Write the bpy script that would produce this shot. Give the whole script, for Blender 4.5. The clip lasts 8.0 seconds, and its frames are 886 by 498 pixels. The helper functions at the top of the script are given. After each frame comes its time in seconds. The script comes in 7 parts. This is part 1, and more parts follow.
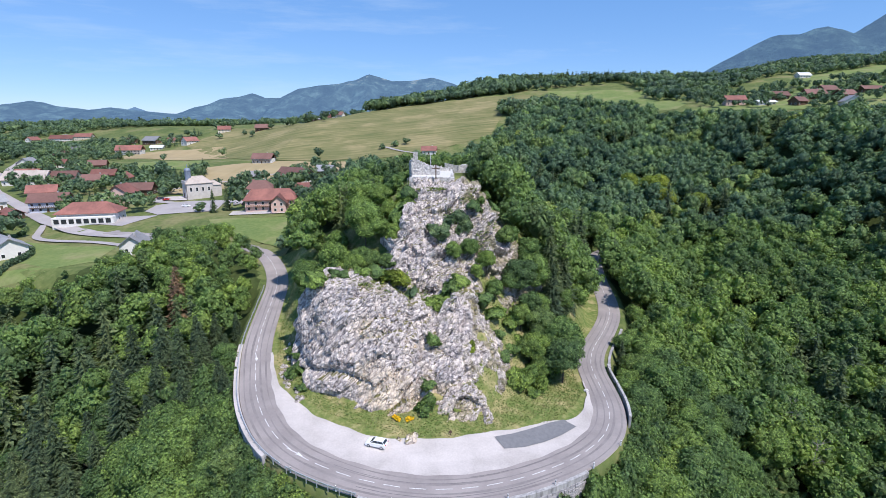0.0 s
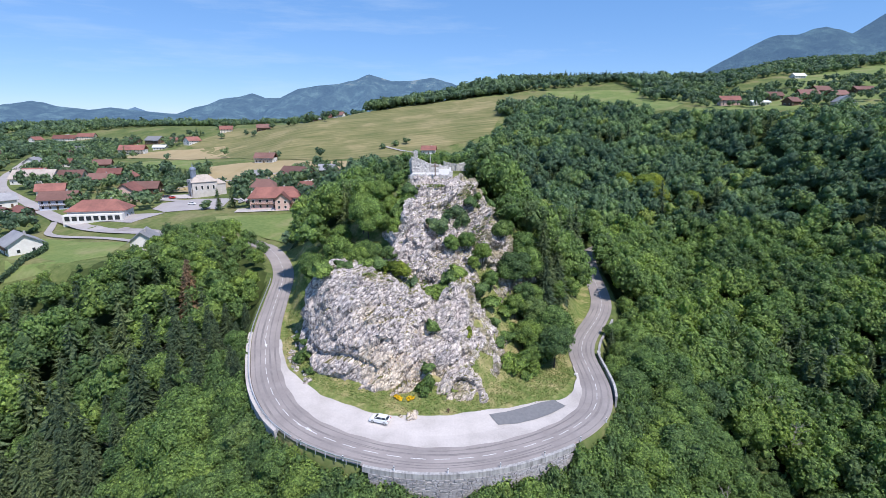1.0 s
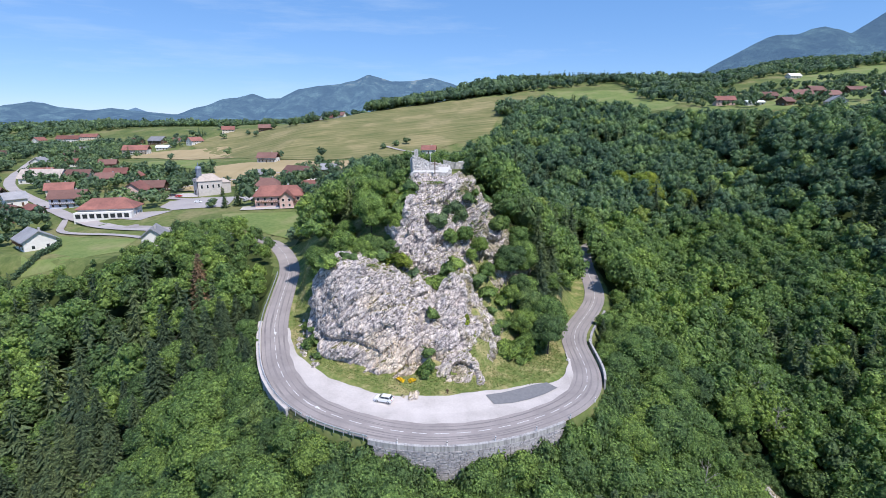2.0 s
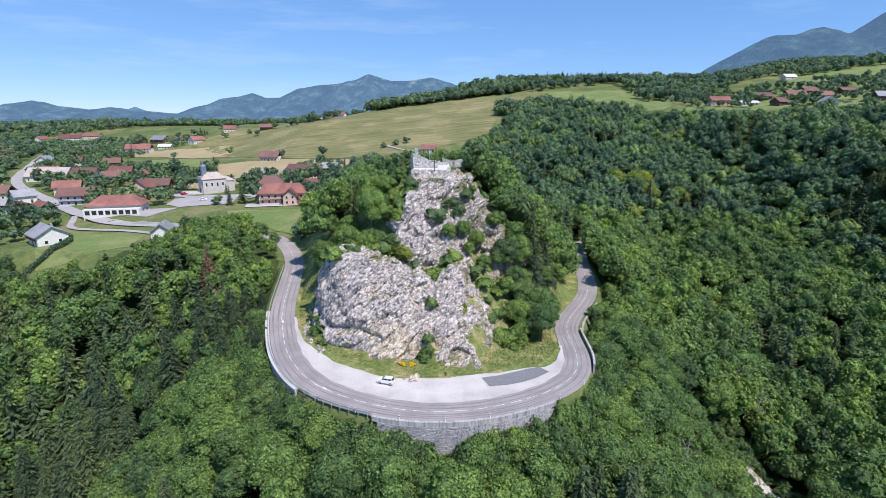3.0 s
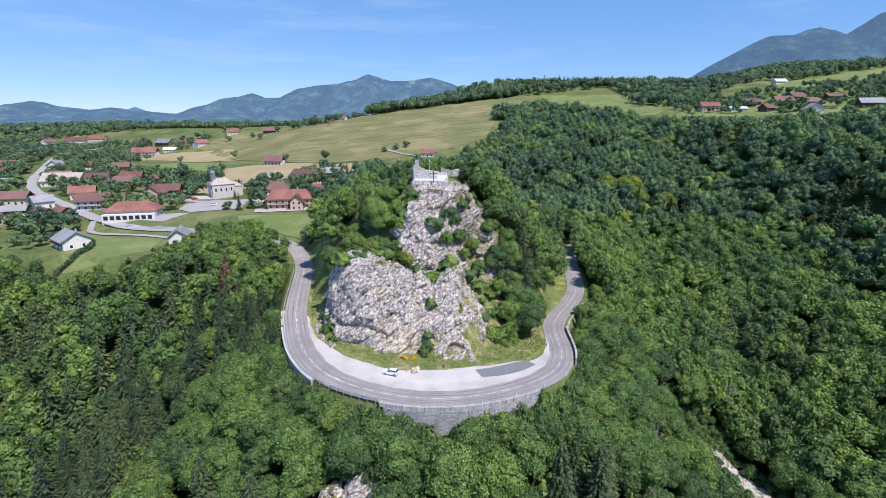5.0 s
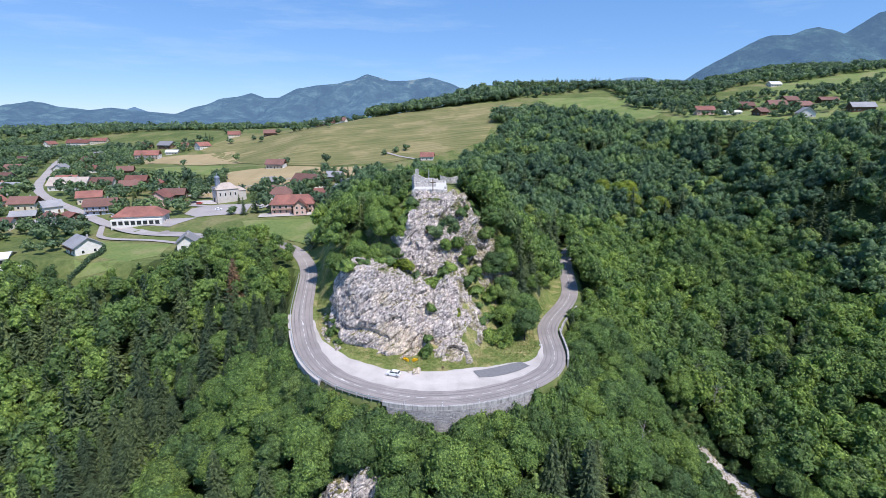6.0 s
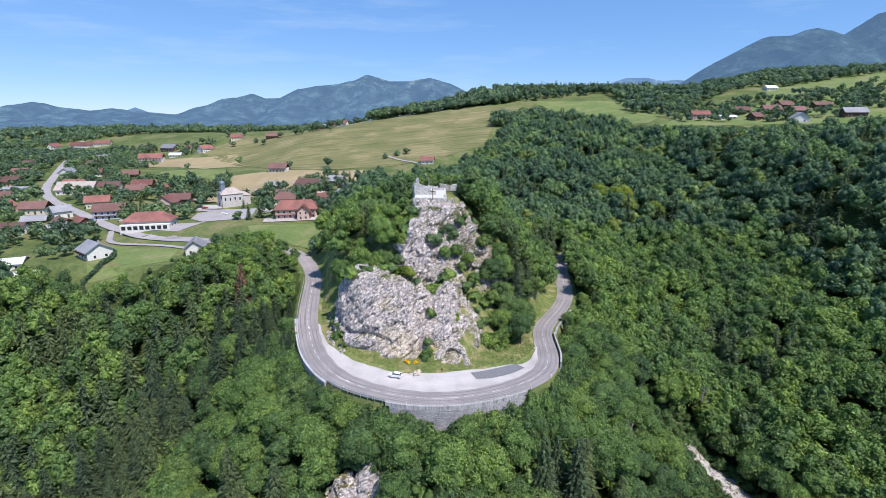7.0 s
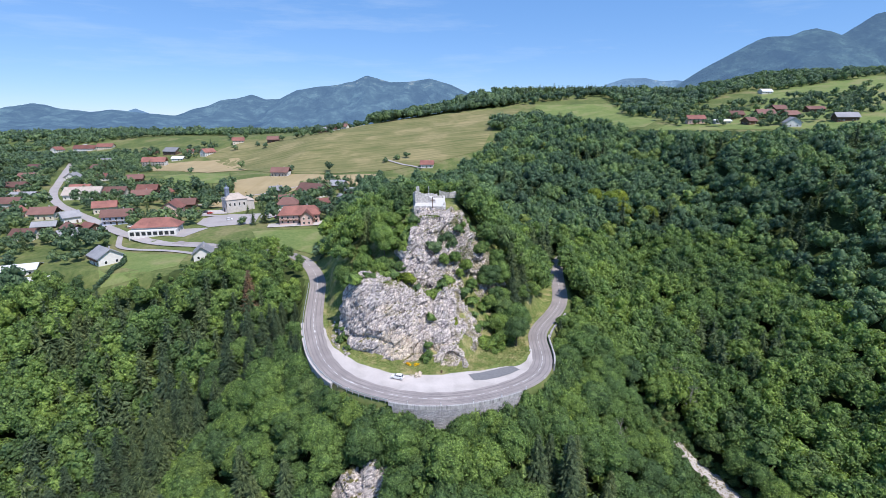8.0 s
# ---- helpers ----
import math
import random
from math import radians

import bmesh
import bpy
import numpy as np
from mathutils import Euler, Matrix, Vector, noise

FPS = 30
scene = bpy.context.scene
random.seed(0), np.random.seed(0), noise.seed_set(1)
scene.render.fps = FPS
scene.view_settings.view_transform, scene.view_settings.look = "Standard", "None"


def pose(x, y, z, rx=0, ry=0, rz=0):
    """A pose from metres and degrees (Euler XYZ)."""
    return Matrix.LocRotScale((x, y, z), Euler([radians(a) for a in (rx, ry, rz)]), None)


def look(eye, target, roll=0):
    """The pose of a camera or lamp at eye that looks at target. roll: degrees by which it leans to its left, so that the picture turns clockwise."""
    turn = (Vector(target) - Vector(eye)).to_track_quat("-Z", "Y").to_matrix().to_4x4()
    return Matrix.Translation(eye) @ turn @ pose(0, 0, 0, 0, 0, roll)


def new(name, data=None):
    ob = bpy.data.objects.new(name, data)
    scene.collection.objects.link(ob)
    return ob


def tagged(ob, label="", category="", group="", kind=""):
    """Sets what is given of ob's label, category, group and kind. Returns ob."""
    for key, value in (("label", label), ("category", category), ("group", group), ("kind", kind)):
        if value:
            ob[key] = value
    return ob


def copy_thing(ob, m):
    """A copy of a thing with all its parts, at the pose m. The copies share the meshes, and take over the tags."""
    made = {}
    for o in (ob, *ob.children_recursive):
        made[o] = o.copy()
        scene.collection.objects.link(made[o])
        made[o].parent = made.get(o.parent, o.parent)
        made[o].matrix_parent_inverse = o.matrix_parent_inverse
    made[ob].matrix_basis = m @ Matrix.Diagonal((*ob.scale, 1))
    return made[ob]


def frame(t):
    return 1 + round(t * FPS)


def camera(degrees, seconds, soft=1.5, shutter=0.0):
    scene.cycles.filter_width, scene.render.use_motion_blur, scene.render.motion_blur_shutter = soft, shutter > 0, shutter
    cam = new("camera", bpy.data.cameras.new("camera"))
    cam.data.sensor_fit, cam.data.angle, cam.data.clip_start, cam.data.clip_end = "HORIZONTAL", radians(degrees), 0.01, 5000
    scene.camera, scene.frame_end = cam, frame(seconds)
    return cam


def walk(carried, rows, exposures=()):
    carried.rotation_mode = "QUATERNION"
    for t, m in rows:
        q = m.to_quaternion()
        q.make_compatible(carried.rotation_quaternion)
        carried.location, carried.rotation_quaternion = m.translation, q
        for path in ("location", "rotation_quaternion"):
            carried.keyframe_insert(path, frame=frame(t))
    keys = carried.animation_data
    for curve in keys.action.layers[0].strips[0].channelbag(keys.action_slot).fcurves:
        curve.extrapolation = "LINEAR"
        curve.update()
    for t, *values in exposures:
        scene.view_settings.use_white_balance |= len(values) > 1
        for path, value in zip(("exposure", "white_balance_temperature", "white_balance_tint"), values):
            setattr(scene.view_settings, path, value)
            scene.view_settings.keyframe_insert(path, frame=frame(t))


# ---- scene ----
cam = camera(84.0, 8.0, soft=0.5)
PATH = [
    (0, (-0.149, -3.006, 57.864), (-0.15, -1.069, 57.364), -0.0),
    (0.5, (-0.025, -6.744, 57.923), (-0.026, -4.808, 57.423), -0.0),
    (1, (0.134, -10.406, 57.862), (0.134, -8.469, 57.362), -0.0),
    (1.5, (0.228, -14.087, 57.816), (0.227, -12.151, 57.317), -0.1),
    (3, (0.451, -25.229, 57.859), (0.453, -23.293, 57.358), -0.0),
    (3.5, (0.514, -28.889, 58.275), (0.517, -26.953, 57.773), -0.0),
    (4, (0.561, -32.476, 59.695), (0.565, -30.54, 59.192), 0.0),
    (4.5, (0.659, -35.75, 61.45), (0.663, -33.814, 60.947), -0.0),
    (6, (0.854, -46.118, 67.9), (0.861, -44.183, 67.393), -0.1),
    (6.5, (0.837, -49.646, 70.019), (0.845, -47.711, 69.513), -0.0),
    (7, (1.132, -53.121, 72.328), (1.138, -51.187, 71.821), -0.1),
    (7.5, (1.151, -56.779, 74.669), (1.157, -54.845, 74.161), -0.1),
    (8, (1.269, -60.448, 76.931), (1.276, -58.514, 76.424), -0.2),
]
walk(cam, [(t, look(eye, target, roll)) for t, eye, target, roll in PATH], exposures=[(0.0, 0.15, 6200, 13), (8.0, 0.15, 6200, 13)])

# ---------------------------------------------------------------- sky and sun
SUN = Vector((0.36, -0.42, 0.83)).normalized()
world = bpy.data.worlds.new("sky")
scene.world = world
world.use_nodes = True
wn = world.node_tree.nodes
wl = world.node_tree.links
sky = wn.new("ShaderNodeTexSky")
sky.sky_type, sky.sun_disc = "NISHITA", False
sky.sun_elevation, sky.sun_rotation = math.asin(SUN.z), math.atan2(SUN.x, SUN.y)
sky.altitude, sky.air_density, sky.dust_density, sky.ozone_density = 2000, 1.0, 0.0, 2.0
wn["Background"].inputs["Strength"].default_value = 0.125
even = wn.new("ShaderNodeMix")
even.data_type = "RGBA"
even.inputs["Factor"].default_value = 0.5
even.inputs["B"].default_value = (1.0, 3.0, 6.9, 1)
wl.new(sky.outputs["Color"], even.inputs["A"])
# faint streaks of high cloud
where = wn.new("ShaderNodeTexCoord")
drawn = wn.new("ShaderNodeMapping")
drawn.inputs["Scale"].default_value, drawn.inputs["Rotation"].default_value = (1.2, 1.2, 9.0), (0.25, 0.3, 0.0)
wl.new(where.outputs["Generated"], drawn.inputs["Vector"])
wisp = wn.new("ShaderNodeTexNoise")
wisp.inputs["Scale"].default_value, wisp.inputs["Detail"].default_value, wisp.inputs["Roughness"].default_value = 2.2, 7.0, 0.62
wl.new(drawn.outputs["Vector"], wisp.inputs["Vector"])
thin = wn.new("ShaderNodeMapRange")
thin.inputs["From Min"].default_value, thin.inputs["From Max"].default_value, thin.inputs["To Max"].default_value = 0.52, 0.8, 0.34
wl.new(wisp.outputs["Fac"], thin.inputs["Value"])
cloud = wn.new("ShaderNodeMix")
cloud.data_type = "RGBA"
cloud.inputs["B"].default_value = (5.2, 6.2, 7.2, 1)
wl.new(thin.outputs["Result"], cloud.inputs["Factor"])
wl.new(even.outputs["Result"], cloud.inputs["A"])
wl.new(cloud.outputs["Result"], wn["Background"].inputs["Color"])
sun_data = bpy.data.lights.new("sun", "SUN")
sun_data.energy, sun_data.angle, sun_data.color = 4.8, radians(0.53), (1.0, 0.935, 0.85)
sun = new("sun", sun_data)
sun.matrix_world = look(SUN * 200, (0, 0, 0))


# ---------------------------------------------------------------- materials
def link(t, a, b):
    t.links.new(a, b)


def noise_node(t, coord, scale, detail=6.0, rough=0.6, kind="noise", stretch=None):
    if stretch:
        m = t.nodes.new("ShaderNodeMapping")
        m.inputs["Scale"].default_value = stretch
        link(t, coord, m.inputs["Vector"])
        coord = m.outputs["Vector"]
    if kind == "voronoi":
        n = t.nodes.new("ShaderNodeTexVoronoi")
        n.inputs["Scale"].default_value = scale
        link(t, coord, n.inputs["Vector"])
        return n
    n = t.nodes.new("ShaderNodeTexNoise")
    n.inputs["Scale"].default_value, n.inputs["Detail"].default_value, n.inputs["Roughness"].default_value = scale, detail, rough
    link(t, coord, n.inputs["Vector"])
    return n


def ramp_node(t, value, stops):
    r = t.nodes.new("ShaderNodeValToRGB")
    while len(r.color_ramp.elements) < len(stops):
        r.color_ramp.elements.new(0.5)
    for e, (p, c) in zip(r.color_ramp.elements, stops):
        e.position, e.color = p, (*c, 1)
    link(t, value, r.inputs["Fac"])
    return r


def mix_node(t, fac, a, b, how="MIX"):
    m = t.nodes.new("ShaderNodeMix")
    m.data_type, m.blend_type = "RGBA", how
    for socket, v in ((m.inputs["Factor"], fac), (m.inputs["A"], a), (m.inputs["B"], b)):
        if isinstance(v, (int, float)):
            socket.default_value = v
        elif isinstance(v, tuple):
            socket.default_value = (*v, 1)
        else:
            link(t, v, socket)
    return m.outputs["Result"]


def start_material(name, rough=0.8, spec=0.3, metal=0.0):
    m = bpy.data.materials.new(name)
    m.use_nodes = True
    t = m.node_tree
    b = t.nodes["Principled BSDF"]
    b.inputs["Roughness"].default_value, b.inputs["Specular IOR Level"].default_value, b.inputs["Metallic"].default_value = rough, spec, metal
    geo = t.nodes.new("ShaderNodeNewGeometry")
    return m, t, b, geo.outputs["Position"]


def bump_to(t, b, height, strength, distance):
    n = t.nodes.new("ShaderNodeBump")
    n.inputs["Strength"].default_value, n.inputs["Distance"].default_value = strength, distance
    link(t, height, n.inputs["Height"])
    link(t, n.outputs["Normal"], b.inputs["Normal"])


def surface(name, fine, fine_scale, broad=None, broad_scale=0.05, share=0.5, rough=0.8, spec=0.3, metal=0.0, bump=0.0, size=0.1, per_object=0.0, stretch=None):
    """A surface with grain (fine: colour stops) under broad stains (broad: colour stops)."""
    m, t, b, pos = start_material(name, rough, spec, metal)
    n1 = noise_node(t, pos, fine_scale, stretch=stretch)
    col = ramp_node(t, n1.outputs["Fac"], fine).outputs["Color"]
    if broad:
        n2 = noise_node(t, pos, broad_scale, 4)
        col = mix_node(t, share, col, ramp_node(t, n2.outputs["Fac"], broad).outputs["Color"])
    if per_object:
        info = t.nodes.new("ShaderNodeObjectInfo")
        k = ramp_node(t, info.outputs["Random"], [(0, (1 - per_object,) * 3), (1, (1 + per_object,) * 3)])
        col = mix_node(t, 1.0, col, k.outputs["Color"], "MULTIPLY")
    link(t, col, b.inputs["Base Color"])
    if bump:
        bump_to(t, b, n1.outputs["Fac"], bump, size)
    return m


def grey(v, tint=(1, 1, 1)):
    return tuple(v * c for c in tint)


M = {}
M["grass"] = surface("grass", [(0.36, (0.055, 0.08, 0.03)), (0.5, (0.12, 0.15, 0.05)), (0.66, (0.20, 0.20, 0.09))], 0.4, [(0.38, (0.075, 0.11, 0.035)), (0.52, (0.14, 0.17, 0.055)), (0.64, (0.26, 0.225, 0.115))], 0.035, 0.55, 0.9, 0.1, bump=0.5, size=0.3)
M["verge"] = surface("verge_grass", [(0.36, (0.085, 0.115, 0.036)), (0.50, (0.175, 0.20, 0.066)), (0.70, (0.40, 0.345, 0.175))], 0.9, [(0.40, (0.115, 0.17, 0.042)), (0.52, (0.19, 0.21, 0.07)), (0.62, (0.40, 0.33, 0.175))], 0.22, 0.55, 0.9, 0.1, bump=0.8, size=0.35)
M["lawn"] = surface("lawn", [(0.35, (0.115, 0.165, 0.052)), (0.65, (0.205, 0.24, 0.09))], 0.5, [(0.36, (0.12, 0.175, 0.053)), (0.5, (0.175, 0.22, 0.07)), (0.64, (0.29, 0.255, 0.135))], 0.05, 0.5, 0.9, 0.1)
M["meadow"] = surface("mown_meadow", [(0.34, (0.105, 0.125, 0.045)), (0.5, (0.185, 0.18, 0.078)), (0.66, (0.30, 0.255, 0.125))], 0.42, [(0.40, (0.135, 0.145, 0.058)), (0.52, (0.20, 0.185, 0.085)), (0.60, (0.34, 0.275, 0.15))], 0.02, 0.42, 0.9, 0.1, stretch=(0.04, 0.6, 0.3))
M["hay"] = surface("hay_stubble", [(0.3, (0.30, 0.235, 0.125)), (0.7, (0.42, 0.335, 0.20))], 0.3, [(0.3, (0.27, 0.22, 0.115)), (0.7, (0.42, 0.325, 0.19))], 0.03, 0.5, 0.9, 0.1, stretch=(0.4, 0.05, 0.4))
M["earth"] = surface("forest_floor", [(0.3, (0.035, 0.05, 0.016)), (0.7, (0.07, 0.095, 0.03))], 0.5, rough=0.95, spec=0.1)
M["asphalt"] = surface("worn_asphalt", [(0.3, (0.265, 0.235, 0.23)), (0.7, (0.335, 0.30, 0.292))], 2.5, [(0.35, (0.225, 0.20, 0.198)), (0.65, (0.37, 0.328, 0.318))], 0.12, 0.55, 0.85, 0.25, bump=0.2, size=0.02)
M["patch"] = surface("dark_asphalt", [(0.3, (0.155, 0.155, 0.165)), (0.7, (0.20, 0.20, 0.21))], 1.5, rough=0.85, spec=0.25, bump=0.2, size=0.02)
M["gravel"] = surface("pale_gravel", [(0.3, (0.40, 0.366, 0.352)), (0.7, (0.565, 0.518, 0.50))], 3.0, [(0.32, (0.33, 0.298, 0.28)), (0.5, (0.48, 0.44, 0.424)), (0.66, (0.585, 0.538, 0.518))], 0.13, 0.55, 0.95, 0.1, bump=0.3, size=0.03)
M["white_paint"] = surface("road_paint", [(0.35, (0.46, 0.455, 0.455)), (0.6, (0.70, 0.695, 0.695))], 2.0, rough=0.7)
M["concrete"] = surface("stained_concrete", [(0.34, (0.20, 0.19, 0.19)), (0.5, (0.40, 0.385, 0.38)), (0.66, (0.54, 0.52, 0.51))], 1.3, [(0.35, (0.15, 0.145, 0.15)), (0.6, (0.48, 0.465, 0.46))], 0.5, 0.4, 0.85, bump=0.3, size=0.03, stretch=(1.6, 1.6, 0.15))
M["stone"] = surface("wall_stone", [(0.32, (0.20, 0.19, 0.20)), (0.68, (0.50, 0.475, 0.48))], 1.9, [(0.35, (0.22, 0.21, 0.215)), (0.65, (0.48, 0.455, 0.46))], 0.45, 0.45, 0.9, bump=0.6, size=0.06)
M["steel"] = surface("galvanised_steel", [(0.3, (0.52, 0.53, 0.55)), (0.7, (0.66, 0.67, 0.69))], 2.0, rough=0.45, spec=0.5, metal=0.6)
M["bark"] = surface("bark", [(0.3, (0.05, 0.04, 0.03)), (0.7, (0.13, 0.11, 0.09))], 3.0, rough=0.95, bump=0.6, size=0.05)


def leaf_material(name, tones, shine=0.35):
    """Foliage: a tone for each tree, broken up by clump and by leaf-sized grain; some light comes through."""
    m, t, b, pos = start_material(name, 0.6, shine)
    own = t.nodes.new("ShaderNodeAttribute")
    own.attribute_name = "tone"
    info = t.nodes.new("ShaderNodeObjectInfo")
    both = t.nodes.new("ShaderNodeMath")
    both.operation = "ADD"
    link(t, own.outputs["Fac"], both.inputs[0])
    link(t, info.outputs["Random"], both.inputs[1])
    tone = t.nodes.new("ShaderNodeMath")
    tone.operation = "FRACT"
    link(t, both.outputs["Value"], tone.inputs[0])
    patch = ramp_node(t, tone.outputs["Value"], tones)
    n = noise_node(t, pos, 2.6, 5, 0.75)
    # random grain; its strong contrast also paints in sunlit clusters and shaded gaps
    grain = ramp_node(t, n.outputs["Fac"], [(0.36, (0.38, 0.42, 0.40)), (0.5, (0.95, 0.95, 0.95)), (0.64, (1.75, 1.68, 1.5))])
    col = mix_node(t, 1.0, patch.outputs["Color"], grain.outputs["Color"], "MULTIPLY")
    limb = noise_node(t, pos, 0.45, 3, 0.6)
    col = mix_node(t, 1.0, col, ramp_node(t, limb.outputs["Fac"], [(0.35, (0.8, 0.84, 0.86)), (0.65, (1.22, 1.17, 1.05))]).outputs["Color"], "MULTIPLY")
    stand = noise_node(t, pos, 0.016, 3, 0.55)
    col = mix_node(t, 1.0, col, ramp_node(t, stand.outputs["Fac"], [(0.36, (0.78, 0.82, 0.88)), (0.64, (1.2, 1.16, 1.06))]).outputs["Color"], "MULTIPLY")
    geo = t.nodes.new("ShaderNodeNewGeometry")
    isl = ramp_node(t, geo.outputs["Random Per Island"], [(0, (0.6, 0.63, 0.63)), (1, (1.42, 1.38, 1.3))])
    col = mix_node(t, 1.0, col, isl.outputs["Color"], "MULTIPLY")
    link(t, col, b.inputs["Base Color"])
    bump_to(t, b, noise_node(t, pos, 2.2, 5, 0.75).outputs["Fac"], 0.9, 0.35)
    tr = t.nodes.new("ShaderNodeBsdfTranslucent")
    link(t, mix_node(t, 1.0, col, (1.15, 1.25, 0.6), "MULTIPLY"), tr.inputs["Color"])
    mx = t.nodes.new("ShaderNodeMixShader")
    mx.inputs["Fac"].default_value = 0.28
    link(t, b.outputs["BSDF"], mx.inputs[1])
    link(t, tr.outputs["BSDF"], mx.inputs[2])
    link(t, mx.outputs["Shader"], t.nodes["Material Output"].inputs["Surface"])
    return m


M["leaf"] = leaf_material("broad_leaves", [(0.0, (0.094, 0.159, 0.067)), (0.22, (0.120, 0.197, 0.071)), (0.5, (0.150, 0.242, 0.077)), (0.78, (0.184, 0.278, 0.081)), (0.93, (0.196, 0.285, 0.074)), (1.0, (0.124, 0.189, 0.083))])
# dark foliage; its blue is lifted to imitate haze over village and far woods
M["leaf_dark"] = leaf_material("dark_hazed_leaves", [(0.0, (0.081, 0.135, 0.092)), (0.5, (0.106, 0.171, 0.104)), (1.0, (0.148, 0.220, 0.111))])
# broad leaves with extra blue painted in for the haze over the upper slope
M["leaf_upper"] = leaf_material("hazed_upper_leaves", [(0.0, (0.082, 0.145, 0.094)), (0.35, (0.107, 0.183, 0.105)), (0.75, (0.145, 0.231, 0.114)), (0.94, (0.193, 0.286, 0.110)), (1.0, (0.273, 0.336, 0.090))])
M["needle"] = leaf_material("needles", [(0.0, (0.084, 0.124, 0.076)), (0.6, (0.112, 0.158, 0.086)), (1.0, (0.150, 0.194, 0.094))], shine=0.25)
M["leaf_bright"] = leaf_material("yellow_green_leaves", [(0.0, (0.15, 0.21, 0.03)), (1.0, (0.24, 0.29, 0.045))])
M["dead_leaf"] = leaf_material("withered_leaves", [(0.0, (0.184, 0.125, 0.094)), (1.0, (0.276, 0.188, 0.138))])
M["broom"] = leaf_material("broom_flowers", [(0.0, (0.62, 0.42, 0.01)), (1.0, (0.75, 0.52, 0.02))])


def rock_material():
    m, t, b, pos = start_material("limestone", 0.9, 0.2)
    lean = t.nodes.new("ShaderNodeMapping")
    lean.inputs["Scale"].default_value = (0.42, 0.9, 1.15)
    dip = t.nodes.new("ShaderNodeMapping")
    dip.inputs["Rotation"].default_value = (0.0, radians(40), 0.0)
    link(t, pos, dip.inputs["Vector"])
    link(t, dip.outputs["Vector"], lean.inputs["Vector"])
    warp = noise_node(t, pos, 0.5, 4, 0.6)
    bent = t.nodes.new("ShaderNodeVectorMath")
    bent.operation = "MULTIPLY_ADD"
    link(t, warp.outputs["Color"], bent.inputs[0])
    bent.inputs[1].default_value = (1.6, 1.6, 1.6)
    link(t, lean.outputs["Vector"], bent.inputs[2])
    crack = noise_node(t, bent.outputs["Vector"], 0.9, kind="voronoi")
    crack.feature = "DISTANCE_TO_EDGE"
    crack2 = noise_node(t, bent.outputs["Vector"], 2.9, kind="voronoi")
    crack2.feature = "DISTANCE_TO_EDGE"
    n1 = noise_node(t, pos, 1.1, 10, 0.72)
    n2 = noise_node(t, pos, 0.085, 5, 0.62)
    n3 = noise_node(t, pos, 1.6, 8, 0.7, stretch=(1.2, 1.2, 0.5))
    base = ramp_node(t, n1.outputs["Fac"], [(0.34, (0.16, 0.145, 0.145)), (0.43, (0.48, 0.436, 0.42)), (0.52, (0.69, 0.626, 0.598)), (0.64, (0.86, 0.785, 0.748))]).outputs["Color"]
    pale = ramp_node(t, n3.outputs["Fac"], [(0.35, (0.56, 0.46, 0.36)), (0.65, (0.84, 0.75, 0.63))]).outputs["Color"]
    # tan scar near the bluff's foot
    spot = t.nodes.new("ShaderNodeVectorMath")
    spot.operation = "DISTANCE"
    link(t, pos, spot.inputs[0])
    spot.inputs[1].default_value = (-7.0, 82.5, 3.0)
    near = t.nodes.new("ShaderNodeMath")
    near.operation = "MULTIPLY_ADD"
    link(t, spot.outputs["Value"], near.inputs[0])
    near.inputs[1].default_value = -0.014
    link(t, n2.outputs["Fac"], near.inputs[2])
    col = mix_node(t, ramp_node(t, near.outputs["Value"], [(0.27, (0, 0, 0)), (0.40, (0.9, 0.9, 0.9))]).outputs["Color"], base, pale)
    dark = ramp_node(t, crack.outputs["Distance"], [(0.0, (0.14, 0.135, 0.15)), (0.035, (0.6, 0.6, 0.62)), (0.09, (1, 1, 1))]).outputs["Color"]
    patchy = ramp_node(t, noise_node(t, pos, 0.33, 4, 0.6).outputs["Fac"], [(0.36, (0.05, 0.05, 0.05)), (0.58, (0.95, 0.95, 0.95))]).outputs["Color"]
    col = mix_node(t, patchy, col, mix_node(t, 1.0, col, dark, "MULTIPLY"))
    dark2 = ramp_node(t, crack2.outputs["Distance"], [(0.0, (0.34, 0.33, 0.35)), (0.05, (0.82, 0.82, 0.83)), (0.10, (1, 1, 1))]).outputs["Color"]
    patchy2 = ramp_node(t, noise_node(t, pos, 0.5, 4, 0.6).outputs["Fac"], [(0.42, (0, 0, 0)), (0.6, (0.9, 0.9, 0.9))]).outputs["Color"]
    col = mix_node(t, patchy2, col, mix_node(t, 1.0, col, dark2, "MULTIPLY"))
    # grass on ledges
    geo = t.nodes.new("ShaderNodeNewGeometry")
    up = t.nodes.new("ShaderNodeSeparateXYZ")
    link(t, geo.outputs["Normal"], up.inputs["Vector"])
    flat = t.nodes.new("ShaderNodeMath")
    flat.operation = "MULTIPLY_ADD"
    link(t, n2.outputs["Fac"], flat.inputs[0])
    flat.inputs[1].default_value = 0.5
    link(t, up.outputs["Z"], flat.inputs[2])
    flat2 = t.nodes.new("ShaderNodeMath")
    flat2.operation = "MULTIPLY_ADD"
    link(t, n1.outputs["Fac"], flat2.inputs[0])
    flat2.inputs[1].default_value = 0.35
    link(t, flat.outputs["Value"], flat2.inputs[2])
    scale = t.nodes.new("ShaderNodeMath")
    scale.operation = "MULTIPLY"
    link(t, flat2.outputs["Value"], scale.inputs[0])
    scale.inputs[1].default_value = 0.6
    green = ramp_node(t, scale.outputs["Value"], [(0.745, (0, 0, 0)), (0.80, (1, 1, 1))])
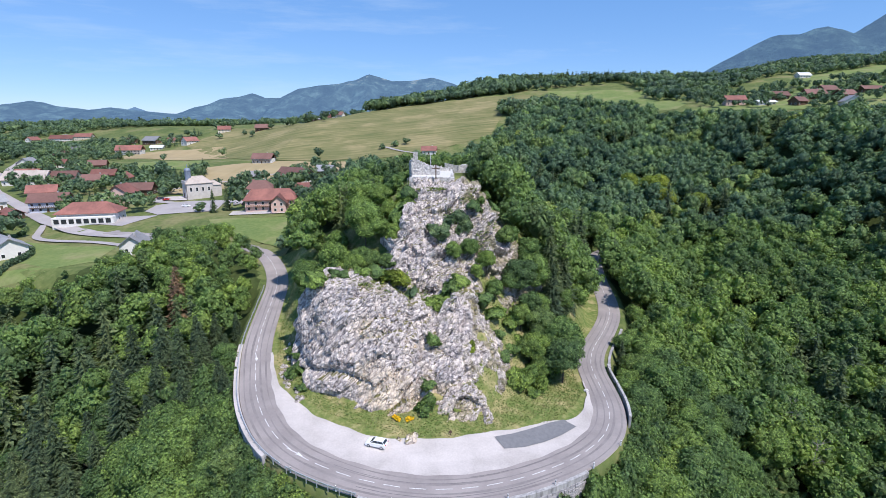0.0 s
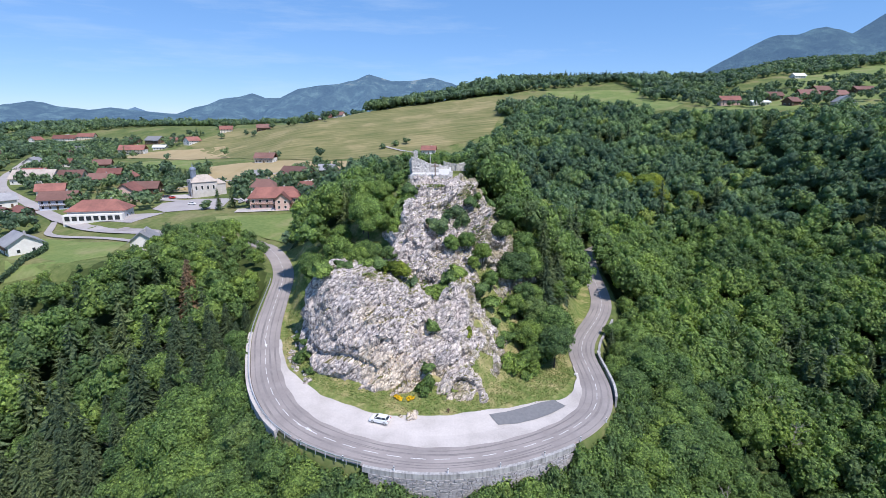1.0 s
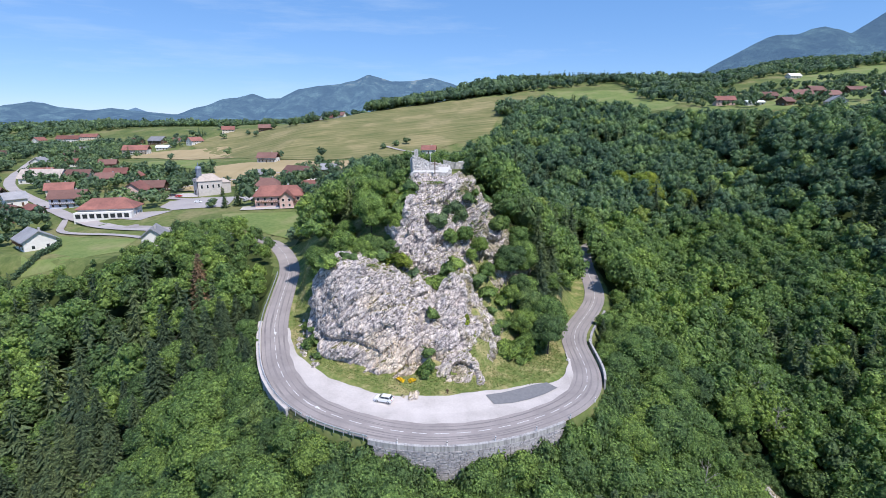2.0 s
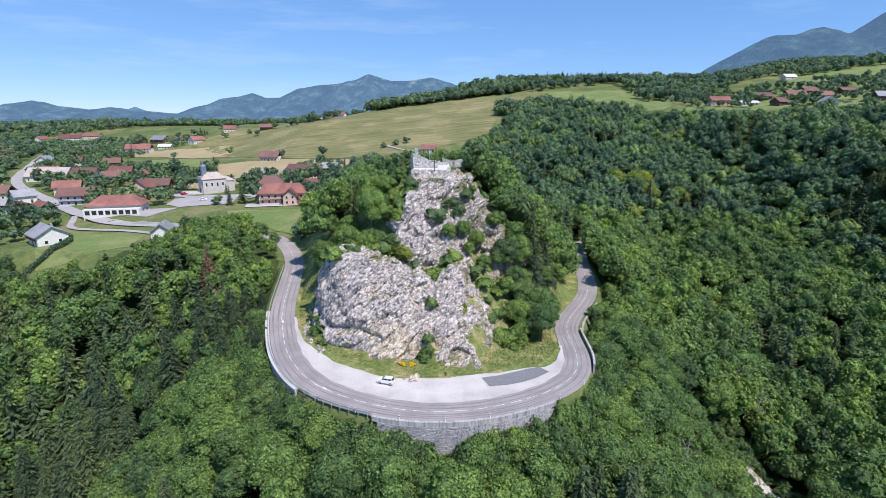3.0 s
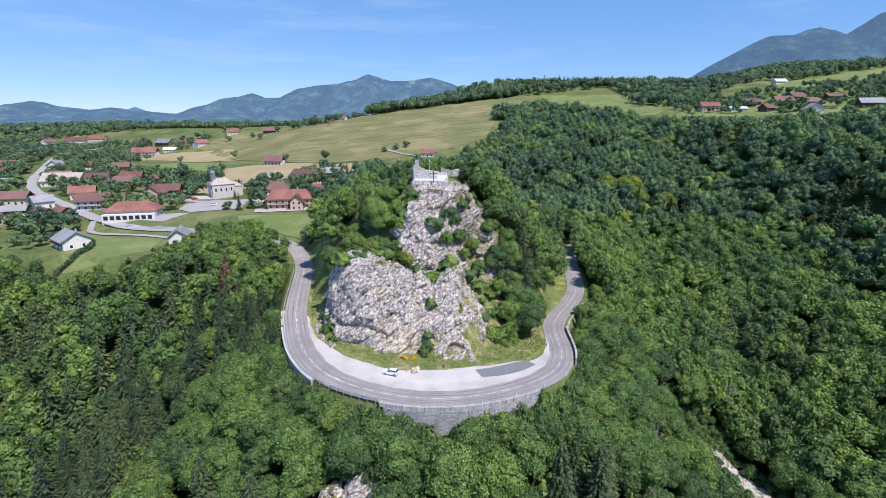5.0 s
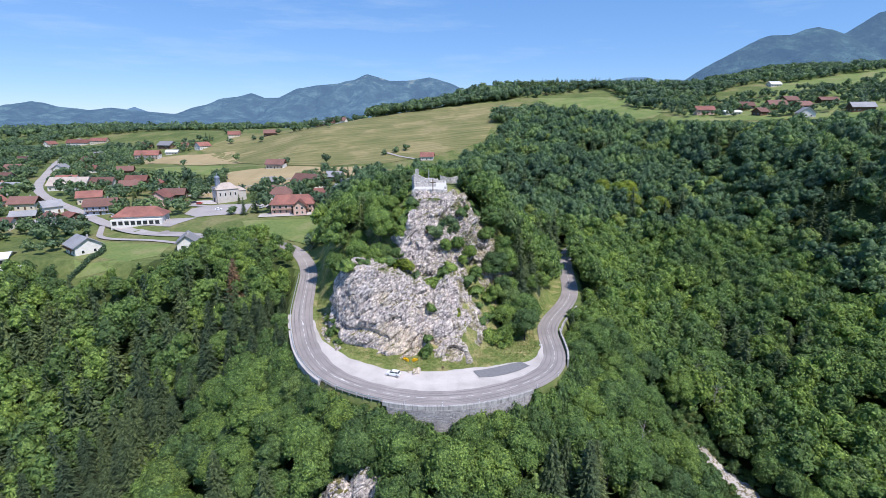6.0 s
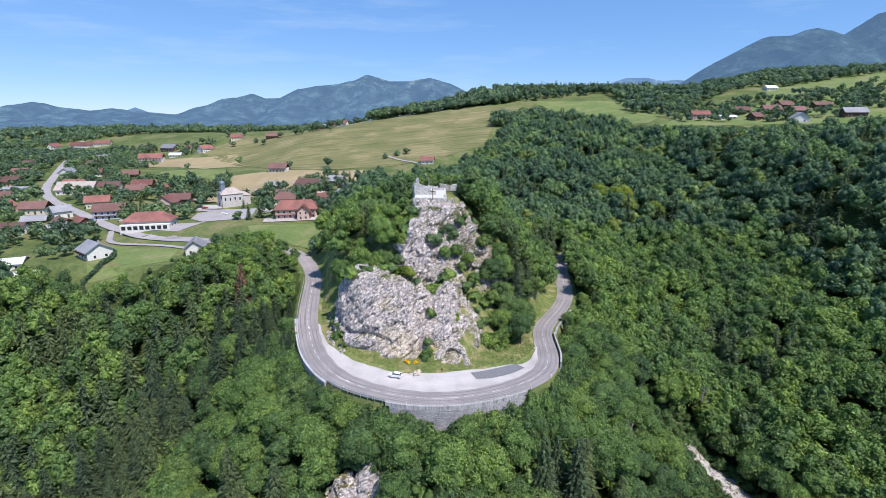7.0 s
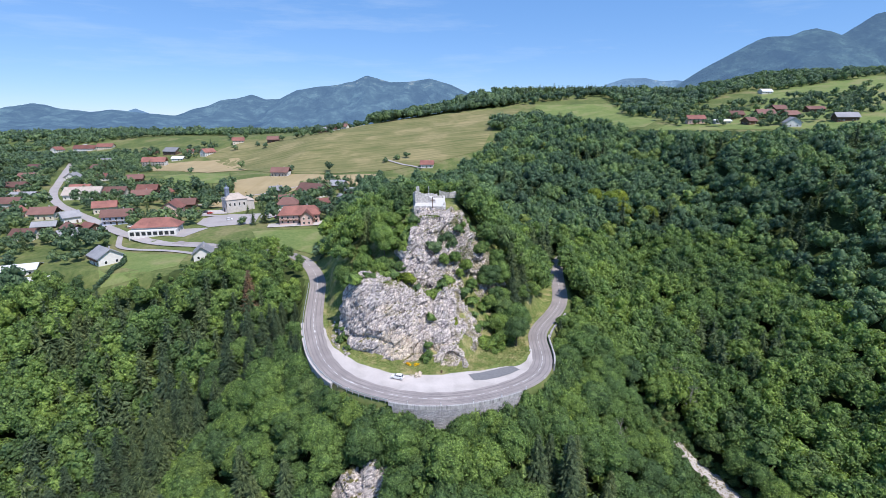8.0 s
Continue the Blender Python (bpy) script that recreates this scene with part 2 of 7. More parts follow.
    tuft = ramp_node(t, n1.outputs["Fac"], [(0.35, (0.075, 0.09, 0.025)), (0.65, (0.24, 0.21, 0.10))]).outputs["Color"]
    col = mix_node(t, green.outputs["Color"], col, tuft)
    # soil and dry growth in the hollows, more towards the east side
    apart = t.nodes.new("ShaderNodeSeparateXYZ")
    link(t, pos, apart.inputs["Vector"])
    east = t.nodes.new("ShaderNodeMath")
    east.operation = "MULTIPLY_ADD"
    link(t, apart.outputs["X"], east.inputs[0])
    east.inputs[1].default_value = 0.009
    link(t, noise_node(t, pos, 0.2, 7, 0.66).outputs["Fac"], east.inputs[2])
    soil = ramp_node(t, n3.outputs["Fac"], [(0.38, (0.10, 0.125, 0.04)), (0.5, (0.24, 0.215, 0.11)), (0.65, (0.40, 0.33, 0.23))]).outputs["Color"]
    col = mix_node(t, ramp_node(t, east.outputs["Value"], [(0.56, (0, 0, 0)), (0.65, (0.75, 0.75, 0.75))]).outputs["Color"], col, soil)
    # weathered grey and rusty streaks running down the faces
    streak = noise_node(t, pos, 0.55, 6, 0.66, stretch=(1.3, 1.3, 0.28))
    col = mix_node(t, 1.0, col, ramp_node(t, streak.outputs["Fac"], [(0.36, (0.66, 0.645, 0.665)), (0.52, (0.97, 0.95, 0.94)), (0.66, (1.12, 1.07, 1.0))]).outputs["Color"], "MULTIPLY")
    link(t, col, b.inputs["Base Color"])
    h = t.nodes.new("ShaderNodeMath")
    h.operation = "MULTIPLY_ADD"
    cl = ramp_node(t, crack.outputs["Distance"], [(0.0, (0, 0, 0)), (0.25, (1, 1, 1))])
    link(t, cl.outputs["Color"], h.inputs[0])
    h.inputs[1].default_value = 0.6
    link(t, n1.outputs["Fac"], h.inputs[2])
    bump_to(t, b, h.outputs["Value"], 1.0, 0.3)
    return m


M["rock"] = rock_material()


# ---------------------------------------------------------------- mesh helpers
def mesh_from(name, verts, faces):
    """A mesh from arrays: faces is (n, 4) or (n, 3)."""
    verts, faces = np.asarray(verts, np.float32), np.asarray(faces, np.int32)
    me = bpy.data.meshes.new(name)
    n, k = faces.shape
    me.vertices.add(len(verts))
    me.vertices.foreach_set("co", verts.ravel())
    me.loops.add(n * k)
    me.loops.foreach_set("vertex_index", faces.ravel())
    me.polygons.add(n)
    me.polygons.foreach_set("loop_start", np.arange(0, n * k, k, dtype=np.int32))
    me.polygons.foreach_set("use_smooth", np.zeros(n, bool))
    me.update(calc_edges=True)
    return me


def grid_faces(nu, nv):
    """Faces of a sheet of nu x nv points, u running fastest."""
    i = (np.arange(nv - 1)[:, None] * nu + np.arange(nu - 1)[None, :]).ravel()
    return np.stack([i, i + 1, i + 1 + nu, i + nu], axis=1)


def smooth(me):
    me.polygons.foreach_set("use_smooth", np.ones(len(me.polygons), bool))
    return me


def thing(name, label, category, place=(0, 0, 0), turn=0, group="", kind=""):
    ob = new(name)
    ob.empty_display_size = 0.5
    ob.location, ob.rotation_euler = place, (0, 0, radians(turn))
    return tagged(ob, label, category, group, kind)


def part(name, data, material, parent=None, label=""):
    """One mesh (a bmesh or a mesh) as a part under a thing."""
    if isinstance(data, bmesh.types.BMesh):
        me = bpy.data.meshes.new(name)
        data.to_mesh(me)
        data.free()
    else:
        me = data
    if material and not me.materials:
        me.materials.append(material)
    ob = new(name, me)
    ob.parent = parent
    return tagged(ob, label)


def box(bm, lo, hi, bevel=0.0):
    c, s = [(a + b) / 2 for a, b in zip(lo, hi)], [b - a for a, b in zip(lo, hi)]
    made = bmesh.ops.create_cube(bm, size=1.0, matrix=Matrix.Translation(c) @ Matrix.Diagonal((*s, 1)))
    if bevel:
        edges = list({e for v in made["verts"] for e in v.link_edges})
        bmesh.ops.bevel(bm, geom=edges, offset=bevel, segments=1, affect="EDGES")
    return bm


def boxed(lo, hi, bevel=0.0):
    return box(bmesh.new(), lo, hi, bevel)


def rod(bm, a, b, r0, r1=None, seg=8):
    a, b = Vector(a), Vector(b)
    m = Matrix.Translation((a + b) / 2) @ (b - a).to_track_quat("Z", "Y").to_matrix().to_4x4()
    bmesh.ops.create_cone(bm, cap_ends=True, segments=seg, radius1=r0, radius2=r0 if r1 is None else r1, depth=(b - a).length, matrix=m)
    return bm


# ---------------------------------------------------------------- lie of the land
# centre line of the pass road round the rock, from the village to the valley
ROAD = np.array([
    (-150, 213, 10.0), (-112, 201, 9.9), (-84, 191, 9.7), (-70, 181, 9.4), (-60.5, 166, 8.2), (-54, 150, 7.0), (-51, 133, 5.7),
    (-47, 111, 4.1), (-43, 98.5, 3.1), (-38.5, 87, 2.2), (-33, 78.6, 1.5), (-28.8, 74.2, 1.1), (-23.4, 70.4, 0.7),
    (-14, 66.4, 0.2), (-4.4, 64.8, -0.3), (4.5, 65.5, -0.6), (12.7, 68.1, -1.0), (21.5, 72.6, -1.4), (28.3, 77.6, -1.6),
    (33, 83.2, -1.5), (35.5, 90.7, -1.5), (36.3, 99, -1.7), (37, 108.6, -2.2), (38.5, 115, -2.5), (41.8, 123, -2.9), (49.4, 136.5, -3.3),
    (54.5, 147.5, -3.3), (58, 161, -3.3), (61, 180, -3.3), (65, 200, -3.2), (69, 216, -3.0), (76, 226, -2.8), (84, 232, -2.6)])


def smooth_line(points, step):
    """A line through the points, rounded off and cut into even steps."""
    p = points.astype(float)
    for _ in range(2):
        q = np.empty((len(p) * 2, p.shape[1]))
        q[0::2], q[1::2] = p, p
        q[1:-1:2] = 0.75 * p[:-1] + 0.25 * p[1:]
        q[2::2] = 0.25 * p[:-1] + 0.75 * p[1:]
        p = q
    run = np.concatenate([[0], np.cumsum(np.linalg.norm(np.diff(p[:, :2], axis=0), axis=1))])
    keep = np.concatenate([[True], np.diff(run) > 1e-6])
    at = np.linspace(0, run[-1], int(run[-1] / step) + 1)
    return np.stack([np.interp(at, run[keep], p[keep, k]) for k in range(p.shape[1])], axis=1)


ROAD_LINE = smooth_line(ROAD, 2.0)


def road_near(x, y):
    """For each place: distance to the road's centre line (minus: on the rock's side) and the road's height there."""
    x, y = np.asarray(x, float).ravel(), np.asarray(y, float).ravel()
    best, height = np.full(x.shape, 1e9), np.zeros(x.shape)
    for a, b in zip(ROAD_LINE[:-1], ROAD_LINE[1:]):
        d = b - a
        s = np.clip(((x - a[0]) * d[0] + (y - a[1]) * d[1]) / (d[0] ** 2 + d[1] ** 2), 0, 1)
        ex, ey = x - a[0] - s * d[0], y - a[1] - s * d[1]
        dist = np.hypot(ex, ey)
        side = np.where(d[0] * ey - d[1] * ex > 0, -1.0, 1.0)
        closer = dist < np.abs(best)
        best = np.where(closer, dist * side, best)
        height = np.where(closer, a[2] + s * d[2], height)
    return best, height


def smax(a, b, k):
    h = np.clip(0.5 + 0.5 * (a - b) / k, 0, 1)
    return b + (a - b) * h + k * h * (1 - h)


def smin(a, b, k):
    return -smax(-a, -b, k)


def step01(a, b, v):
    u = np.clip((v - a) / (b - a), 0, 1)
    return u * u * (3 - 2 * u)


def knoll(x, y):
    """The wooded hill that carries the ruin, without its bare rock."""
    z = 41 - 0.80 * np.maximum(0, 136 - y) - 0.62 * np.maximum(0, -9 - x) - 1.12 * np.maximum(0, x - 8) - 0.42 * np.maximum(0, y - 190)
    return z


def lower_rock(x, y):
    """The bare bluff inside the bend."""
    rho = np.hypot((x + 8.5) / 27.5, (y - 110) / np.where(y < 110, 25.7, 40.0))
    top = np.interp(x, [-34, -27, -20, -11, -5, 2.5, 10, 15, 20], [19, 24.2, 25, 23, 20.2, 22, 18, 13, 8])
    width = np.interp(x, [-34, -27, -18, -5, 8, 18], [0.14, 0.20, 0.36, 0.48, 0.5, 0.4])
    u = np.clip((1.02 - rho) / width, -1.0, 1)
    return 1.4 + (top - 1.4) * np.where(u > 0, 1 - np.abs(1 - u) ** 1.35, u * 1.6)


def land(x, y):
    """Height of the bare ground."""
    shape = np.broadcast(np.asarray(x, float), np.asarray(y, float)).shape
    x, y = [np.broadcast_to(np.asarray(v, float), shape).ravel() for v in (x, y)]
    d, zr = road_near(x, y)
    out = np.maximum(d - np.where(y < 95, 3.0, 4.0), 0)
    # shelf of the village, with its edge over the valley
    shelf = np.minimum(9 + 0.05 * (y - 180), 23) + 0.02 * np.clip(x + 100, -150, 40)
    shelf = shelf - 0.74 * np.maximum(0, np.interp(x, [-400, -200, -160, -130, -90, -40], [165, 172, 167, 160, 152, 150]) - y)
    shelf = shelf - 0.55 * np.maximum(0, x - 25 - 0.25 * np.maximum(0, y - 250))
    # fall below the road on its outer side
    steep = np.interp(y, [55, 80, 110, 160], [0.95, 0.8, 0.62, 0.6])
    fall = np.where(d > 0, zr - 0.3 * (out > 0) - np.interp(y, [76, 100, 130], [8.5, 4.0, 1.0]) * step01(0.0, np.where((x > -15) & (x < 25), 1.1, 4.0), out) - steep * out, zr + 0.10 * np.clip(-d - 6, 0, 15))
    # far bank of the stream and the hill behind
    bank = -46 + 0.26 * (y - 112) + 0.1 * np.maximum(0, x - 90) + 0.75 * np.maximum(0, x - 185)
    hill = 30 + 0.225 * (y - 450) + np.where(x > 0, 0.10 * np.minimum(x, 420), 0.10 * np.maximum(x, -260)) - 0.12 * np.maximum(0, -170 - x)
    hill = np.maximum(hill, 45 + 0.13 * (y - 271) + 0.1 * (x - 244) - 0.35 * np.maximum(0, 120 - x))
    hill = smin(hill, np.interp(x, [-1500, -400, -200, -70, 0, 30, 60, 95, 125, 190, 270, 330, 372, 412, 440, 490, 560, 900], [44, 50, 56, 76, 88, 101, 115, 125, 119, 117, 115, 112, 111, 116, 125, 134, 144, 152]), 8)
    hill = smin(hill, 138 + 0.05 * np.clip(x, -200, 900), 24) - 0.10 * np.maximum(0, y - 1100)
    north = smin(bank, hill, 16)
    z = smax(smax(shelf, fall, 3), north, 6)
    z = smax(z, np.full_like(z, -50.0), 8)
    z = smax(z, np.where(d < -3, knoll(x, y) - 1.0, -80), 3)
    # gentle unevenness, none on the road
    bump = 0.5 * np.sin(x * 0.11 + 1.3) * np.sin(y * 0.093) + 1.2 * np.sin(x * 0.021 + y * 0.013) * np.sin(y * 0.027 - x * 0.008)
    z = z + bump * step01(8, 30, np.abs(d))
    lay = 1 - step01(np.where((d > 0) & (y < 95), 2.6, 4.3), np.where(d > 0, np.where(y < 95, 3.1, 5.6), 9.0), np.abs(d))
    return (z * (1 - lay) + (zr - 0.14) * lay).reshape(shape)


# ---------------------------------------------------------------- ground
def spaced(fine_lo, fine_hi, fine, mid_lo, mid_hi, mid, far_lo, far_hi):
    a = np.arange(fine_lo, fine_hi + fine, fine)
    left = np.arange(fine_lo - mid, mid_lo, -mid)[::-1]
    right = np.arange(a[-1] + mid, mid_hi, mid)
    far_left = -np.geomspace(1, abs(far_lo - left[0]), 26)[::-1] + left[0] if len(left) else []
    far_right = np.geomspace(8, far_hi - right[-1], 30) + right[-1]
    return np.concatenate([far_left, left, a, right, far_right])


def thicken(a, lo, hi):
    """Halves the steps between two marks."""
    extra = [(p + q) / 2 for p, q in zip(a[:-1], a[1:]) if lo < p < hi]
    return np.sort(np.concatenate([a, extra]))


GX = thicken(spaced(-84, 96, 1.5, -480, 480, 7.0, -5200, 5200), -47, 47)
GY = thicken(spaced(40, 176, 1.5, -60, 800, 7.0, -1500, 5200), 56, 94)
GZ = land(GX[None, :], GY[:, None])


def gz(x, y):
    """Height of the built ground at places."""
    x, y = np.asarray(x, float), np.asarray(y, float)
    i, j = np.clip(np.searchsorted(GX, x) - 1, 0, len(GX) - 2), np.clip(np.searchsorted(GY, y) - 1, 0, len(GY) - 2)
    u, v = (x - GX[i]) / (GX[i + 1] - GX[i]), (y - GY[j]) / (GY[j + 1] - GY[j])
    return GZ[j, i] * (1 - u) * (1 - v) + GZ[j, i + 1] * u * (1 - v) + GZ[j + 1, i] * (1 - u) * v + GZ[j + 1, i + 1] * u * v


gv = np.stack([np.broadcast_to(GX[None, :], GZ.shape).ravel(), np.broadcast_to(GY[:, None], GZ.shape).ravel(), GZ.ravel()], axis=1)
ground = part("ground", smooth(mesh_from("ground", gv, grid_faces(len(GX), len(GY)))), M["grass"])
tagged(ground, "green grassy hillside falling from a village shelf into a wooded valley", "ground", kind="structure")


ground.data.materials.append(M["earth"])
ground.data.materials.append(M["verge"])


def inside_shape(x, y, shape):
    """Which places lie in a polygon."""
    ok = np.zeros(np.shape(x), bool)
    p = np.asarray(shape, float)
    for (x0, y0), (x1, y1) in zip(p, np.roll(p, -1, axis=0)):
        if y0 != y1:
            ok ^= ((y0 > y) != (y1 > y)) & (x < (x1 - x0) * (y - y0) / (y1 - y0) + x0)
    return ok


def sheet(name, shape, cell, lift, material, label, category):
    """A patch of other growth or paving laid over the ground."""
    bm = bmesh.new()
    bm.faces.new([bm.verts.new((x, y, 0)) for x, y in shape])
    for axis in (0, 1):
        lo, hi = min(p[axis] for p in shape), max(p[axis] for p in shape)
        for c in np.arange(lo + cell, hi, cell):
            no = (1, 0, 0) if axis == 0 else (0, 1, 0)
            bmesh.ops.bisect_plane(bm, geom=bm.verts[:] + bm.edges[:] + bm.faces[:], plane_co=[c * n for n in no], plane_no=no)
    for v in bm.verts:
        v.co.z = float(gz(v.co.x, v.co.y)) + lift
    bmesh.ops.recalc_face_normals(bm, faces=bm.faces[:])
    ob = part(name, bm, material)
    return tagged(ob, label, category, kind="structure")


sheet("meadow", [(-330, 640), (-262, 560), (-175, 470), (-70, 455), (-10, 462), (48, 500), (70, 590), (120, 672), (60, 690), (-60, 692), (-175, 712), (-300, 705)], 9, 0.35, M["meadow"], "wide mown meadow with dry yellow-green stripes", "meadow")
sheet("upper_meadow", [(118, 560), (215, 470), (260, 520), (240, 640), (140, 690)], 9, 0.35, M["lawn"], "green meadow below the wooded ridge", "meadow")
sheet("hamlet_meadow", [(215, 448), (310, 402), (345, 372), (420, 380), (470, 450), (620, 520), (620, 700), (440, 640), (360, 520), (270, 500)], 9, 0.35, M["lawn"], "green sloping meadow round a hillside hamlet", "meadow")
sheet("hay_field", [(-353, 527), (-300, 520), (-262, 500), (-228, 530), (-270, 612), (-372, 622)], 9, 0.35, M["hay"], "tan stubble of a cut hay field", "field")
sheet("green_field", [(-262, 495), (-296, 470), (-268, 425), (-212, 412), (-222, 470)], 9, 0.35, M["lawn"], "bright green strip of growing crop", "field")
sheet("stubble_field", [(-206, 425), (-172, 355), (-186, 312), (-150, 300), (-128, 372), (-120, 415), (-70, 378), (-60, 440), (-160, 462)], 9, 0.35, M["hay"], "pale mown field behind the village church", "field")
sheet("inn_lawn", [(-112, 228), (-62, 234), (-58, 190), (-64, 184), (-80, 196), (-100, 205)], 6, 0.25, M["lawn"], "mown green lawn below the inn", "lawn")
sheet("house_lawn", [(-182, 203), (-150, 191), (-132, 190), (-128, 170), (-142, 160), (-158, 158), (-166, 170)], 6, 0.12, M["lawn"], "mown lawn with pale dry patches beside the hedge", "lawn")


# ---------------------------------------------------------------- road round the rock
def offset_line(line, off):
    d = np.gradient(line[:, :2], axis=0)
    d /= np.linalg.norm(d, axis=1)[:, None]
    p = line.copy()
    p[:, 0] += -d[:, 1] * off
    p[:, 1] += d[:, 0] * off
    return p


def ribbon(line, offs, lifts):
    """A strip along a line with the given side offsets (plus: towards the rock) and heights over it."""
    rows = []
    for o, h in zip(offs, lifts):
        p = offset_line(line, o)
        p[:, 2] += h
        rows.append(p)
    v = np.stack(rows, axis=1).reshape(-1, 3)
    return mesh_from("ribbon", v, grid_faces(len(offs), len(line)))


LINE = smooth_line(ROAD, 1.0)
road = part("road", ribbon(LINE, [3.6, 3.5, 1.7, 0, -1.7, -3.3, -3.45], [-0.2, 0.05, 0.09, 0.1, 0.09, 0.05, -0.3]), M["asphalt"])
tagged(road, "worn grey asphalt hairpin road curving round the rock", "road", kind="structure")
run = np.concatenate([[0], np.cumsum(np.linalg.norm(np.diff(LINE[:, :2], axis=0), axis=1))])


def on_line(s, off=0.0, up=0.0):
    """A place at a run along the road, and its heading."""
    i = int(np.clip(np.searchsorted(run, s) - 1, 0, len(run) - 2))
    u = (s - run[i]) / (run[i + 1] - run[i])
    p = LINE[i] * (1 - u) + LINE[i + 1] * u
    d = LINE[i + 1] - LINE[i]
    d = d / np.linalg.norm(d[:2])
    return Vector((p[0] - d[1] * off, p[1] + d[0] * off, p[2] + up)), math.atan2(d[1], d[0]), d[2]


S0 = float(run[np.argmin(np.hypot(LINE[:, 0] + 70, LINE[:, 1] - 181))])
S1 = float(run[np.argmin(np.hypot(LINE[:, 0] - 68, LINE[:, 1] - 212))])
dash = None
s = S0
while s < S1:
    p, a, slope = on_line(s, 0, 0.118)
    if dash is None:
        dash = part("line_dash", boxed((-1.4, -0.058, -0.01), (1.4, 0.058, 0.012)), M["white_paint"], road)
        ob = dash
    else:
        ob = new("line_dash", dash.data)
        ob.parent = road
    ob.location, ob.rotation_euler = p, (0, -math.atan(slope), a)
    s += 4.33

# pale gravel lay-by between road and rock
bend = (LINE[:, 1] < 106) & (LINE[:, 0] > -46) & (LINE[:, 0] < 36.6)
bl = LINE[bend]
turn = np.linspace(0, 1, len(bl))
marks = [(-45, 104, 0.2), (-39.5, 90, 1.6), (-33.5, 79.3, 4.8), (-27, 73, 6.2), (-14.5, 66.6, 7.4), (-3, 64.8, 8.9), (5, 65.6, 9.3), (12.7, 68.1, 9.2), (18, 70.7, 8.8), (27, 76.6, 7.0), (33.6, 84.5, 3.0), (36, 95, 0.3)]
deep = np.interp(turn, [turn[np.argmin(np.hypot(bl[:, 0] - x, bl[:, 1] - y))] for x, y, _ in marks], [m[2] for m in marks]) + 0.15
rows = []
for k in range(9):
    wob = 0.22 * np.sin(turn * 41 + 1) + 0.12 * np.sin(turn * 97) if k == 8 else 0.12 * np.sin(turn * 97) * (k == 0)
    p = bl.copy()
    d = np.gradient(bl[:, :2], axis=0)
    d /= np.linalg.norm(d, axis=1)[:, None]
    off = 3.3 + deep * k / 8 + wob
    p[:, 0] += -d[:, 1] * off
    p[:, 1] += d[:, 0] * off
    p[:, 2] = np.maximum(p[:, 2] + 0.075 + 0.012 * k, gz(p[:, 0], p[:, 1]) + (0.05 if k == 8 else 0.1) if k > 1 else -99)
    rows.append(p)
layby = part("gravel_layby", mesh_from("layby", np.stack(rows, axis=1).reshape(-1, 3), grid_faces(9, len(bl))), M["gravel"])
tagged(layby, "broad pale gravel lay-by inside the hairpin bend", "lay-by", kind="structure")

# dark asphalt patch on the lay-by
corners = [(9.6, 79.0), (11.2, 76.1), (15.2, 77.0), (19.2, 78.7), (23.0, 81.0), (26.6, 83.8), (24.6, 85.9), (21.4, 84.6), (17.0, 82.2), (13.4, 80.4)]
patch = sheet("asphalt_patch", corners, 1.3, 0.2, M["patch"], "dark grey asphalt patch laid on the gravel", "pavement")
for v in patch.data.vertices:
    v.co.z = max(v.co.z, float(road_near([v.co.x], [v.co.y])[1][0]) + 0.2)

# dark tar seams and tyre lines on the bend
M["worn"] = surface("tyre_polished_asphalt", [(0.3, (0.19, 0.17, 0.168)), (0.7, (0.27, 0.243, 0.238))], 1.2, [(0.35, (0.17, 0.152, 0.15)), (0.65, (0.29, 0.26, 0.255))], 0.2, 0.5, 0.75, 0.3)
for off, x0, x1, wd in ((-2.45, -52, 44, 0.16), (-1.05, -52, 44, 0.20), (0.95, -52, 44, 0.17), (2.35, -48, 40, 0.15)):
    seg = LINE[(LINE[:, 1] < 150) & (LINE[:, 0] > x0 - 8) & (LINE[:, 0] < x1 + 14)]
    at = np.arange(len(seg))
    d = np.gradient(seg[:, :2], axis=0)
    d /= np.linalg.norm(d, axis=1)[:, None]
    two = []
    for h in (-1, 1):
        o = off + h * wd * (1 + 0.35 * np.sin(at * 0.23 + off)) + 0.1 * np.sin(at * 0.11 + 2 * off)
        p = seg.copy()
        p[:, 0] += -d[:, 1] * o
        p[:, 1] += d[:, 0] * o
        p[:, 2] += 0.104 - 0.0075 * np.maximum(0, np.abs(o) - 0.3) - 0.012 * np.maximum(0, np.abs(o) - 1.6)
        two.append(p)
    part("tyre_track", mesh_from("tyre_track", np.stack(two, axis=1).reshape(-1, 3), grid_faces(2, len(seg))), M["worn"], road)
M["tar"] = surface("tar_seam", [(0.3, (0.13, 0.12, 0.125)), (0.7, (0.20, 0.185, 0.19))], 1.0, rough=0.7)
for off, a0, a1, wd in ((1.25, -20, 6, 0.05), (-1.75, -14, 20, 0.06), (2.4, 4, 30, 0.05)):
    keep = (LINE[:, 1] < 96) & (LINE[:, 0] > a0) & (LINE[:, 0] < a1)
    seg = LINE[keep]
    wv = off + 0.05 * np.sin(np.arange(len(seg)) * 0.37) + 0.03 * np.sin(np.arange(len(seg)) * 1.1)
    d = np.gradient(seg[:, :2], axis=0)
    d /= np.linalg.norm(d, axis=1)[:, None]
    two = []
    for h in (-wd, wd):
        p = seg.copy()
        p[:, 0] += -d[:, 1] * (wv + h)
        p[:, 1] += d[:, 0] * (wv + h)
        p[:, 2] += 0.108
        two.append(p)
    part("tar_seam", mesh_from("seam", np.stack(two, axis=1).reshape(-1, 3), grid_faces(2, len(seg))), M["tar"], road)


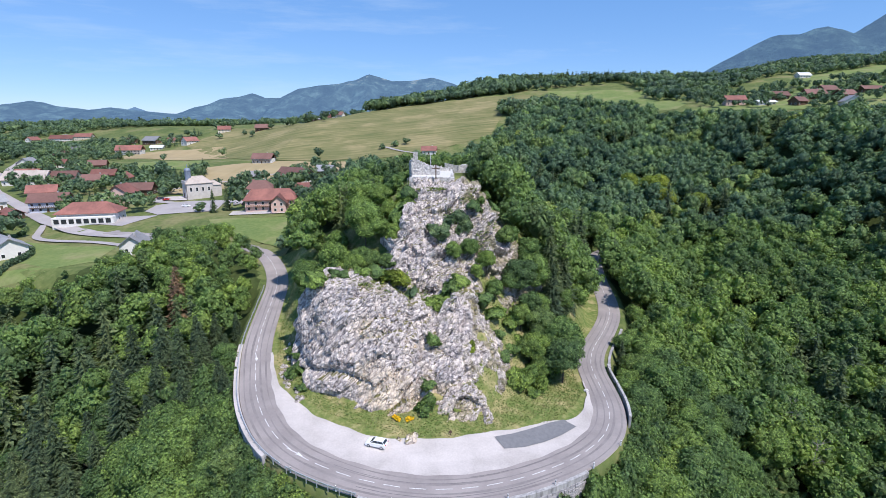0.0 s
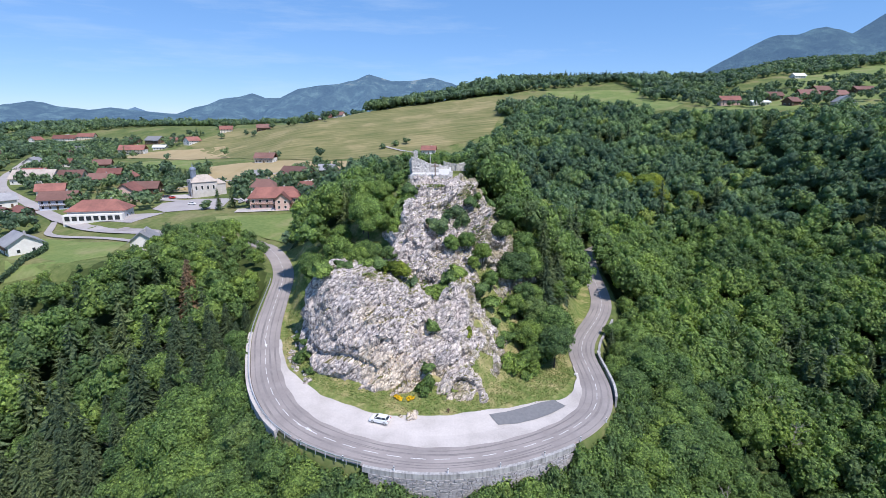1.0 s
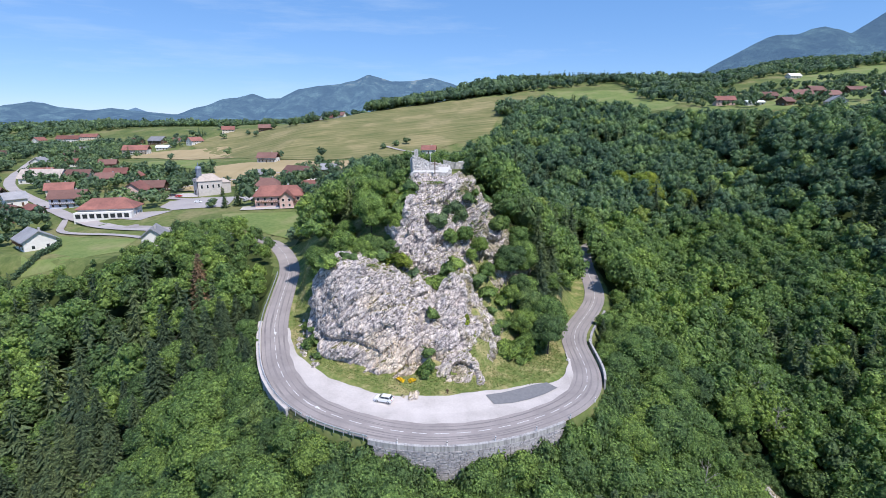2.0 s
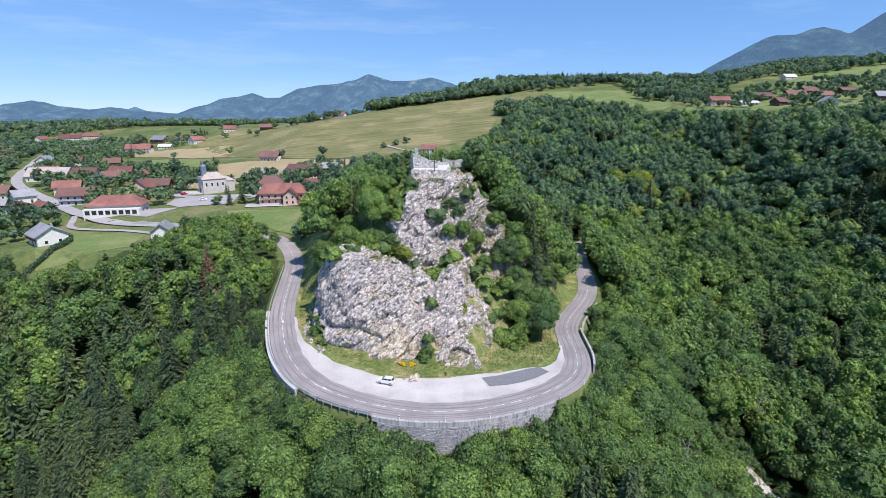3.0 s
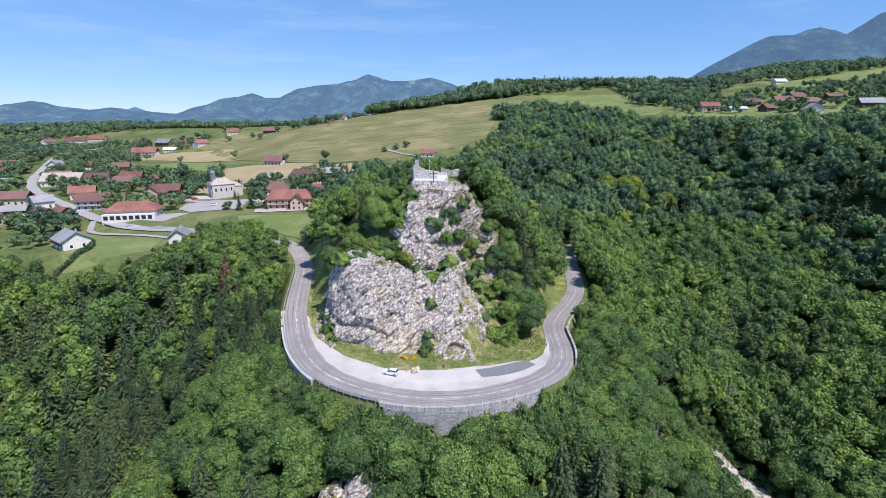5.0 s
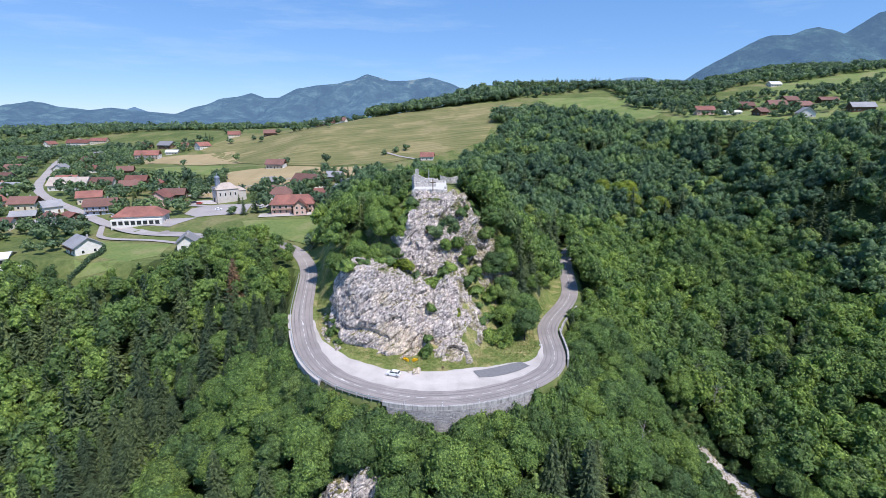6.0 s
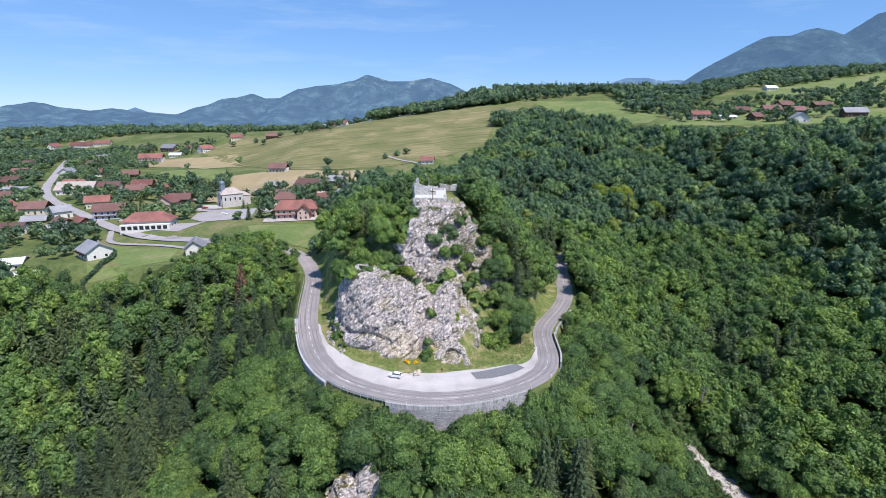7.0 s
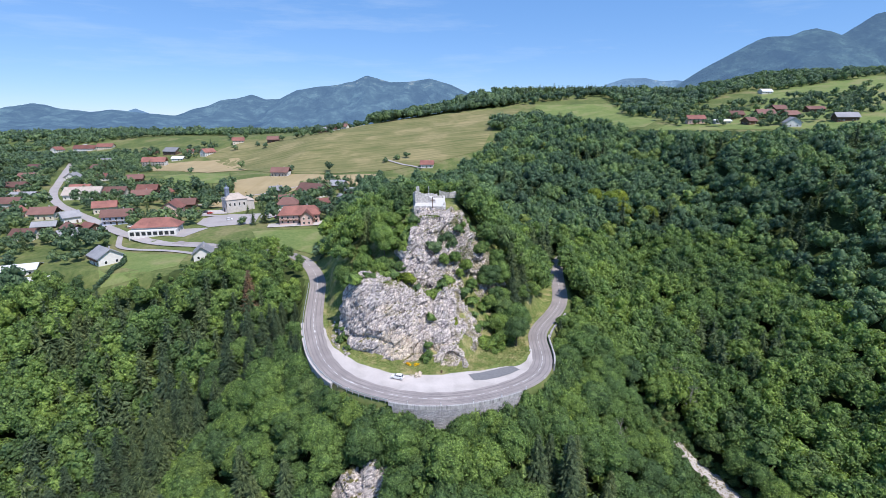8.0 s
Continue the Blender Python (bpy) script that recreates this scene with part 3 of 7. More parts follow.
# ---------------------------------------------------------------- the rock
def fractal(p, scale, octaves, ridged=False, seed=0.0):
    """Noise at many places, summed over octaves."""
    out = np.zeros(len(p))
    amp, total = 1.0, 0.0
    for o in range(octaves):
        f = scale * 2.03 ** o
        v = np.array([noise.noise(Vector((a * f + seed, b * f - seed, c * f + o * 7.1))) for a, b, c in p])
        out += amp * ((1 - 2 * np.abs(v)) if ridged else v)
        total += amp
        amp *= 0.52
    return out / total


def blocks(p, scale, seed):
    """Broken blocks: depth of the nearest joint, and a random offset for each block."""
    edge, off, tilt = np.zeros(len(p)), np.zeros(len(p)), np.zeros(len(p))
    for i, (a, b, c) in enumerate(p):
        at = Vector((a * scale + seed, b * scale, c * scale))
        dist, pts = noise.voronoi(at)
        edge[i] = dist[1] - dist[0]
        h = math.sin(pts[0].x * 12.9898 + pts[0].y * 78.233 + pts[0].z * 37.719) * 43758.5453
        off[i] = h % 1.0
        r = at - pts[0]
        tilt[i] = (math.sin(h * 1.7) * r.x + math.sin(h * 2.9 + 1) * r.y + math.sin(h * 4.3 + 2) * r.z) / scale
    return edge, off, tilt


def rock_patch(xs, ys, height, rough=1.0):
    """Bare rock over a stretch of the plan: a steep sheet, broken up along its normals."""
    X, Y = np.meshgrid(xs, ys)
    Z = height(X, Y)
    gy, gx = np.gradient(Z, ys, xs)
    n = np.stack([-gx, -gy, np.ones_like(Z)], axis=-1)
    n /= np.linalg.norm(n, axis=-1, keepdims=True)
    p = np.stack([X, Y, Z], axis=-1).reshape(-1, 3)
    n = n.reshape(-1, 3)
    q = np.stack([0.55 * (0.77 * p[:, 0] + 0.64 * p[:, 2]), p[:, 1] * 0.9, 1.1 * (0.77 * p[:, 2] - 0.64 * p[:, 0])], axis=1)
    big = fractal(q, 0.10, 3, seed=3.0)
    fine = fractal(q, 0.9, 2, True, seed=5.0)
    q = q + 0.8 * big[:, None] + 0.15 * fine[:, None]
    e1, o1, t1 = blocks(q, 0.27, 1.0)
    e2, o2, t2 = blocks(q * np.array([1.0, 1.0, 1.5]), 1.15, 7.0)
    rib = fractal(q * np.array([0.6, 1.0, 1.6]), 0.32, 3, True, seed=9.0)
    move = rough * (1.6 * big + 0.95 * (o1 - 0.5) + 0.34 * (o2 - 0.5) + 0.34 * t1 + 0.24 * t2 + 0.16 * (fine - 0.4) + 0.75 * (rib - 0.4) - 0.42 * np.exp(-e1 / 0.035) - 0.16 * np.exp(-e2 / 0.05))
    ledge = np.exp(-((p[:, 2] - 7.2 - 0.6 * np.sin(p[:, 0] * 0.5)) / 0.7) ** 2) * step01(-14, -20, p[:, 0]) * step01(100, 96, p[:, 1])
    move = move - 1.5 * ledge
    return p + n * move[:, None], (len(xs), len(ys))


def crag_height(x, y):
    """The upper crag under the ruin."""
    front = 42.0 - 0.86 * np.maximum(0, 131 - y) - 0.10 * np.abs(y - 131)
    left = np.interp(y, [106, 116, 124, 129, 132], [-7, -11, -8, -7, -7])
    right = np.interp(y, [106, 116, 124, 130, 145], [2, 11, 14, 9, 8])
    z = front - 1.5 * np.maximum(0, left - x) - 1.3 * np.maximum(0, x - right) - 0.30 * np.maximum(0, x - 4)
    return np.minimum(z, 40.2) - 1.2 * np.maximum(0, y - 142)


def bluff_height(x, y):
    z = lower_rock(x, y) - 1.0
    z = z - 3.6 * np.exp(-((x + 3.0 - 0.10 * (y - 84)) / 2.4) ** 2) * step01(80, 88, y)
    cut = np.maximum(0, y - 108) * 0.9
    s, c = (x + 1.8) * 0.84 + (y - 81.6) * 0.54, -(x + 1.8) * 0.54 + (y - 81.6) * 0.84
    slab = 1.0 + 0.50 * np.clip(s, -3, 11) - 2.0 * np.maximum(0, -s) - 1.4 * np.maximum(0, s - 10) - 1.15 * np.abs(c - 1.2) * np.where(c < 1.2, 1.0, 0.35)
    return np.maximum(z - cut, slab)


for nm, xs, ys, fn, lab, rg in (
        ("lower_bluff", np.arange(-40, 24, 0.28), np.concatenate([np.arange(77, 104, 0.165), np.arange(104, 124, 0.5)]), bluff_height, "pale grey limestone bluff with cracks, tan scars and grassy top", 0.9),
        ("upper_crag", np.arange(-30, 30, 0.36), np.concatenate([np.arange(103, 134, 0.25), np.arange(134, 150, 0.6)]), crag_height, "jagged grey limestone crag below the castle ruin", 1.5)):
    rp, (nu, nv) = rock_patch(xs, ys, fn, rg)
    # leave out what lies well under the ground
    f = grid_faces(nu, nv)
    under = rp[:, 2] < gz(rp[:, 0], rp[:, 1]) - 1.0
    f = f[~under[f].all(axis=1)]
    ob = part(nm, mesh_from(nm, rp, f), M["rock"])
    tagged(ob, lab, "rock", kind="structure")


def top_of(x, y):
    """Height of ground or rock."""
    return float(max(gz(x, y), bluff_height(np.array(x, float), np.array(y, float)) if 78 < y < 118 and -38 < x < 23 else -99, crag_height(np.array(x, float), np.array(y, float)) if 104 < y < 148 and -28 < x < 28 else -99))


# ---------------------------------------------------------------- trees
rng = np.random.default_rng(7)


def ball(nu, nv, squash=1.0):
    th, ph = np.meshgrid(np.linspace(0, 2 * np.pi, nu, endpoint=False), np.linspace(0.12, np.pi - 0.12, nv))
    v = np.stack([np.sin(ph) * np.cos(th), np.sin(ph) * np.sin(th), squash * np.cos(ph)], axis=-1).reshape(-1, 3)
    f = []
    for j in range(nv - 1):
        for i in range(nu):
            f.append((j * nu + i, (j + 1) * nu + i, (j + 1) * nu + (i + 1) % nu))
            f.append((j * nu + i, (j + 1) * nu + (i + 1) % nu, j * nu + (i + 1) % nu))
    return v, np.array(f)


def cards(centre, normal, size, rg):
    """Leaf clumps: one small ragged triangle at each place."""
    n = len(centre)
    normal = normal / np.linalg.norm(normal, axis=1, keepdims=True)
    u = np.cross(normal, rg.normal(size=(n, 3)))
    u /= np.linalg.norm(u, axis=1, keepdims=True) + 1e-9
    w = np.cross(normal, u)
    s = size * rg.uniform(0.65, 1.4, (n, 1))
    lift = normal * s * rg.uniform(-0.3, 0.3, (n, 1))
    v = np.stack([centre - u * s * rg.uniform(0.8, 1.1, (n, 1)) - w * s * 0.55, centre + u * s * rg.uniform(0.7, 1.1, (n, 1)) - w * s * rg.uniform(0.3, 0.7, (n, 1)) + lift, centre + w * s * rg.uniform(0.8, 1.25, (n, 1))], axis=1).reshape(-1, 3)
    return v, np.arange(3 * n).reshape(n, 3)


def join(pieces):
    vs, fs, at = [], [], 0
    for v, f in pieces:
        vs.append(v)
        fs.append(f + at)
        at += len(v)
    return np.concatenate(vs), np.concatenate(fs)


def broad_crown(seed, high, radius, lobes, clumps, size, core, middle=0.74):
    """Crown of a broad-leaved tree, about its foot: rounded lobes under a coat of leaf clumps."""
    rg = np.random.default_rng(seed)
    mid = np.array([0, 0, high * 0.60])
    ax = np.array([radius, radius, high * 0.40])
    pieces, centres, radii = [], [], []
    for i in range(lobes):
        ph, th = math.acos(1 - 1.5 * (i + 0.5) / lobes), i * 2.4 + rg.uniform(-0.5, 0.5)
        d = np.array([math.sin(ph) * math.cos(th), math.sin(ph) * math.sin(th), math.cos(ph)])
        centres.append(mid + d * ax * rg.uniform(0.48, 0.74))
        radii.append(radius * rg.uniform(0.32, 0.56))
    centres.append(mid)
    radii.append(radius * middle)
    centres, radii = np.array(centres), np.array(radii)
    n = clumps * 4
    pick = rg.choice(len(radii), n, p=radii ** 2 / (radii ** 2).sum())
    d = rg.normal(size=(n, 3))
    d[:, 2] = np.abs(d[:, 2]) * 1.1 - 0.7 * rg.random(n)
    d /= np.linalg.norm(d, axis=1, keepdims=True)
    p = centres[pick] + d * radii[pick, None] * rg.uniform(0.88, 1.12, (n, 1)) * np.array([1, 1, 0.92])
    inner = np.min(np.linalg.norm(p[:, None, :] - centres[None], axis=2) / radii[None], axis=1)
    keep = np.where(inner > 0.86)[0][:clumps]
    p, d = p[keep], d[keep]
    pieces.append(cards(p, d + rg.normal(size=p.shape) * 0.5 + np.array([0, 0, 0.2]), size, rg))
    for c, r in zip(centres, radii):
        v, f = ball(6, 4, 0.9) if core else ball(5, 3, 0.9)
        pieces.append((c + v * r * 0.89 * rg.uniform(0.86, 1.1, (len(v), 1)), f))
    return join(pieces)


def needle_crown(seed, high, radius, tiers, per, size):
    """Crown of a spruce: tiers of pointed, drooping boughs round a thin cone."""
    rg = np.random.default_rng(seed)
    pieces = []
    for k in range(tiers):
        u = k / (tiers - 1)
        z, r = high * (0.08 + 0.9 * u), radius * (1 - u) ** 0.8 * rg.uniform(0.85, 1.1) + 0.15
        n = max(5, int(per * (1 - 0.7 * u)))
        boughs = max(4, n // 5)
        th = (rg.integers(0, boughs, n) + 0.5 * rg.random()) * 2 * np.pi / boughs + rg.normal(size=n) * 0.16
        out = np.stack([np.cos(th), np.sin(th), np.full(n, -0.32)], axis=1) + rg.normal(size=(n, 3)) * 0.3
        side = np.stack([-np.sin(th), np.cos(th), rg.normal(size=n) * 0.35], axis=1)
        from_axis = r * rg.uniform(0.25, 0.95, n)
        c = np.stack([from_axis * np.cos(th), from_axis * np.sin(th), z - 0.30 * from_axis + rg.normal(size=n) * 0.12], axis=1)
        long = (size * (0.7 + 0.7 * (1 - u)) * rg.uniform(0.6, 1.4, n))[:, None]
        wide = long * rg.uniform(0.3, 0.6, (n, 1))
        v = np.stack([c - side * wide, c + side * wide, c + out * long * 1.5], axis=1).reshape(-1, 3)
        pieces.append((v, np.arange(3 * n).reshape(n, 3)))
    v, f = ball(7, 6)
    t, a = (v[:, 2] + 1) / 2, np.arctan2(v[:, 1], v[:, 0])
    v = np.stack([np.cos(a) * radius * 0.52 * (1 - t), np.sin(a) * radius * 0.52 * (1 - t), high * (0.06 + 0.9 * t)], axis=1)
    pieces.append((v, f))
    return join(pieces)


def trunk_mesh(high, r, seed):
    rg = np.random.default_rng(seed)
    bm = bmesh.new()
    rod(bm, (0, 0, -1.0), (0.1, 0.05, high * 0.45), r, r * 0.62, 7)
    rod(bm, (0.1, 0.05, high * 0.45), (0.0, 0.2, high * 0.8), r * 0.62, r * 0.2, 6)
    for k in range(5):
        a, z = k * 1.3 + rg.uniform(0, 0.6), high * rg.uniform(0.3, 0.55)
        rod(bm, (0.1, 0.05, z), (math.cos(a) * high * 0.2, math.sin(a) * high * 0.2, z + high * 0.17), r * 0.35, r * 0.1, 5)
    me = bpy.data.meshes.new("trunk")
    bm.to_mesh(me)
    bm.free()
    me.materials.append(M["bark"])
    return me


# where woods grow
def wooded(x, y):
    d, _ = road_near(x, y)
    rock_side = d < 0
    lim = np.interp(x, [-60, -38, -20, 20, 50, 90, 130, 180, 227, 309, 345, 420, 520], [325, 325, 345, 395, 465, 545, 560, 500, 440, 392, 365, 372, 420])
    east = (x > -58) & (y < lim) & ((x > 42) | (y > 150))
    south = (~rock_side) & (d > 5.6) & (x > -60) & (x < 60) & (y < 120)
    edge = np.interp(x, [-420, -260, -200, -168, -160, -140, -130, -124, -113, -108, -102, -80, -68, -60], [168, 172, 162, 158, 148, 150, 158, 164, 170, 188, 202, 197, 178, 150])
    west = (x <= -40) & (y < edge) & (~rock_side)
    ok = east | south | west
    ok &= np.abs(d) > np.where(y > 186, 4.0, np.where(d > 0, 5.6, 6.5))
    inner = rock_side & (y < 196) & (x > -62) & (x < 62)
    flank = ((x < -20 + 0 * y) & (y > 106) & ~((lower_rock(x, y) > gz(x, y) + 1) & (y < 112))) | (((x > np.interp(y, [92, 112, 120, 150], [24, 19, 20, 16]))) & (y > 101)) | (y > 162)
    bare = ((crag_height(x, y) > gz(x, y) - 0.3) & (y < 150) & (x < 15) & (x > -16)) | ((np.abs(x + 2) < 15) & (y > 126) & (y < 158)) | ((np.abs(x + 1) < 12) & (y > 150) & (y < 190))
    ok &= ~((x > np.interp(y, [60, 75, 87, 100], [108, 102, 98, 87]) - 27) & (x < np.interp(y, [60, 75, 87, 100], [108, 102, 98, 87]) + 7.5) & (y < 106))
    ok &= ~((np.abs(x + 20) < 8.5) & (y > 42) & (y < 54))
    ok = np.where(inner, flank & ~bare & (np.abs(d) > np.where((x < -20) & (y < 140), 11.0, 7.5)), ok)
    return ok


KNOLL_TOPS = [19.0, 28.5, 35.5, 40.0, 42.5, 44.0, 44.0]


def headroom(x, y):
    """Highest that a crown may reach beside the road, so that the bend stays open to the valley."""
    d, zr = road_near(x, y)
    rise = np.interp(d, [5, 9, 16, 30, 60], [-0.8, -0.6, -1.4, 0.0, 20])
    rise = np.where((x > -11) & (x < 7) & (d < 13), -1.2 - 5.0 * np.exp(-((x - 1.6) / 4.2) ** 2), rise)
    rise = np.where((x > 9) & (x < 24) & (d < 12), -1.8, rise)
    rise = np.where((y > 92) & (np.abs(x) > 30), np.maximum(rise, 2.0 + 0.35 * d), rise)
    top = np.where((d > 0) & (y < 150), zr + rise, 999.0)
    top = np.where((x > 185) & (x < 430) & (y > 320), np.minimum(top, np.where(x < 310, 67.0, 69.0)), top)
    crown_line = np.interp(x, [-60, -50, -42, -34, -26, -18, -12], KNOLL_TOPS)
    top = np.where((d < 0) & (x < -9) & (x > -60) & (y > 100) & (y < 190), np.minimum(top, crown_line + 0.09 * (150 - y)), top)
    lip = np.interp(x, [-420, -190, -180, -126, -117, -110, -84, -70, -60], [13.0, 13.0, 9.5, 9.5, 10.0, 19.0, 20.0, 17.0, 18.0])
    top = np.where((x < -60) & (y > 105), np.minimum(top, lip - 0.12 * np.maximum(0, 160 - y)), top)
    return np.where((x > -42) & (x < 14) & (y > 150), np.minimum(top, np.where(y < 190, 46.5, 57.3 - 0.0557 * (y + 12))), top)


def scatter(n, x0, x1, y0, y1, gap, keep, seed):
    """Random places at least gap apart where keep() holds."""
    rg = np.random.default_rng(seed)
    xs, ys = rg.uniform(x0, x1, n), rg.uniform(y0, y1, n)
    ok = keep(xs, ys)
    xs, ys = xs[ok], ys[ok]
    cells, out = {}, []
    for x, y in zip(xs, ys):
        i, j = int(x // gap), int(y // gap)
        if all((x - a) ** 2 + (y - b) ** 2 >= gap * gap for di in (-1, 0, 1) for dj in (-1, 0, 1) for a, b in cells.get((i + di, j + dj), ())):
            cells.setdefault((i, j), []).append((x, y))
            out.append((x, y))
    return np.array(out)


fc = np.zeros(len(ground.data.polygons) * 3)
ground.data.polygons.foreach_get("center", fc)
fc = fc.reshape(-1, 3)
close = (np.abs(fc[:, 0]) < 560) & (fc[:, 1] > 0) & (fc[:, 1] < 600)
slot = np.zeros(len(fc), np.int32)
slot[close] = np.where(wooded(fc[close, 0], fc[close, 1]), 1, 0)
fd, _ = road_near(fc[close, 0], fc[close, 1])
slot[close] = np.where((fd < 0) & (fc[close, 1] < 180) & (np.abs(fc[close, 0]) < 70), 2, slot[close])
ground.data.polygons.foreach_set("material_index", slot)
wood_near = scatter(16000, -190, 190, 38, 240, 4.7, wooded, 11)
wood_far = scatter(90000, -430, 540, 38, 570, 6.7, lambda x, y: wooded(x, y) & (np.abs(x) < 0.95 * y + 78) & ~((np.abs(x) < 190) & (y < 240)), 12)
wood = np.concatenate([wood_near, wood_far])
wz = gz(wood[:, 0], wood[:, 1])
near = (np.abs(wood[:, 0]) < 125) & (wood[:, 1] < 178)
order = np.where(near)[0]
reach = np.hypot(wood[order, 0], wood[order, 1] + 20)
order = order[np.argsort(reach)]
single = set(order[:300].tolist())

BROAD = [(broad_crown(100 + k, 13.0 + 1.2 * (k % 4), 4.3 + 0.4 * (k % 3), 14 + k % 4, 2300, 0.255, True)) for k in range(6)]
BROAD_MESH = []
for k, (v, f) in enumerate(BROAD):
    me = smooth(mesh_from("crown", v, f))
    me.materials.append(M["leaf"])
    BROAD_MESH.append((me, trunk_mesh(13.0 + 1.2 * (k % 4), 0.24, k)))
NEEDLE_MESH = []
for k in range(2):
    me = smooth(mesh_from("crown", *needle_crown(200 + k, 18.0 + 2 * k, 3.3, 38, 84, 0.50)))
    me.materials.append(M["needle"])
    NEEDLE_MESH.append((me, trunk_mesh(17.0, 0.22, 40 + k)))


def place_tree(meshes, place, size, turn, name, label):
    ob = thing(name, label, "tree", place, turn, "trees of the slope")
    ob.scale = (size[0], size[0], size[1])
    for nm, me in zip(("crown", "trunk"), meshes):
        c = new(nm, me)
        c.parent = ob
    return ob


rt = np.random.default_rng(21)
conifers = lambda x, y: x < -44 and math.sin(x * 0.045 + 0.4) + math.sin(y * 0.06 + x * 0.02 + 1.9) > -0.75
spruce_spot = lambda x, y: (math.sin(x * 0.071 + 2.0) * math.sin(y * 0.083 + 0.7) > 0.62)
for i in sorted(single):
    x, y = wood[i]
    s = rt.uniform(0.8, 1.2)
    room = float(headroom(np.array([x]), np.array([y]))[0]) - wz[i] + 0.3
    s = min(s, max(0.22, room / 15.5))
    if (spruce_spot(x, y) and rt.random() < 0.6 or conifers(x, y) and rt.random() < 0.78) and y < 140:
        s = min(s, max(0.22, room / 22.0))
        place_tree(NEEDLE_MESH[i % 2], (x, y, wz[i] - 0.3), (s * 1.1, s * 1.05), rt.uniform(0, 360), "spruce_tree", "dark green spruce with drooping branches on the wooded slope")
    else:
        knollside = 0.85 if 100 < y < 178 and abs(x) < 50 else 1.0
        place_tree(BROAD_MESH[i % 6], (x, y, wz[i] - 0.3), (s * knollside, s * knollside * rt.uniform(0.85, 1.1)), rt.uniform(0, 360), "broadleaf_tree", "leafy green broad-leaved tree on the wooded slope")

for k, (x, y, s) in enumerate(((20.5, 105, 0.62), (24, 109, 0.7), (27.5, 113, 0.55), (21.5, 113, 0.7), (30, 119, 0.6), (24.5, 118, 0.6), (19, 110.5, 0.6), (28, 105.5, 0.5), (22.5, 101, 0.42), (33, 126, 0.65), (17, 116, 0.55), (2.5, 113.5, 0.42), (6.5, 114.5, 0.5), (10.5, 114, 0.5), (12.5, 111, 0.42), (8, 111, 0.36), (-17, 111, 0.4), (-21, 109, 0.45), (-24.5, 112, 0.5), (-14, 115, 0.45), (-18.5, 117, 0.55), (-13, 121, 0.5), (-16, 125, 0.55), (16, 122, 0.5), (18, 128, 0.55), (-15, 130, 0.5), (-17.5, 134, 0.6), (-13.5, 136, 0.5), (-19.5, 130, 0.6), (-20, 138, 0.65), (-15.5, 140, 0.55))):
    place_tree(BROAD_MESH[k % 6], (x, y, top_of(x, y) - (3.2 * s if top_of(x, y) > gz(x, y) + 1 else 0.6)), (s, s), k * 47, "broadleaf_tree", "leafy green tree beside the limestone bluff")

# the rest of the woods, too many to count
FAR = [broad_crown(300 + k, 13.5 + k % 3, 4.6, 9, 420, 0.40, False) for k in range(6)]
MID = [broad_crown(320 + k, 14.5 + k % 3, 5.4, 8, 220, 0.55, False) for k in range(6)]
FAR_NEEDLE = [needle_crown(330 + k, 18.5 + k, 3.7, 18, 40, 0.86) for k in range(3)]
TINY = [broad_crown(350 + k, 12.5, 5.6, 1, 48, 1.0, False) for k in range(4)]
TINY_NEEDLE = [needle_crown(370, 18, 3.8, 10, 18, 1.7)]


def forest(name, places, kinds, material, label, seed, lo=0.75, hi=1.2, category="woods", sink=0.0, capped=False, tall=15.5):
    rg = np.random.default_rng(seed)
    pieces, tones = [], []
    z = gz(places[:, 0], places[:, 1])
    room = headroom(places[:, 0], places[:, 1]) - z if capped else np.full(len(z), 99.0)
    for (x, y), h, top in zip(places, z, room):
        if top < 3.5 and y > 320:
            continue
        v, f = kinds[int(rg.integers(len(kinds)))]
        a, s, t = rg.uniform(0, 6.28), min(rg.uniform(lo, hi), max(0.25, top / tall)), rg.uniform(0.85, 1.15)
        c, n = math.cos(a) * s, math.sin(a) * s
        pieces.append((np.stack([v[:, 0] * c - v[:, 1] * n + x, v[:, 0] * n + v[:, 1] * c + y, v[:, 2] * s * t + h - 0.3 - sink * s], axis=1), f))
        tones.append(np.full(len(v), rg.random(), np.float32))
    me = smooth(mesh_from(name, *join(pieces)))
    me.attributes.new("tone", "FLOAT", "POINT").data.foreach_set("value", np.concatenate(tones))
    ob = part(name, me, material)
    return tagged(ob, label, category, kind="stuff")


rest = np.array([i not in single for i in range(len(wood))])
spr = np.array([spruce_spot(x * 0.6, y * 0.6) for x, y in wood])
spr_pick = np.where([conifers(x, y) and y < 140 for x, y in wood], np.random.default_rng(6).random(len(wood)) < 0.62, spr & (np.random.default_rng(5).random(len(wood)) < np.where(wood[:, 1] > 170, 0.55, 0.38)))
far_off = (wood[:, 1] > 240) | (np.abs(wood[:, 0]) > 190)
forest("woods_broadleaf", wood[rest & ~spr_pick & ~far_off], FAR, M["leaf"], "dense green broad-leaved woods covering the valley sides", 1, 0.85, 1.4, capped=True)
forest("woods_spruce", wood[rest & spr_pick], FAR_NEEDLE, M["needle"], "dark spruces standing among the valley woods", 2, capped=True, tall=23.0)
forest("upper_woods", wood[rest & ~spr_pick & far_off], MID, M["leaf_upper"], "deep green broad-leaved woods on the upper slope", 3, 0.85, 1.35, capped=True)

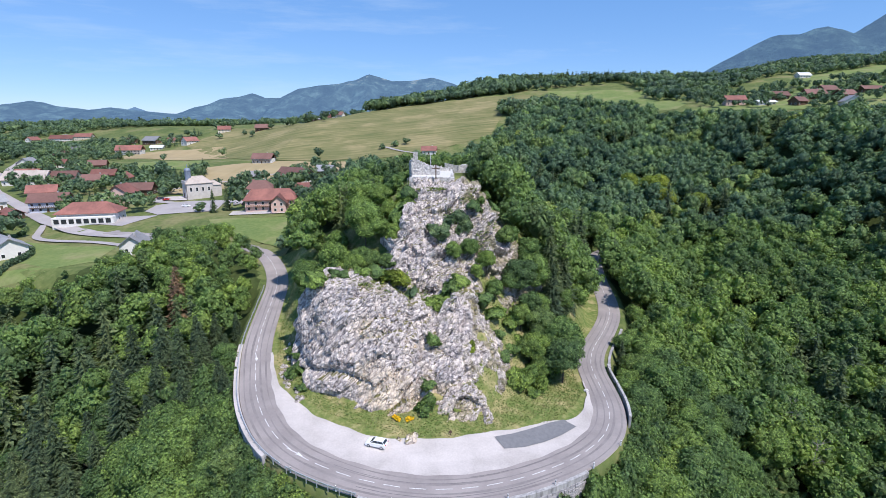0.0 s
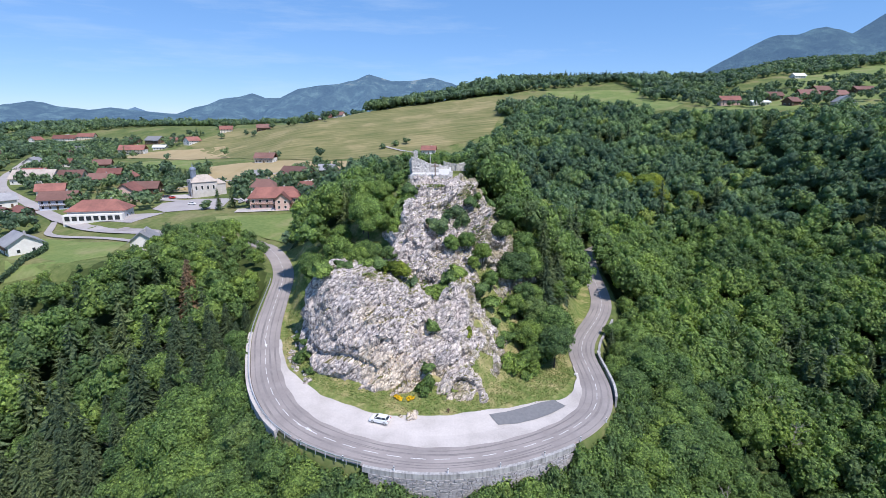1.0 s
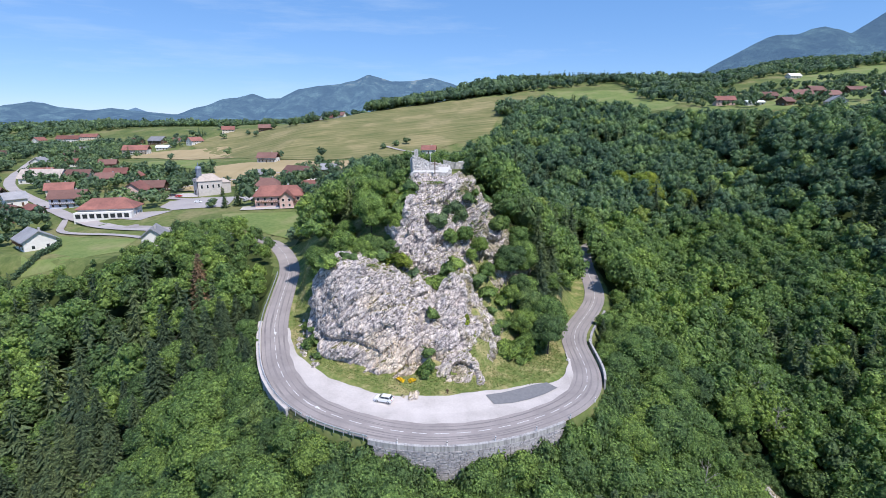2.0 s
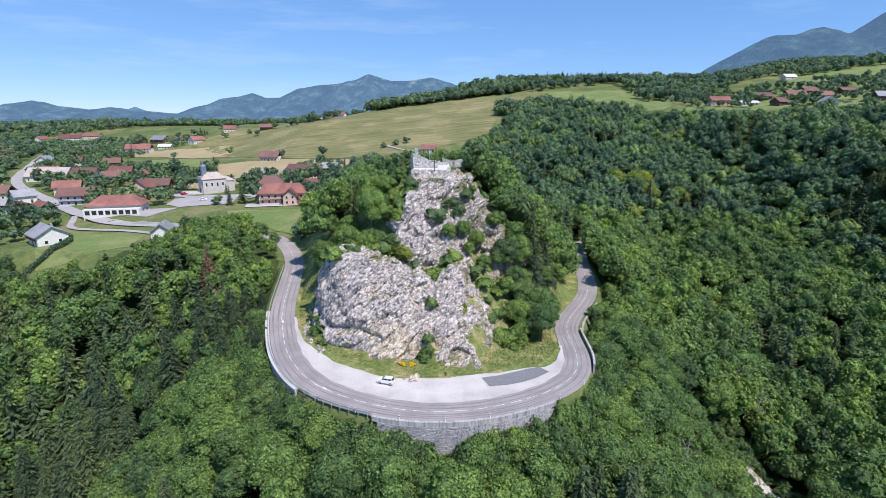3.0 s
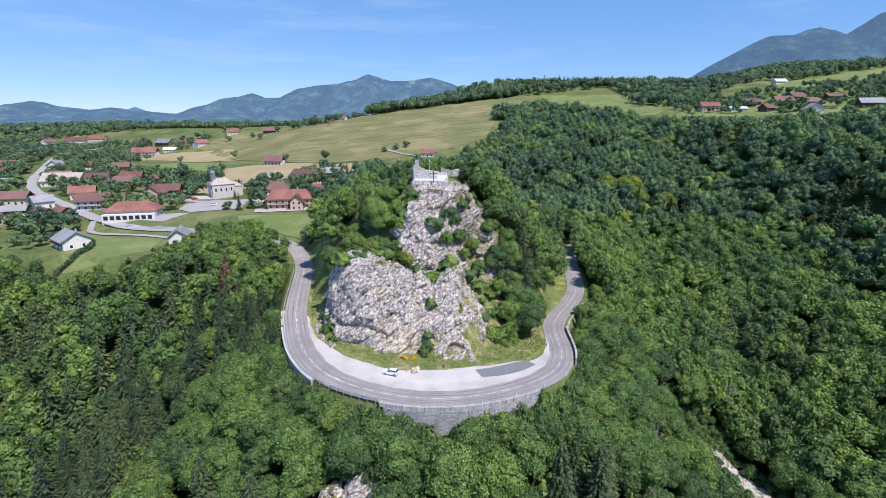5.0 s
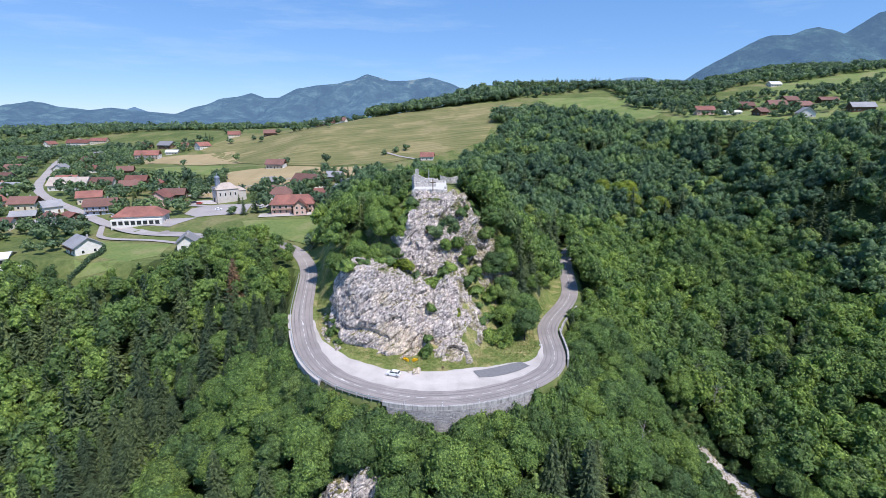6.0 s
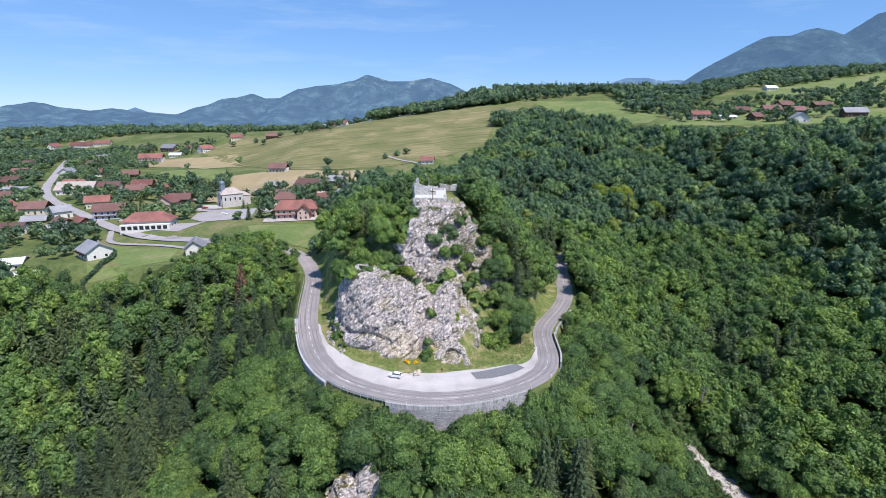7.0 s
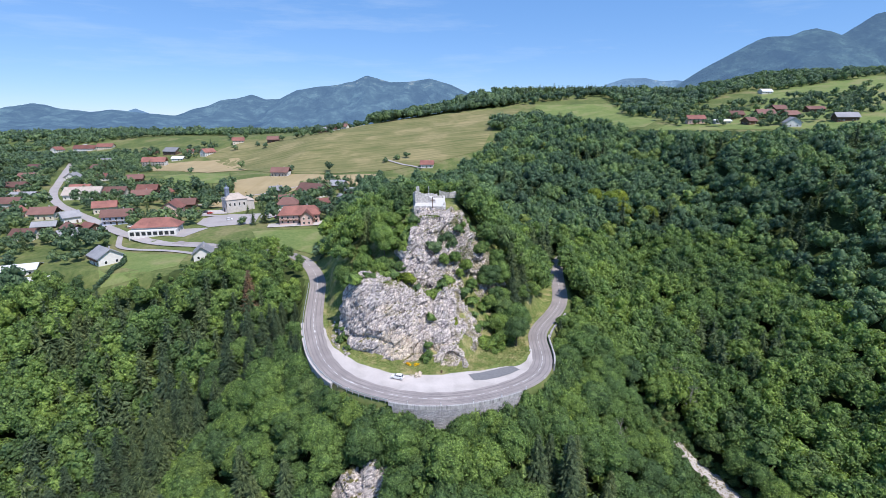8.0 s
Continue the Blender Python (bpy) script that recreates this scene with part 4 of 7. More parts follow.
UNDER = [broad_crown(410 + k, 8.0 + k, 4.2, 3, 110, 0.42, False) for k in range(3)]
forest("undergrowth", scatter(9000, -140, 140, 38, 150, 7.0, lambda x, y: wooded(x, y) & (road_near(x, y)[0] > 16), 65), UNDER, M["leaf"], "young leafy growth filling the gaps between the trees", 66, 0.75, 1.15, capped=True)

# the woods go on down the valley to the south
SOUTH = [broad_crown(420 + k, 13.5 + k, 5.4, 4, 100, 0.75, False) for k in range(3)]
forest("southern_woods", scatter(6000, -210, 210, -110, 37, 8.5, lambda x, y: x == x, 67), SOUTH, M["leaf"], "broad-leaved woods on the valley floor to the south", 68, 0.85, 1.3)

# low growth on the steep slope right below the road
LOW = [broad_crown(390 + k, 3.4, 1.7, 5, 300, 0.165, False) for k in range(4)]


def below_road(x, y):
    d, _ = road_near(x, y)
    return (d > 4.25) & (d < 13) & (y < 104) & ~((np.abs(x + 20) < 8) & (y < 54))


low_places = scatter(14000, -75, 75, 38, 104, 1.6, below_road, 61)
rg = np.random.default_rng(62)
pieces, tones = [], []
lz, ld = gz(low_places[:, 0], low_places[:, 1]), road_near(low_places[:, 0], low_places[:, 1])
for (x, y), h, d, zr in zip(low_places, lz, *ld):
    at_wall = -12 < x < 9
    top = zr - (1.2 + 5.0 * math.exp(-((x - 1.6) / 3.0) ** 2) if at_wall else 0.4 + 0.06 * d)
    s = min(2.6, max(0.42, rg.uniform(0.75, 1.05) * (top - h) / 3.2))
    v, f = LOW[int(rg.integers(4))]
    a = rg.uniform(0, 6.28)
    pieces.append((np.column_stack([(v[:, 0] * math.cos(a) - v[:, 1] * math.sin(a)) * min(s, 1.5) * 1.15 + x, (v[:, 0] * math.sin(a) + v[:, 1] * math.cos(a)) * min(s, 1.5) * 1.15 + y, v[:, 2] * s + h - 0.5]), f))
    tones.append(np.full(len(v), 0.15 + 0.6 * rg.random(), np.float32))
scrub = smooth(mesh_from("slope_bushes", *join(pieces)))
scrub.attributes.new("tone", "FLOAT", "POINT").data.foreach_set("value", np.concatenate(tones))
tagged(part("slope_bushes", scrub, M["leaf"]), "dense green scrub on the steep slope below the road", "bushes", kind="stuff")

# tufts of grass and weeds on the verge inside the bend
def verge_place(x, y):
    d, _ = road_near(x, y)
    inner = np.interp(x, [-46, -38, -30, -20, 0, 20, 30, 38], [4.3, 5.2, 8.5, 11.6, 12.9, 12.4, 10.4, 4.6])
    inner = np.where((y > 84) & (np.abs(x) > 20), np.interp(y, [84, 90, 97], [10.4, 8.0, 4.8]), inner)
    return (d < -inner) & (d > -30) & (y < 135) & (y > 70) & (bluff_height(x, y) < gz(x, y) + 0.6)


tp = scatter(130000, -56, 56, 70, 135, 0.36, verge_place, 71)
rg = np.random.default_rng(72)
for nm, mt, share, lab in (("verge_grass", "verge", slice(0, None, 2), "rough dry grass on the verge"), ("verge_weeds", "lawn", slice(1, None, 2), "fresh green weeds on the verge")):
    q = tp[share]
    n = len(q)
    base = np.column_stack([q, gz(q[:, 0], q[:, 1])])
    tri = []
    for k in range(3):
        a, hgt = rg.uniform(0, 6.28, n), rg.uniform(0.08, 0.30, n)
        dx, dy = np.cos(a) * 0.26, np.sin(a) * 0.26
        tri.append(np.stack([base + np.column_stack([dx, dy, np.full(n, -0.05)]), base - np.column_stack([dx, dy, np.full(n, 0.05)]), base + np.column_stack([rg.normal(size=n) * 0.15, rg.normal(size=n) * 0.15, hgt])], axis=1))
    v = np.concatenate(tri).reshape(-1, 3)
    tagged(part(nm, mesh_from(nm, v, np.arange(len(v)).reshape(-1, 3)), M[mt]), lab, "grass", kind="stuff")

# woods, copses and hedges of the distance
def in_any(shapes):
    return lambda x, y: np.any([inside_shape(x, y, s) for s in shapes], axis=0)


RIDGE = [(-95, 699), (60, 697), (118, 692), (235, 705), (330, 690), (440, 690), (640, 745), (900, 790), (900, 900), (420, 830), (150, 830), (-110, 790)]
COPSE = [(64, 572), (118, 556), (128, 590), (74, 608)]
FARWEST = [(-1500, 1180), (-980, 1060), (-700, 980), (-420, 960), (-380, 1000), (-700, 1060), (-1000, 1150), (-1500, 1300)]
WESTWOOD = [(-1400, 840), (-900, 800), (-640, 850), (-420, 850), (-240, 850), (-190, 760), (-120, 790), (-220, 930), (-640, 930), (-900, 890), (-1400, 950)]
BELT = [(-640, 560), (-420, 640), (-440, 700), (-680, 760), (-1100, 760), (-1100, 560)]
DEEPWEST = [(-2000, 1150), (-1300, 1010), (-900, 950), (-620, 930), (-450, 1000), (-380, 1120), (-520, 1500), (-1100, 1750), (-2000, 1750)]
FIELD_COPSE = [(-215, 655), (-150, 660), (-140, 690), (-205, 690)]
HAMLETWOOD = [(230, 540), (290, 545), (360, 610), (420, 650), (450, 636), (560, 656), (700, 696), (900, 760), (640, 746), (420, 690), (240, 700)]
far_places = scatter(70000, -1500, 900, 500, 1300, 8.4, in_any([RIDGE, COPSE, FARWEST, WESTWOOD, BELT, FIELD_COPSE, HAMLETWOOD]), 31)
dark_places = scatter(12000, -110, 330, 690, 830, 5.0, lambda x, y: inside_shape(x, y, [(120, 745), (330, 730), (330, 770), (120, 785)]), 33)
deep_places = scatter(16000, -2000, -380, 900, 1750, 18.0, in_any([DEEPWEST]), 35)
forest("valley_woods", deep_places, [broad_crown(360 + k, 13.0, 9.5, 2, 26, 2.0, False) for k in range(3)], M["leaf_dark"], "dark woods filling the low ground beyond the village", 6, 0.9, 1.5, sink=2.6)
forest("meadow_woods", scatter(12000, -120, 140, 550, 780, 6.0, in_any([[(-108, 694), (50, 694), (112, 700), (120, 770), (-108, 760)], COPSE]), 36), TINY, M["leaf_dark"], "dense green wood along the meadow's upper edge", 7, 1.05, 1.8, sink=2.0)
forest("distant_woods", far_places, TINY, M["leaf_dark"], "distant green woods on the ridge and beyond the village", 4, 0.8, 1.4, sink=2.4)
forest("distant_spruces", dark_places, TINY_NEEDLE, M["needle"], "dark line of spruces along the meadow's upper edge", 5, 0.5, 0.85)


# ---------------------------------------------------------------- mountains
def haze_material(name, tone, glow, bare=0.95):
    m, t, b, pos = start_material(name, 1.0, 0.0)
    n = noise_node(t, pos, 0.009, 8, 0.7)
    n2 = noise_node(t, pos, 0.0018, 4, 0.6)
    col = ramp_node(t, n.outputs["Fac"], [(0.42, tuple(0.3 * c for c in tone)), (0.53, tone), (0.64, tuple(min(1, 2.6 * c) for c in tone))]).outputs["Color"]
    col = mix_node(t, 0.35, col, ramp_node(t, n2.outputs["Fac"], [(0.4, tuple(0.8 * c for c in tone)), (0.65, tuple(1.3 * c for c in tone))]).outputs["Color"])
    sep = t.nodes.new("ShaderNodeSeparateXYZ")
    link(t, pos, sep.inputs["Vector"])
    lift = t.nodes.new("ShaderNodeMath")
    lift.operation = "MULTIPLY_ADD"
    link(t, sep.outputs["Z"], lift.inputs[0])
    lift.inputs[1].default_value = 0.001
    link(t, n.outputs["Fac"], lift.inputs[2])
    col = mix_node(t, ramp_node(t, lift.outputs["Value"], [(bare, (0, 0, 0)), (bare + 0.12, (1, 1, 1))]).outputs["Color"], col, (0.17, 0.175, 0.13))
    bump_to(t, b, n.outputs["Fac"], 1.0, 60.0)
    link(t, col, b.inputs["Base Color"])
    # no real light source: this blue glow imitates haze in front of the range
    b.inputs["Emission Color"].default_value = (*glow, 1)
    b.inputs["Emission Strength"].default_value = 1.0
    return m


def mountain(name, crest, dist, depth, foot, material, label, seed):
    """A range: crest as (across, up) per unit of distance, sloping down towards the valley."""
    crest = np.asarray(crest, float)
    u = np.linspace(crest[0, 0], crest[-1, 0], 150)
    h = np.interp(u, crest[:, 0], crest[:, 1])
    nv = 26
    k = np.linspace(0, 1, nv)
    pts = []
    for j in range(nv):
        fall = 1 - k[j]
        yy = dist - depth * (1 - fall)
        z = foot + (57 + h * dist - foot) * fall ** 0.9
        pts.append(np.stack([u * dist, np.full_like(u, yy), z], axis=1))
    p = np.concatenate(pts)
    w = np.repeat(np.minimum(1, k * 3), len(u))
    r = fractal(np.column_stack([p[:, 0], p[:, 1] * 0.5, np.zeros(len(p))]), 0.0035, 4, True, seed)
    p[:, 2] += (r - 0.72) * 150 * w * np.clip((p[:, 2] - foot) / 260, 0, 1)
    p[:len(u), 2] += (fractal(p[:len(u)] * [1, 0, 0], 0.012, 3, False, seed)) * 5
    back = p[:len(u)] + np.array([0, 200.0, -150])
    p = np.concatenate([back, p])
    ob = part(name, smooth(mesh_from(name, p, grid_faces(len(u), nv + 1))), material)
    return tagged(ob, label, "mountain", kind="structure")


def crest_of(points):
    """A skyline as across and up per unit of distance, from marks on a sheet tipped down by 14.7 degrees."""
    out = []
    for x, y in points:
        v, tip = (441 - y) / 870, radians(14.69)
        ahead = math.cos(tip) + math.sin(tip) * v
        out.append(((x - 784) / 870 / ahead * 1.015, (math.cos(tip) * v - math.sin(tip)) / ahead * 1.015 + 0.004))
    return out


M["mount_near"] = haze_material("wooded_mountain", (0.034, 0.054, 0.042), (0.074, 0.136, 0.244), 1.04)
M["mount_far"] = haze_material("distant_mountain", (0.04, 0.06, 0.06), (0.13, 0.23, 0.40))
M["mount_mid"] = haze_material("blue_haze_mountain", (0.042, 0.064, 0.056), (0.082, 0.150, 0.268))
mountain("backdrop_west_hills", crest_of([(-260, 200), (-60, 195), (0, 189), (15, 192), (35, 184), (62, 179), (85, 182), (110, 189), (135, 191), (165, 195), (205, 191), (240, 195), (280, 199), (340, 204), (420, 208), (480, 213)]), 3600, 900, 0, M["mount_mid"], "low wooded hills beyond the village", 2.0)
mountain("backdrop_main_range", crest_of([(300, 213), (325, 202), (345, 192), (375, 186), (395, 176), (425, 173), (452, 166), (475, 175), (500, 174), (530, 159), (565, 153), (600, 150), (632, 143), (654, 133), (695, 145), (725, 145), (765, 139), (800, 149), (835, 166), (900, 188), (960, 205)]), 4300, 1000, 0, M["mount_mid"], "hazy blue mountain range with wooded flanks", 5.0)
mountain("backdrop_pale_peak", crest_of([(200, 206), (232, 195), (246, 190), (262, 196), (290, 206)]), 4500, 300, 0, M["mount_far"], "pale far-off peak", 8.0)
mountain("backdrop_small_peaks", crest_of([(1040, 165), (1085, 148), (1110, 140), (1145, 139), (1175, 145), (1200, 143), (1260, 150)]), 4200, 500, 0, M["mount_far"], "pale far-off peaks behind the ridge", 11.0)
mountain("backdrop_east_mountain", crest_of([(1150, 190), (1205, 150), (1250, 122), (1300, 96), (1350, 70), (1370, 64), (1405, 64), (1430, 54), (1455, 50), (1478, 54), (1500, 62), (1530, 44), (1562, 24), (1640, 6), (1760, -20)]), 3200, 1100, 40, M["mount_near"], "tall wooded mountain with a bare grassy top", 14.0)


# ---------------------------------------------------------------- village
M["render_white"] = surface("white_render", [(0.3, (0.62, 0.60, 0.57)), (0.7, (0.74, 0.72, 0.69))], 0.6, rough=0.9)
M["render_pink"] = surface("pink_render", [(0.3, (0.56, 0.38, 0.33)), (0.7, (0.66, 0.46, 0.40))], 0.6, rough=0.9)
M["render_cream"] = surface("cream_render", [(0.3, (0.58, 0.52, 0.42)), (0.7, (0.68, 0.61, 0.50))], 0.6, rough=0.9)
M["render_blue"] = surface("pale_blue_render", [(0.3, (0.46, 0.50, 0.60)), (0.7, (0.56, 0.60, 0.70))], 0.6, rough=0.9)
M["church_wall"] = surface("pale_stone_render", [(0.3, (0.46, 0.42, 0.40)), (0.7, (0.58, 0.54, 0.51))], 0.6, rough=0.9)
M["timber"] = surface("dark_timber", [(0.3, (0.075, 0.045, 0.03)), (0.7, (0.15, 0.095, 0.06))], 1.2, rough=0.8, stretch=(1, 1, 6))
M["roof_red"] = surface("red_roof_tiles", [(0.3, (0.162, 0.068, 0.055)), (0.7, (0.270, 0.112, 0.090))], 0.9, [(0.36, (0.135, 0.066, 0.057)), (0.64, (0.297, 0.132, 0.106))], 0.15, 0.5, 0.8, per_object=0.32)
M["roof_brown"] = surface("brown_roof_tiles", [(0.3, (0.135, 0.068, 0.057)), (0.7, (0.216, 0.112, 0.091))], 0.9, [(0.3, (0.126, 0.072, 0.061)), (0.7, (0.216, 0.120, 0.106))], 0.15, 0.5, 0.8, per_object=0.3)
M["roof_grey"] = surface("grey_slate", [(0.3, (0.20, 0.20, 0.215)), (0.7, (0.32, 0.32, 0.34))], 0.9, [(0.3, (0.19, 0.19, 0.2)), (0.7, (0.36, 0.35, 0.36))], 0.15, 0.5, 0.7, per_object=0.18)
M["roof_pale"] = surface("pale_tile_roof", [(0.3, (0.36, 0.305, 0.265)), (0.7, (0.52, 0.445, 0.39))], 0.8, [(0.35, (0.34, 0.295, 0.265)), (0.65, (0.50, 0.43, 0.38))], 0.2, 0.4, 0.8)
M["roof_white"] = surface("pale_sheet_roof", [(0.3, (0.62, 0.62, 0.62)), (0.7, (0.76, 0.76, 0.76))], 0.8, rough=0.6)
M["glass"] = surface("window_glass", [(0.3, (0.02, 0.025, 0.03)), (0.7, (0.04, 0.045, 0.05))], 1.0, rough=0.12, spec=0.6)
M["frame_white"] = surface("white_frame", [(0.3, (0.7, 0.7, 0.7)), (0.7, (0.78, 0.78, 0.78))], 2.0, rough=0.5)
M["path"] = surface("pale_lane", [(0.3, (0.33, 0.30, 0.295)), (0.7, (0.42, 0.385, 0.378))], 1.2, [(0.3, (0.28, 0.256, 0.252)), (0.7, (0.43, 0.392, 0.384))], 0.1, 0.5, 0.9)
M["dome"] = surface("lead_dome", [(0.3, (0.16, 0.19, 0.25)), (0.7, (0.26, 0.30, 0.37))], 1.0, rough=0.5, metal=0.2)

WIN_FRAME = bpy.data.meshes.new("window")
bm_ = boxed((-0.62, -0.06, -0.75), (0.62, 0.06, 0.75))
bm_.to_mesh(WIN_FRAME)
bm_.free()
WIN_FRAME.materials.append(M["frame_white"])
WIN_PANE = bpy.data.meshes.new("pane")
bm_ = boxed((-0.52, -0.09, -0.65), (0.52, 0.0, 0.65))
bm_.to_mesh(WIN_PANE)
bm_.free()
WIN_PANE.materials.append(M["glass"])
DOOR_LEAF = bpy.data.meshes.new("door")
bm_ = boxed((-0.55, -0.08, 0), (0.55, 0.04, 2.1))
bm_.to_mesh(DOOR_LEAF)
bm_.free()
DOOR_LEAF.materials.append(M["timber"])
TAKEN = []


def add_window(parent, x, y, z, turn):
    w = new("window", WIN_FRAME)
    w.parent, w.location, w.rotation_euler = parent, (x, y, z), (0, 0, radians(turn))
    p = new("pane", WIN_PANE)
    p.parent = w
    return w


def prism(w, d, h, rise, hip=0.0):
    """Walls of a house up to the eaves with their gables."""
    bm = bmesh.new()
    lo = [bm.verts.new((sx * w / 2, sy * d / 2, -2.0)) for sx, sy in ((-1, -1), (1, -1), (1, 1), (-1, 1))]
    hi = [bm.verts.new((sx * w / 2, sy * d / 2, h)) for sx, sy in ((-1, -1), (1, -1), (1, 1), (-1, 1))]
    ga, gb = bm.verts.new((-w / 2 + hip, 0, h + rise)), bm.verts.new((w / 2 - hip, 0, h + rise))
    bm.faces.new([lo[0], lo[1], hi[1], hi[0]])
    bm.faces.new([lo[2], lo[3], hi[3], hi[2]])
    bm.faces.new([lo[1], lo[2], hi[2], gb, hi[1]])
    bm.faces.new([lo[3], lo[0], hi[0], ga, hi[3]])
    bm.faces.new([hi[0], hi[1], gb, ga])
    bm.faces.new([hi[2], hi[3], ga, gb])
    bmesh.ops.recalc_face_normals(bm, faces=bm.faces[:])
    return bm


def roof_mesh(w, d, h, rise, over=1.0, thick=0.22, hip=0.0):
    """Two roof slopes with overhang and thickness; hip: how far the ridge ends stand in."""
    bm = bmesh.new()
    k = rise / (d / 2)
    W, D = w / 2 + over, d / 2 + over
    ze, zr_ = h - over * k + 0.03, h + rise + 0.05
    hp = hip + (over if hip else 0)
    rings = []
    for dz in (0, thick):
        rings.append([bm.verts.new(c) for c in ((-W, -D, ze + dz), (W, -D, ze + dz), (W, D, ze + dz), (-W, D, ze + dz), (-W + hp, 0, zr_ + dz), (W - hp, 0, zr_ + dz))])
    b, t = rings
    for r, flip in ((b, True), (t, False)):
        quads = [[r[0], r[1], r[5], r[4]], [r[2], r[3], r[4], r[5]]]
        if hip:
            quads += [[r[1], r[2], r[5]], [r[3], r[0], r[4]]]
        for q in quads:
            bm.faces.new(q[::-1] if flip else q)
    ring = [0, 1, 2, 3] if hip else [0, 1, 5, 2, 3, 4]
    for i, j in zip(ring, ring[1:] + ring[:1]):
        bm.faces.new([b[i], b[j], t[j], t[i]])
    bmesh.ops.recalc_face_normals(bm, faces=bm.faces[:])
    return bm


def house(x, y, w, d, h, rise, turn, wall, roof, label, hip=0.0, timber=False, name="house", chimney=True, balcony=False, base=None):
    """A house with its long side (ridge) along its own x."""
    z = float(min(gz(x + a, y + b) for a in (-w / 3, w / 3) for b in (-d / 3, d / 3))) + 0.15 if base is None else base
    TAKEN.append((x, y, 0.5 * math.hypot(w, d) + 1.5))
    ob = thing(name, label, name.replace("_", " "), (x, y, z), turn)
    part("wall", prism(w, d, h, rise, hip), M[wall], ob)
    part("roof", roof_mesh(w, d, h, rise, hip=hip), M[roof], ob)
    if timber:
        bm = bmesh.new()
        for sx in (-1, 1):
            v = [bm.verts.new((sx * (w / 2 + 0.06), yy, zz)) for yy, zz in ((-d / 2 + 0.05, h - 0.3), (d / 2 - 0.05, h - 0.3), (0, h + rise - 0.1))]
            bm.faces.new(v if sx > 0 else v[::-1])
        bmesh.ops.solidify(bm, geom=bm.faces[:], thickness=0.05)
        part("gable_boarding", bm, M["timber"], ob)
    floors = max(1, int(h // 2.7))
    for fl in range(floors):
        zz = 1.55 + 2.75 * fl
        n = max(2, int(w // 3.4))
        for i in range(n):
            xx = -w / 2 + w * (i + 0.5) / n
            for sy, tr in ((-1, 0), (1, 180)):
                if fl == 0 and sy == -1 and i == n // 2:
                    dr = new("door", DOOR_LEAF)
                    dr.parent, dr.location = ob, (xx, -d / 2, 0.05)
                else:
                    add_window(ob, xx, sy * d / 2, zz, tr)
        for sx, tr in ((1, 90), (-1, -90)):
            for yy in (-d * 0.22, d * 0.22):
                add_window(ob, sx * w / 2, yy, zz, tr)
    if balcony:
        bm = boxed((-w / 2 + 0.6, -d / 2 - 1.1, 2.55), (w / 2 - 0.6, -d / 2, 2.7))
        for i in range(int(w // 0.9)):
            xx = -w / 2 + 0.7 + i * 0.9
            box(bm, (xx, -d / 2 - 1.1, 2.7), (xx + 0.12, -d / 2 - 1.02, 3.5))
        box(bm, (-w / 2 + 0.6, -d / 2 - 1.14, 3.5), (w / 2 - 0.6, -d / 2 - 0.98, 3.62))
        part("balcony", bm, M["timber"], ob, "dark timber balcony with a slatted rail")
    if chimney:
        part("chimney", boxed((w * 0.18, d * 0.08, h + rise * 0.4), (w * 0.18 + 0.7, d * 0.08 + 0.7, h + rise + 0.9), 0.05), M["concrete"], ob)
    return ob


# the hall by the crossroads, in two wings
house(-171, 233, 25, 12, 5.2, 4.0, 12, "render_white", "roof_red", "large white village hall with a red hipped tile roof", hip=5, timber=False, balcony=False)
hall = thing("arcade", "white arcaded front of the village hall with dark bays", "arcade", (-171 + 1.7, 233 - 8.2, float(gz(-171, 225)) + 0.1), 12)
part("front", boxed((-13, -1.6, -2.5), (13, 1.6, 3.3), 0.05), M["render_white"], hall)
for k in range(8):
    part("bay", boxed((-12 + 3.1 * k, -1.72, 0.5), (-9.9 + 3.1 * k, -1.5, 2.6)), M["glass"], hall, "dark glazed bay")
# the western half of the village
house(-188, 284, 14, 11, 6.2, 4.2, 100, "render_pink", "roof_red", "pink gabled house with a red tile roof")
house(-190, 306, 14, 9, 4.0, 3.4, 10, "timber", "roof_brown", "dark timber annexe with a brown tile roof")
house(-213, 262, 17, 11, 6.0, 3.6, 18, "render_blue", "roof_brown", "pale blue house with a brown tile roof", balcony=True)
house(-243, 295, 14, 10, 4.8, 3.4, 25, "render_cream", "roof_red", "cream house with a worn red tile roof", timber=True)
house(-293, 346, 27, 14, 4.4, 5.2, 8, "render_white", "roof_pale", "large white farm with a pale grey roof")
house(-271, 352, 16, 12, 4.2, 4.4, 8, "render_cream", "roof_brown", "farm wing with a reddish brown roof", chimney=False)
house(-316, 374, 15, 9, 4.2, 3.4, 10, "timber", "roof_red", "timber house with a red roof behind the farm")
house(-252, 366, 15, 10, 5.0, 3.4, 12, "timber", "roof_red", "dark timber chalet with a red tile roof", balcony=True)
house(-243, 342, 14, 10, 4.4, 3.2, 15, "timber", "roof_brown", "timber chalet with a brown roof and balcony", balcony=True)
house(-229, 350, 12, 9, 4.4, 3.2, 100, "render_cream", "roof_red", "cream chalet with a red tile roof and timber gable", timber=True)
house(-246, 263, 10, 8, 4.8, 3.0, 55, "render_white", "roof_grey", "small white house with a grey slate roof")
house(-230, 243, 14, 8, 3.0, 2.6, 148, "timber", "roof_brown", "low timber barn with a brown roof", chimney=False)
house(-219, 243, 10, 7, 2.8, 2.2, 150, "timber", "roof_red", "small timber barn with a dark red roof", chimney=False)
house(-224, 230, 10, 8, 3.2, 2.8, 60, "timber", "roof_grey", "timber shed with a grey roof", chimney=False)
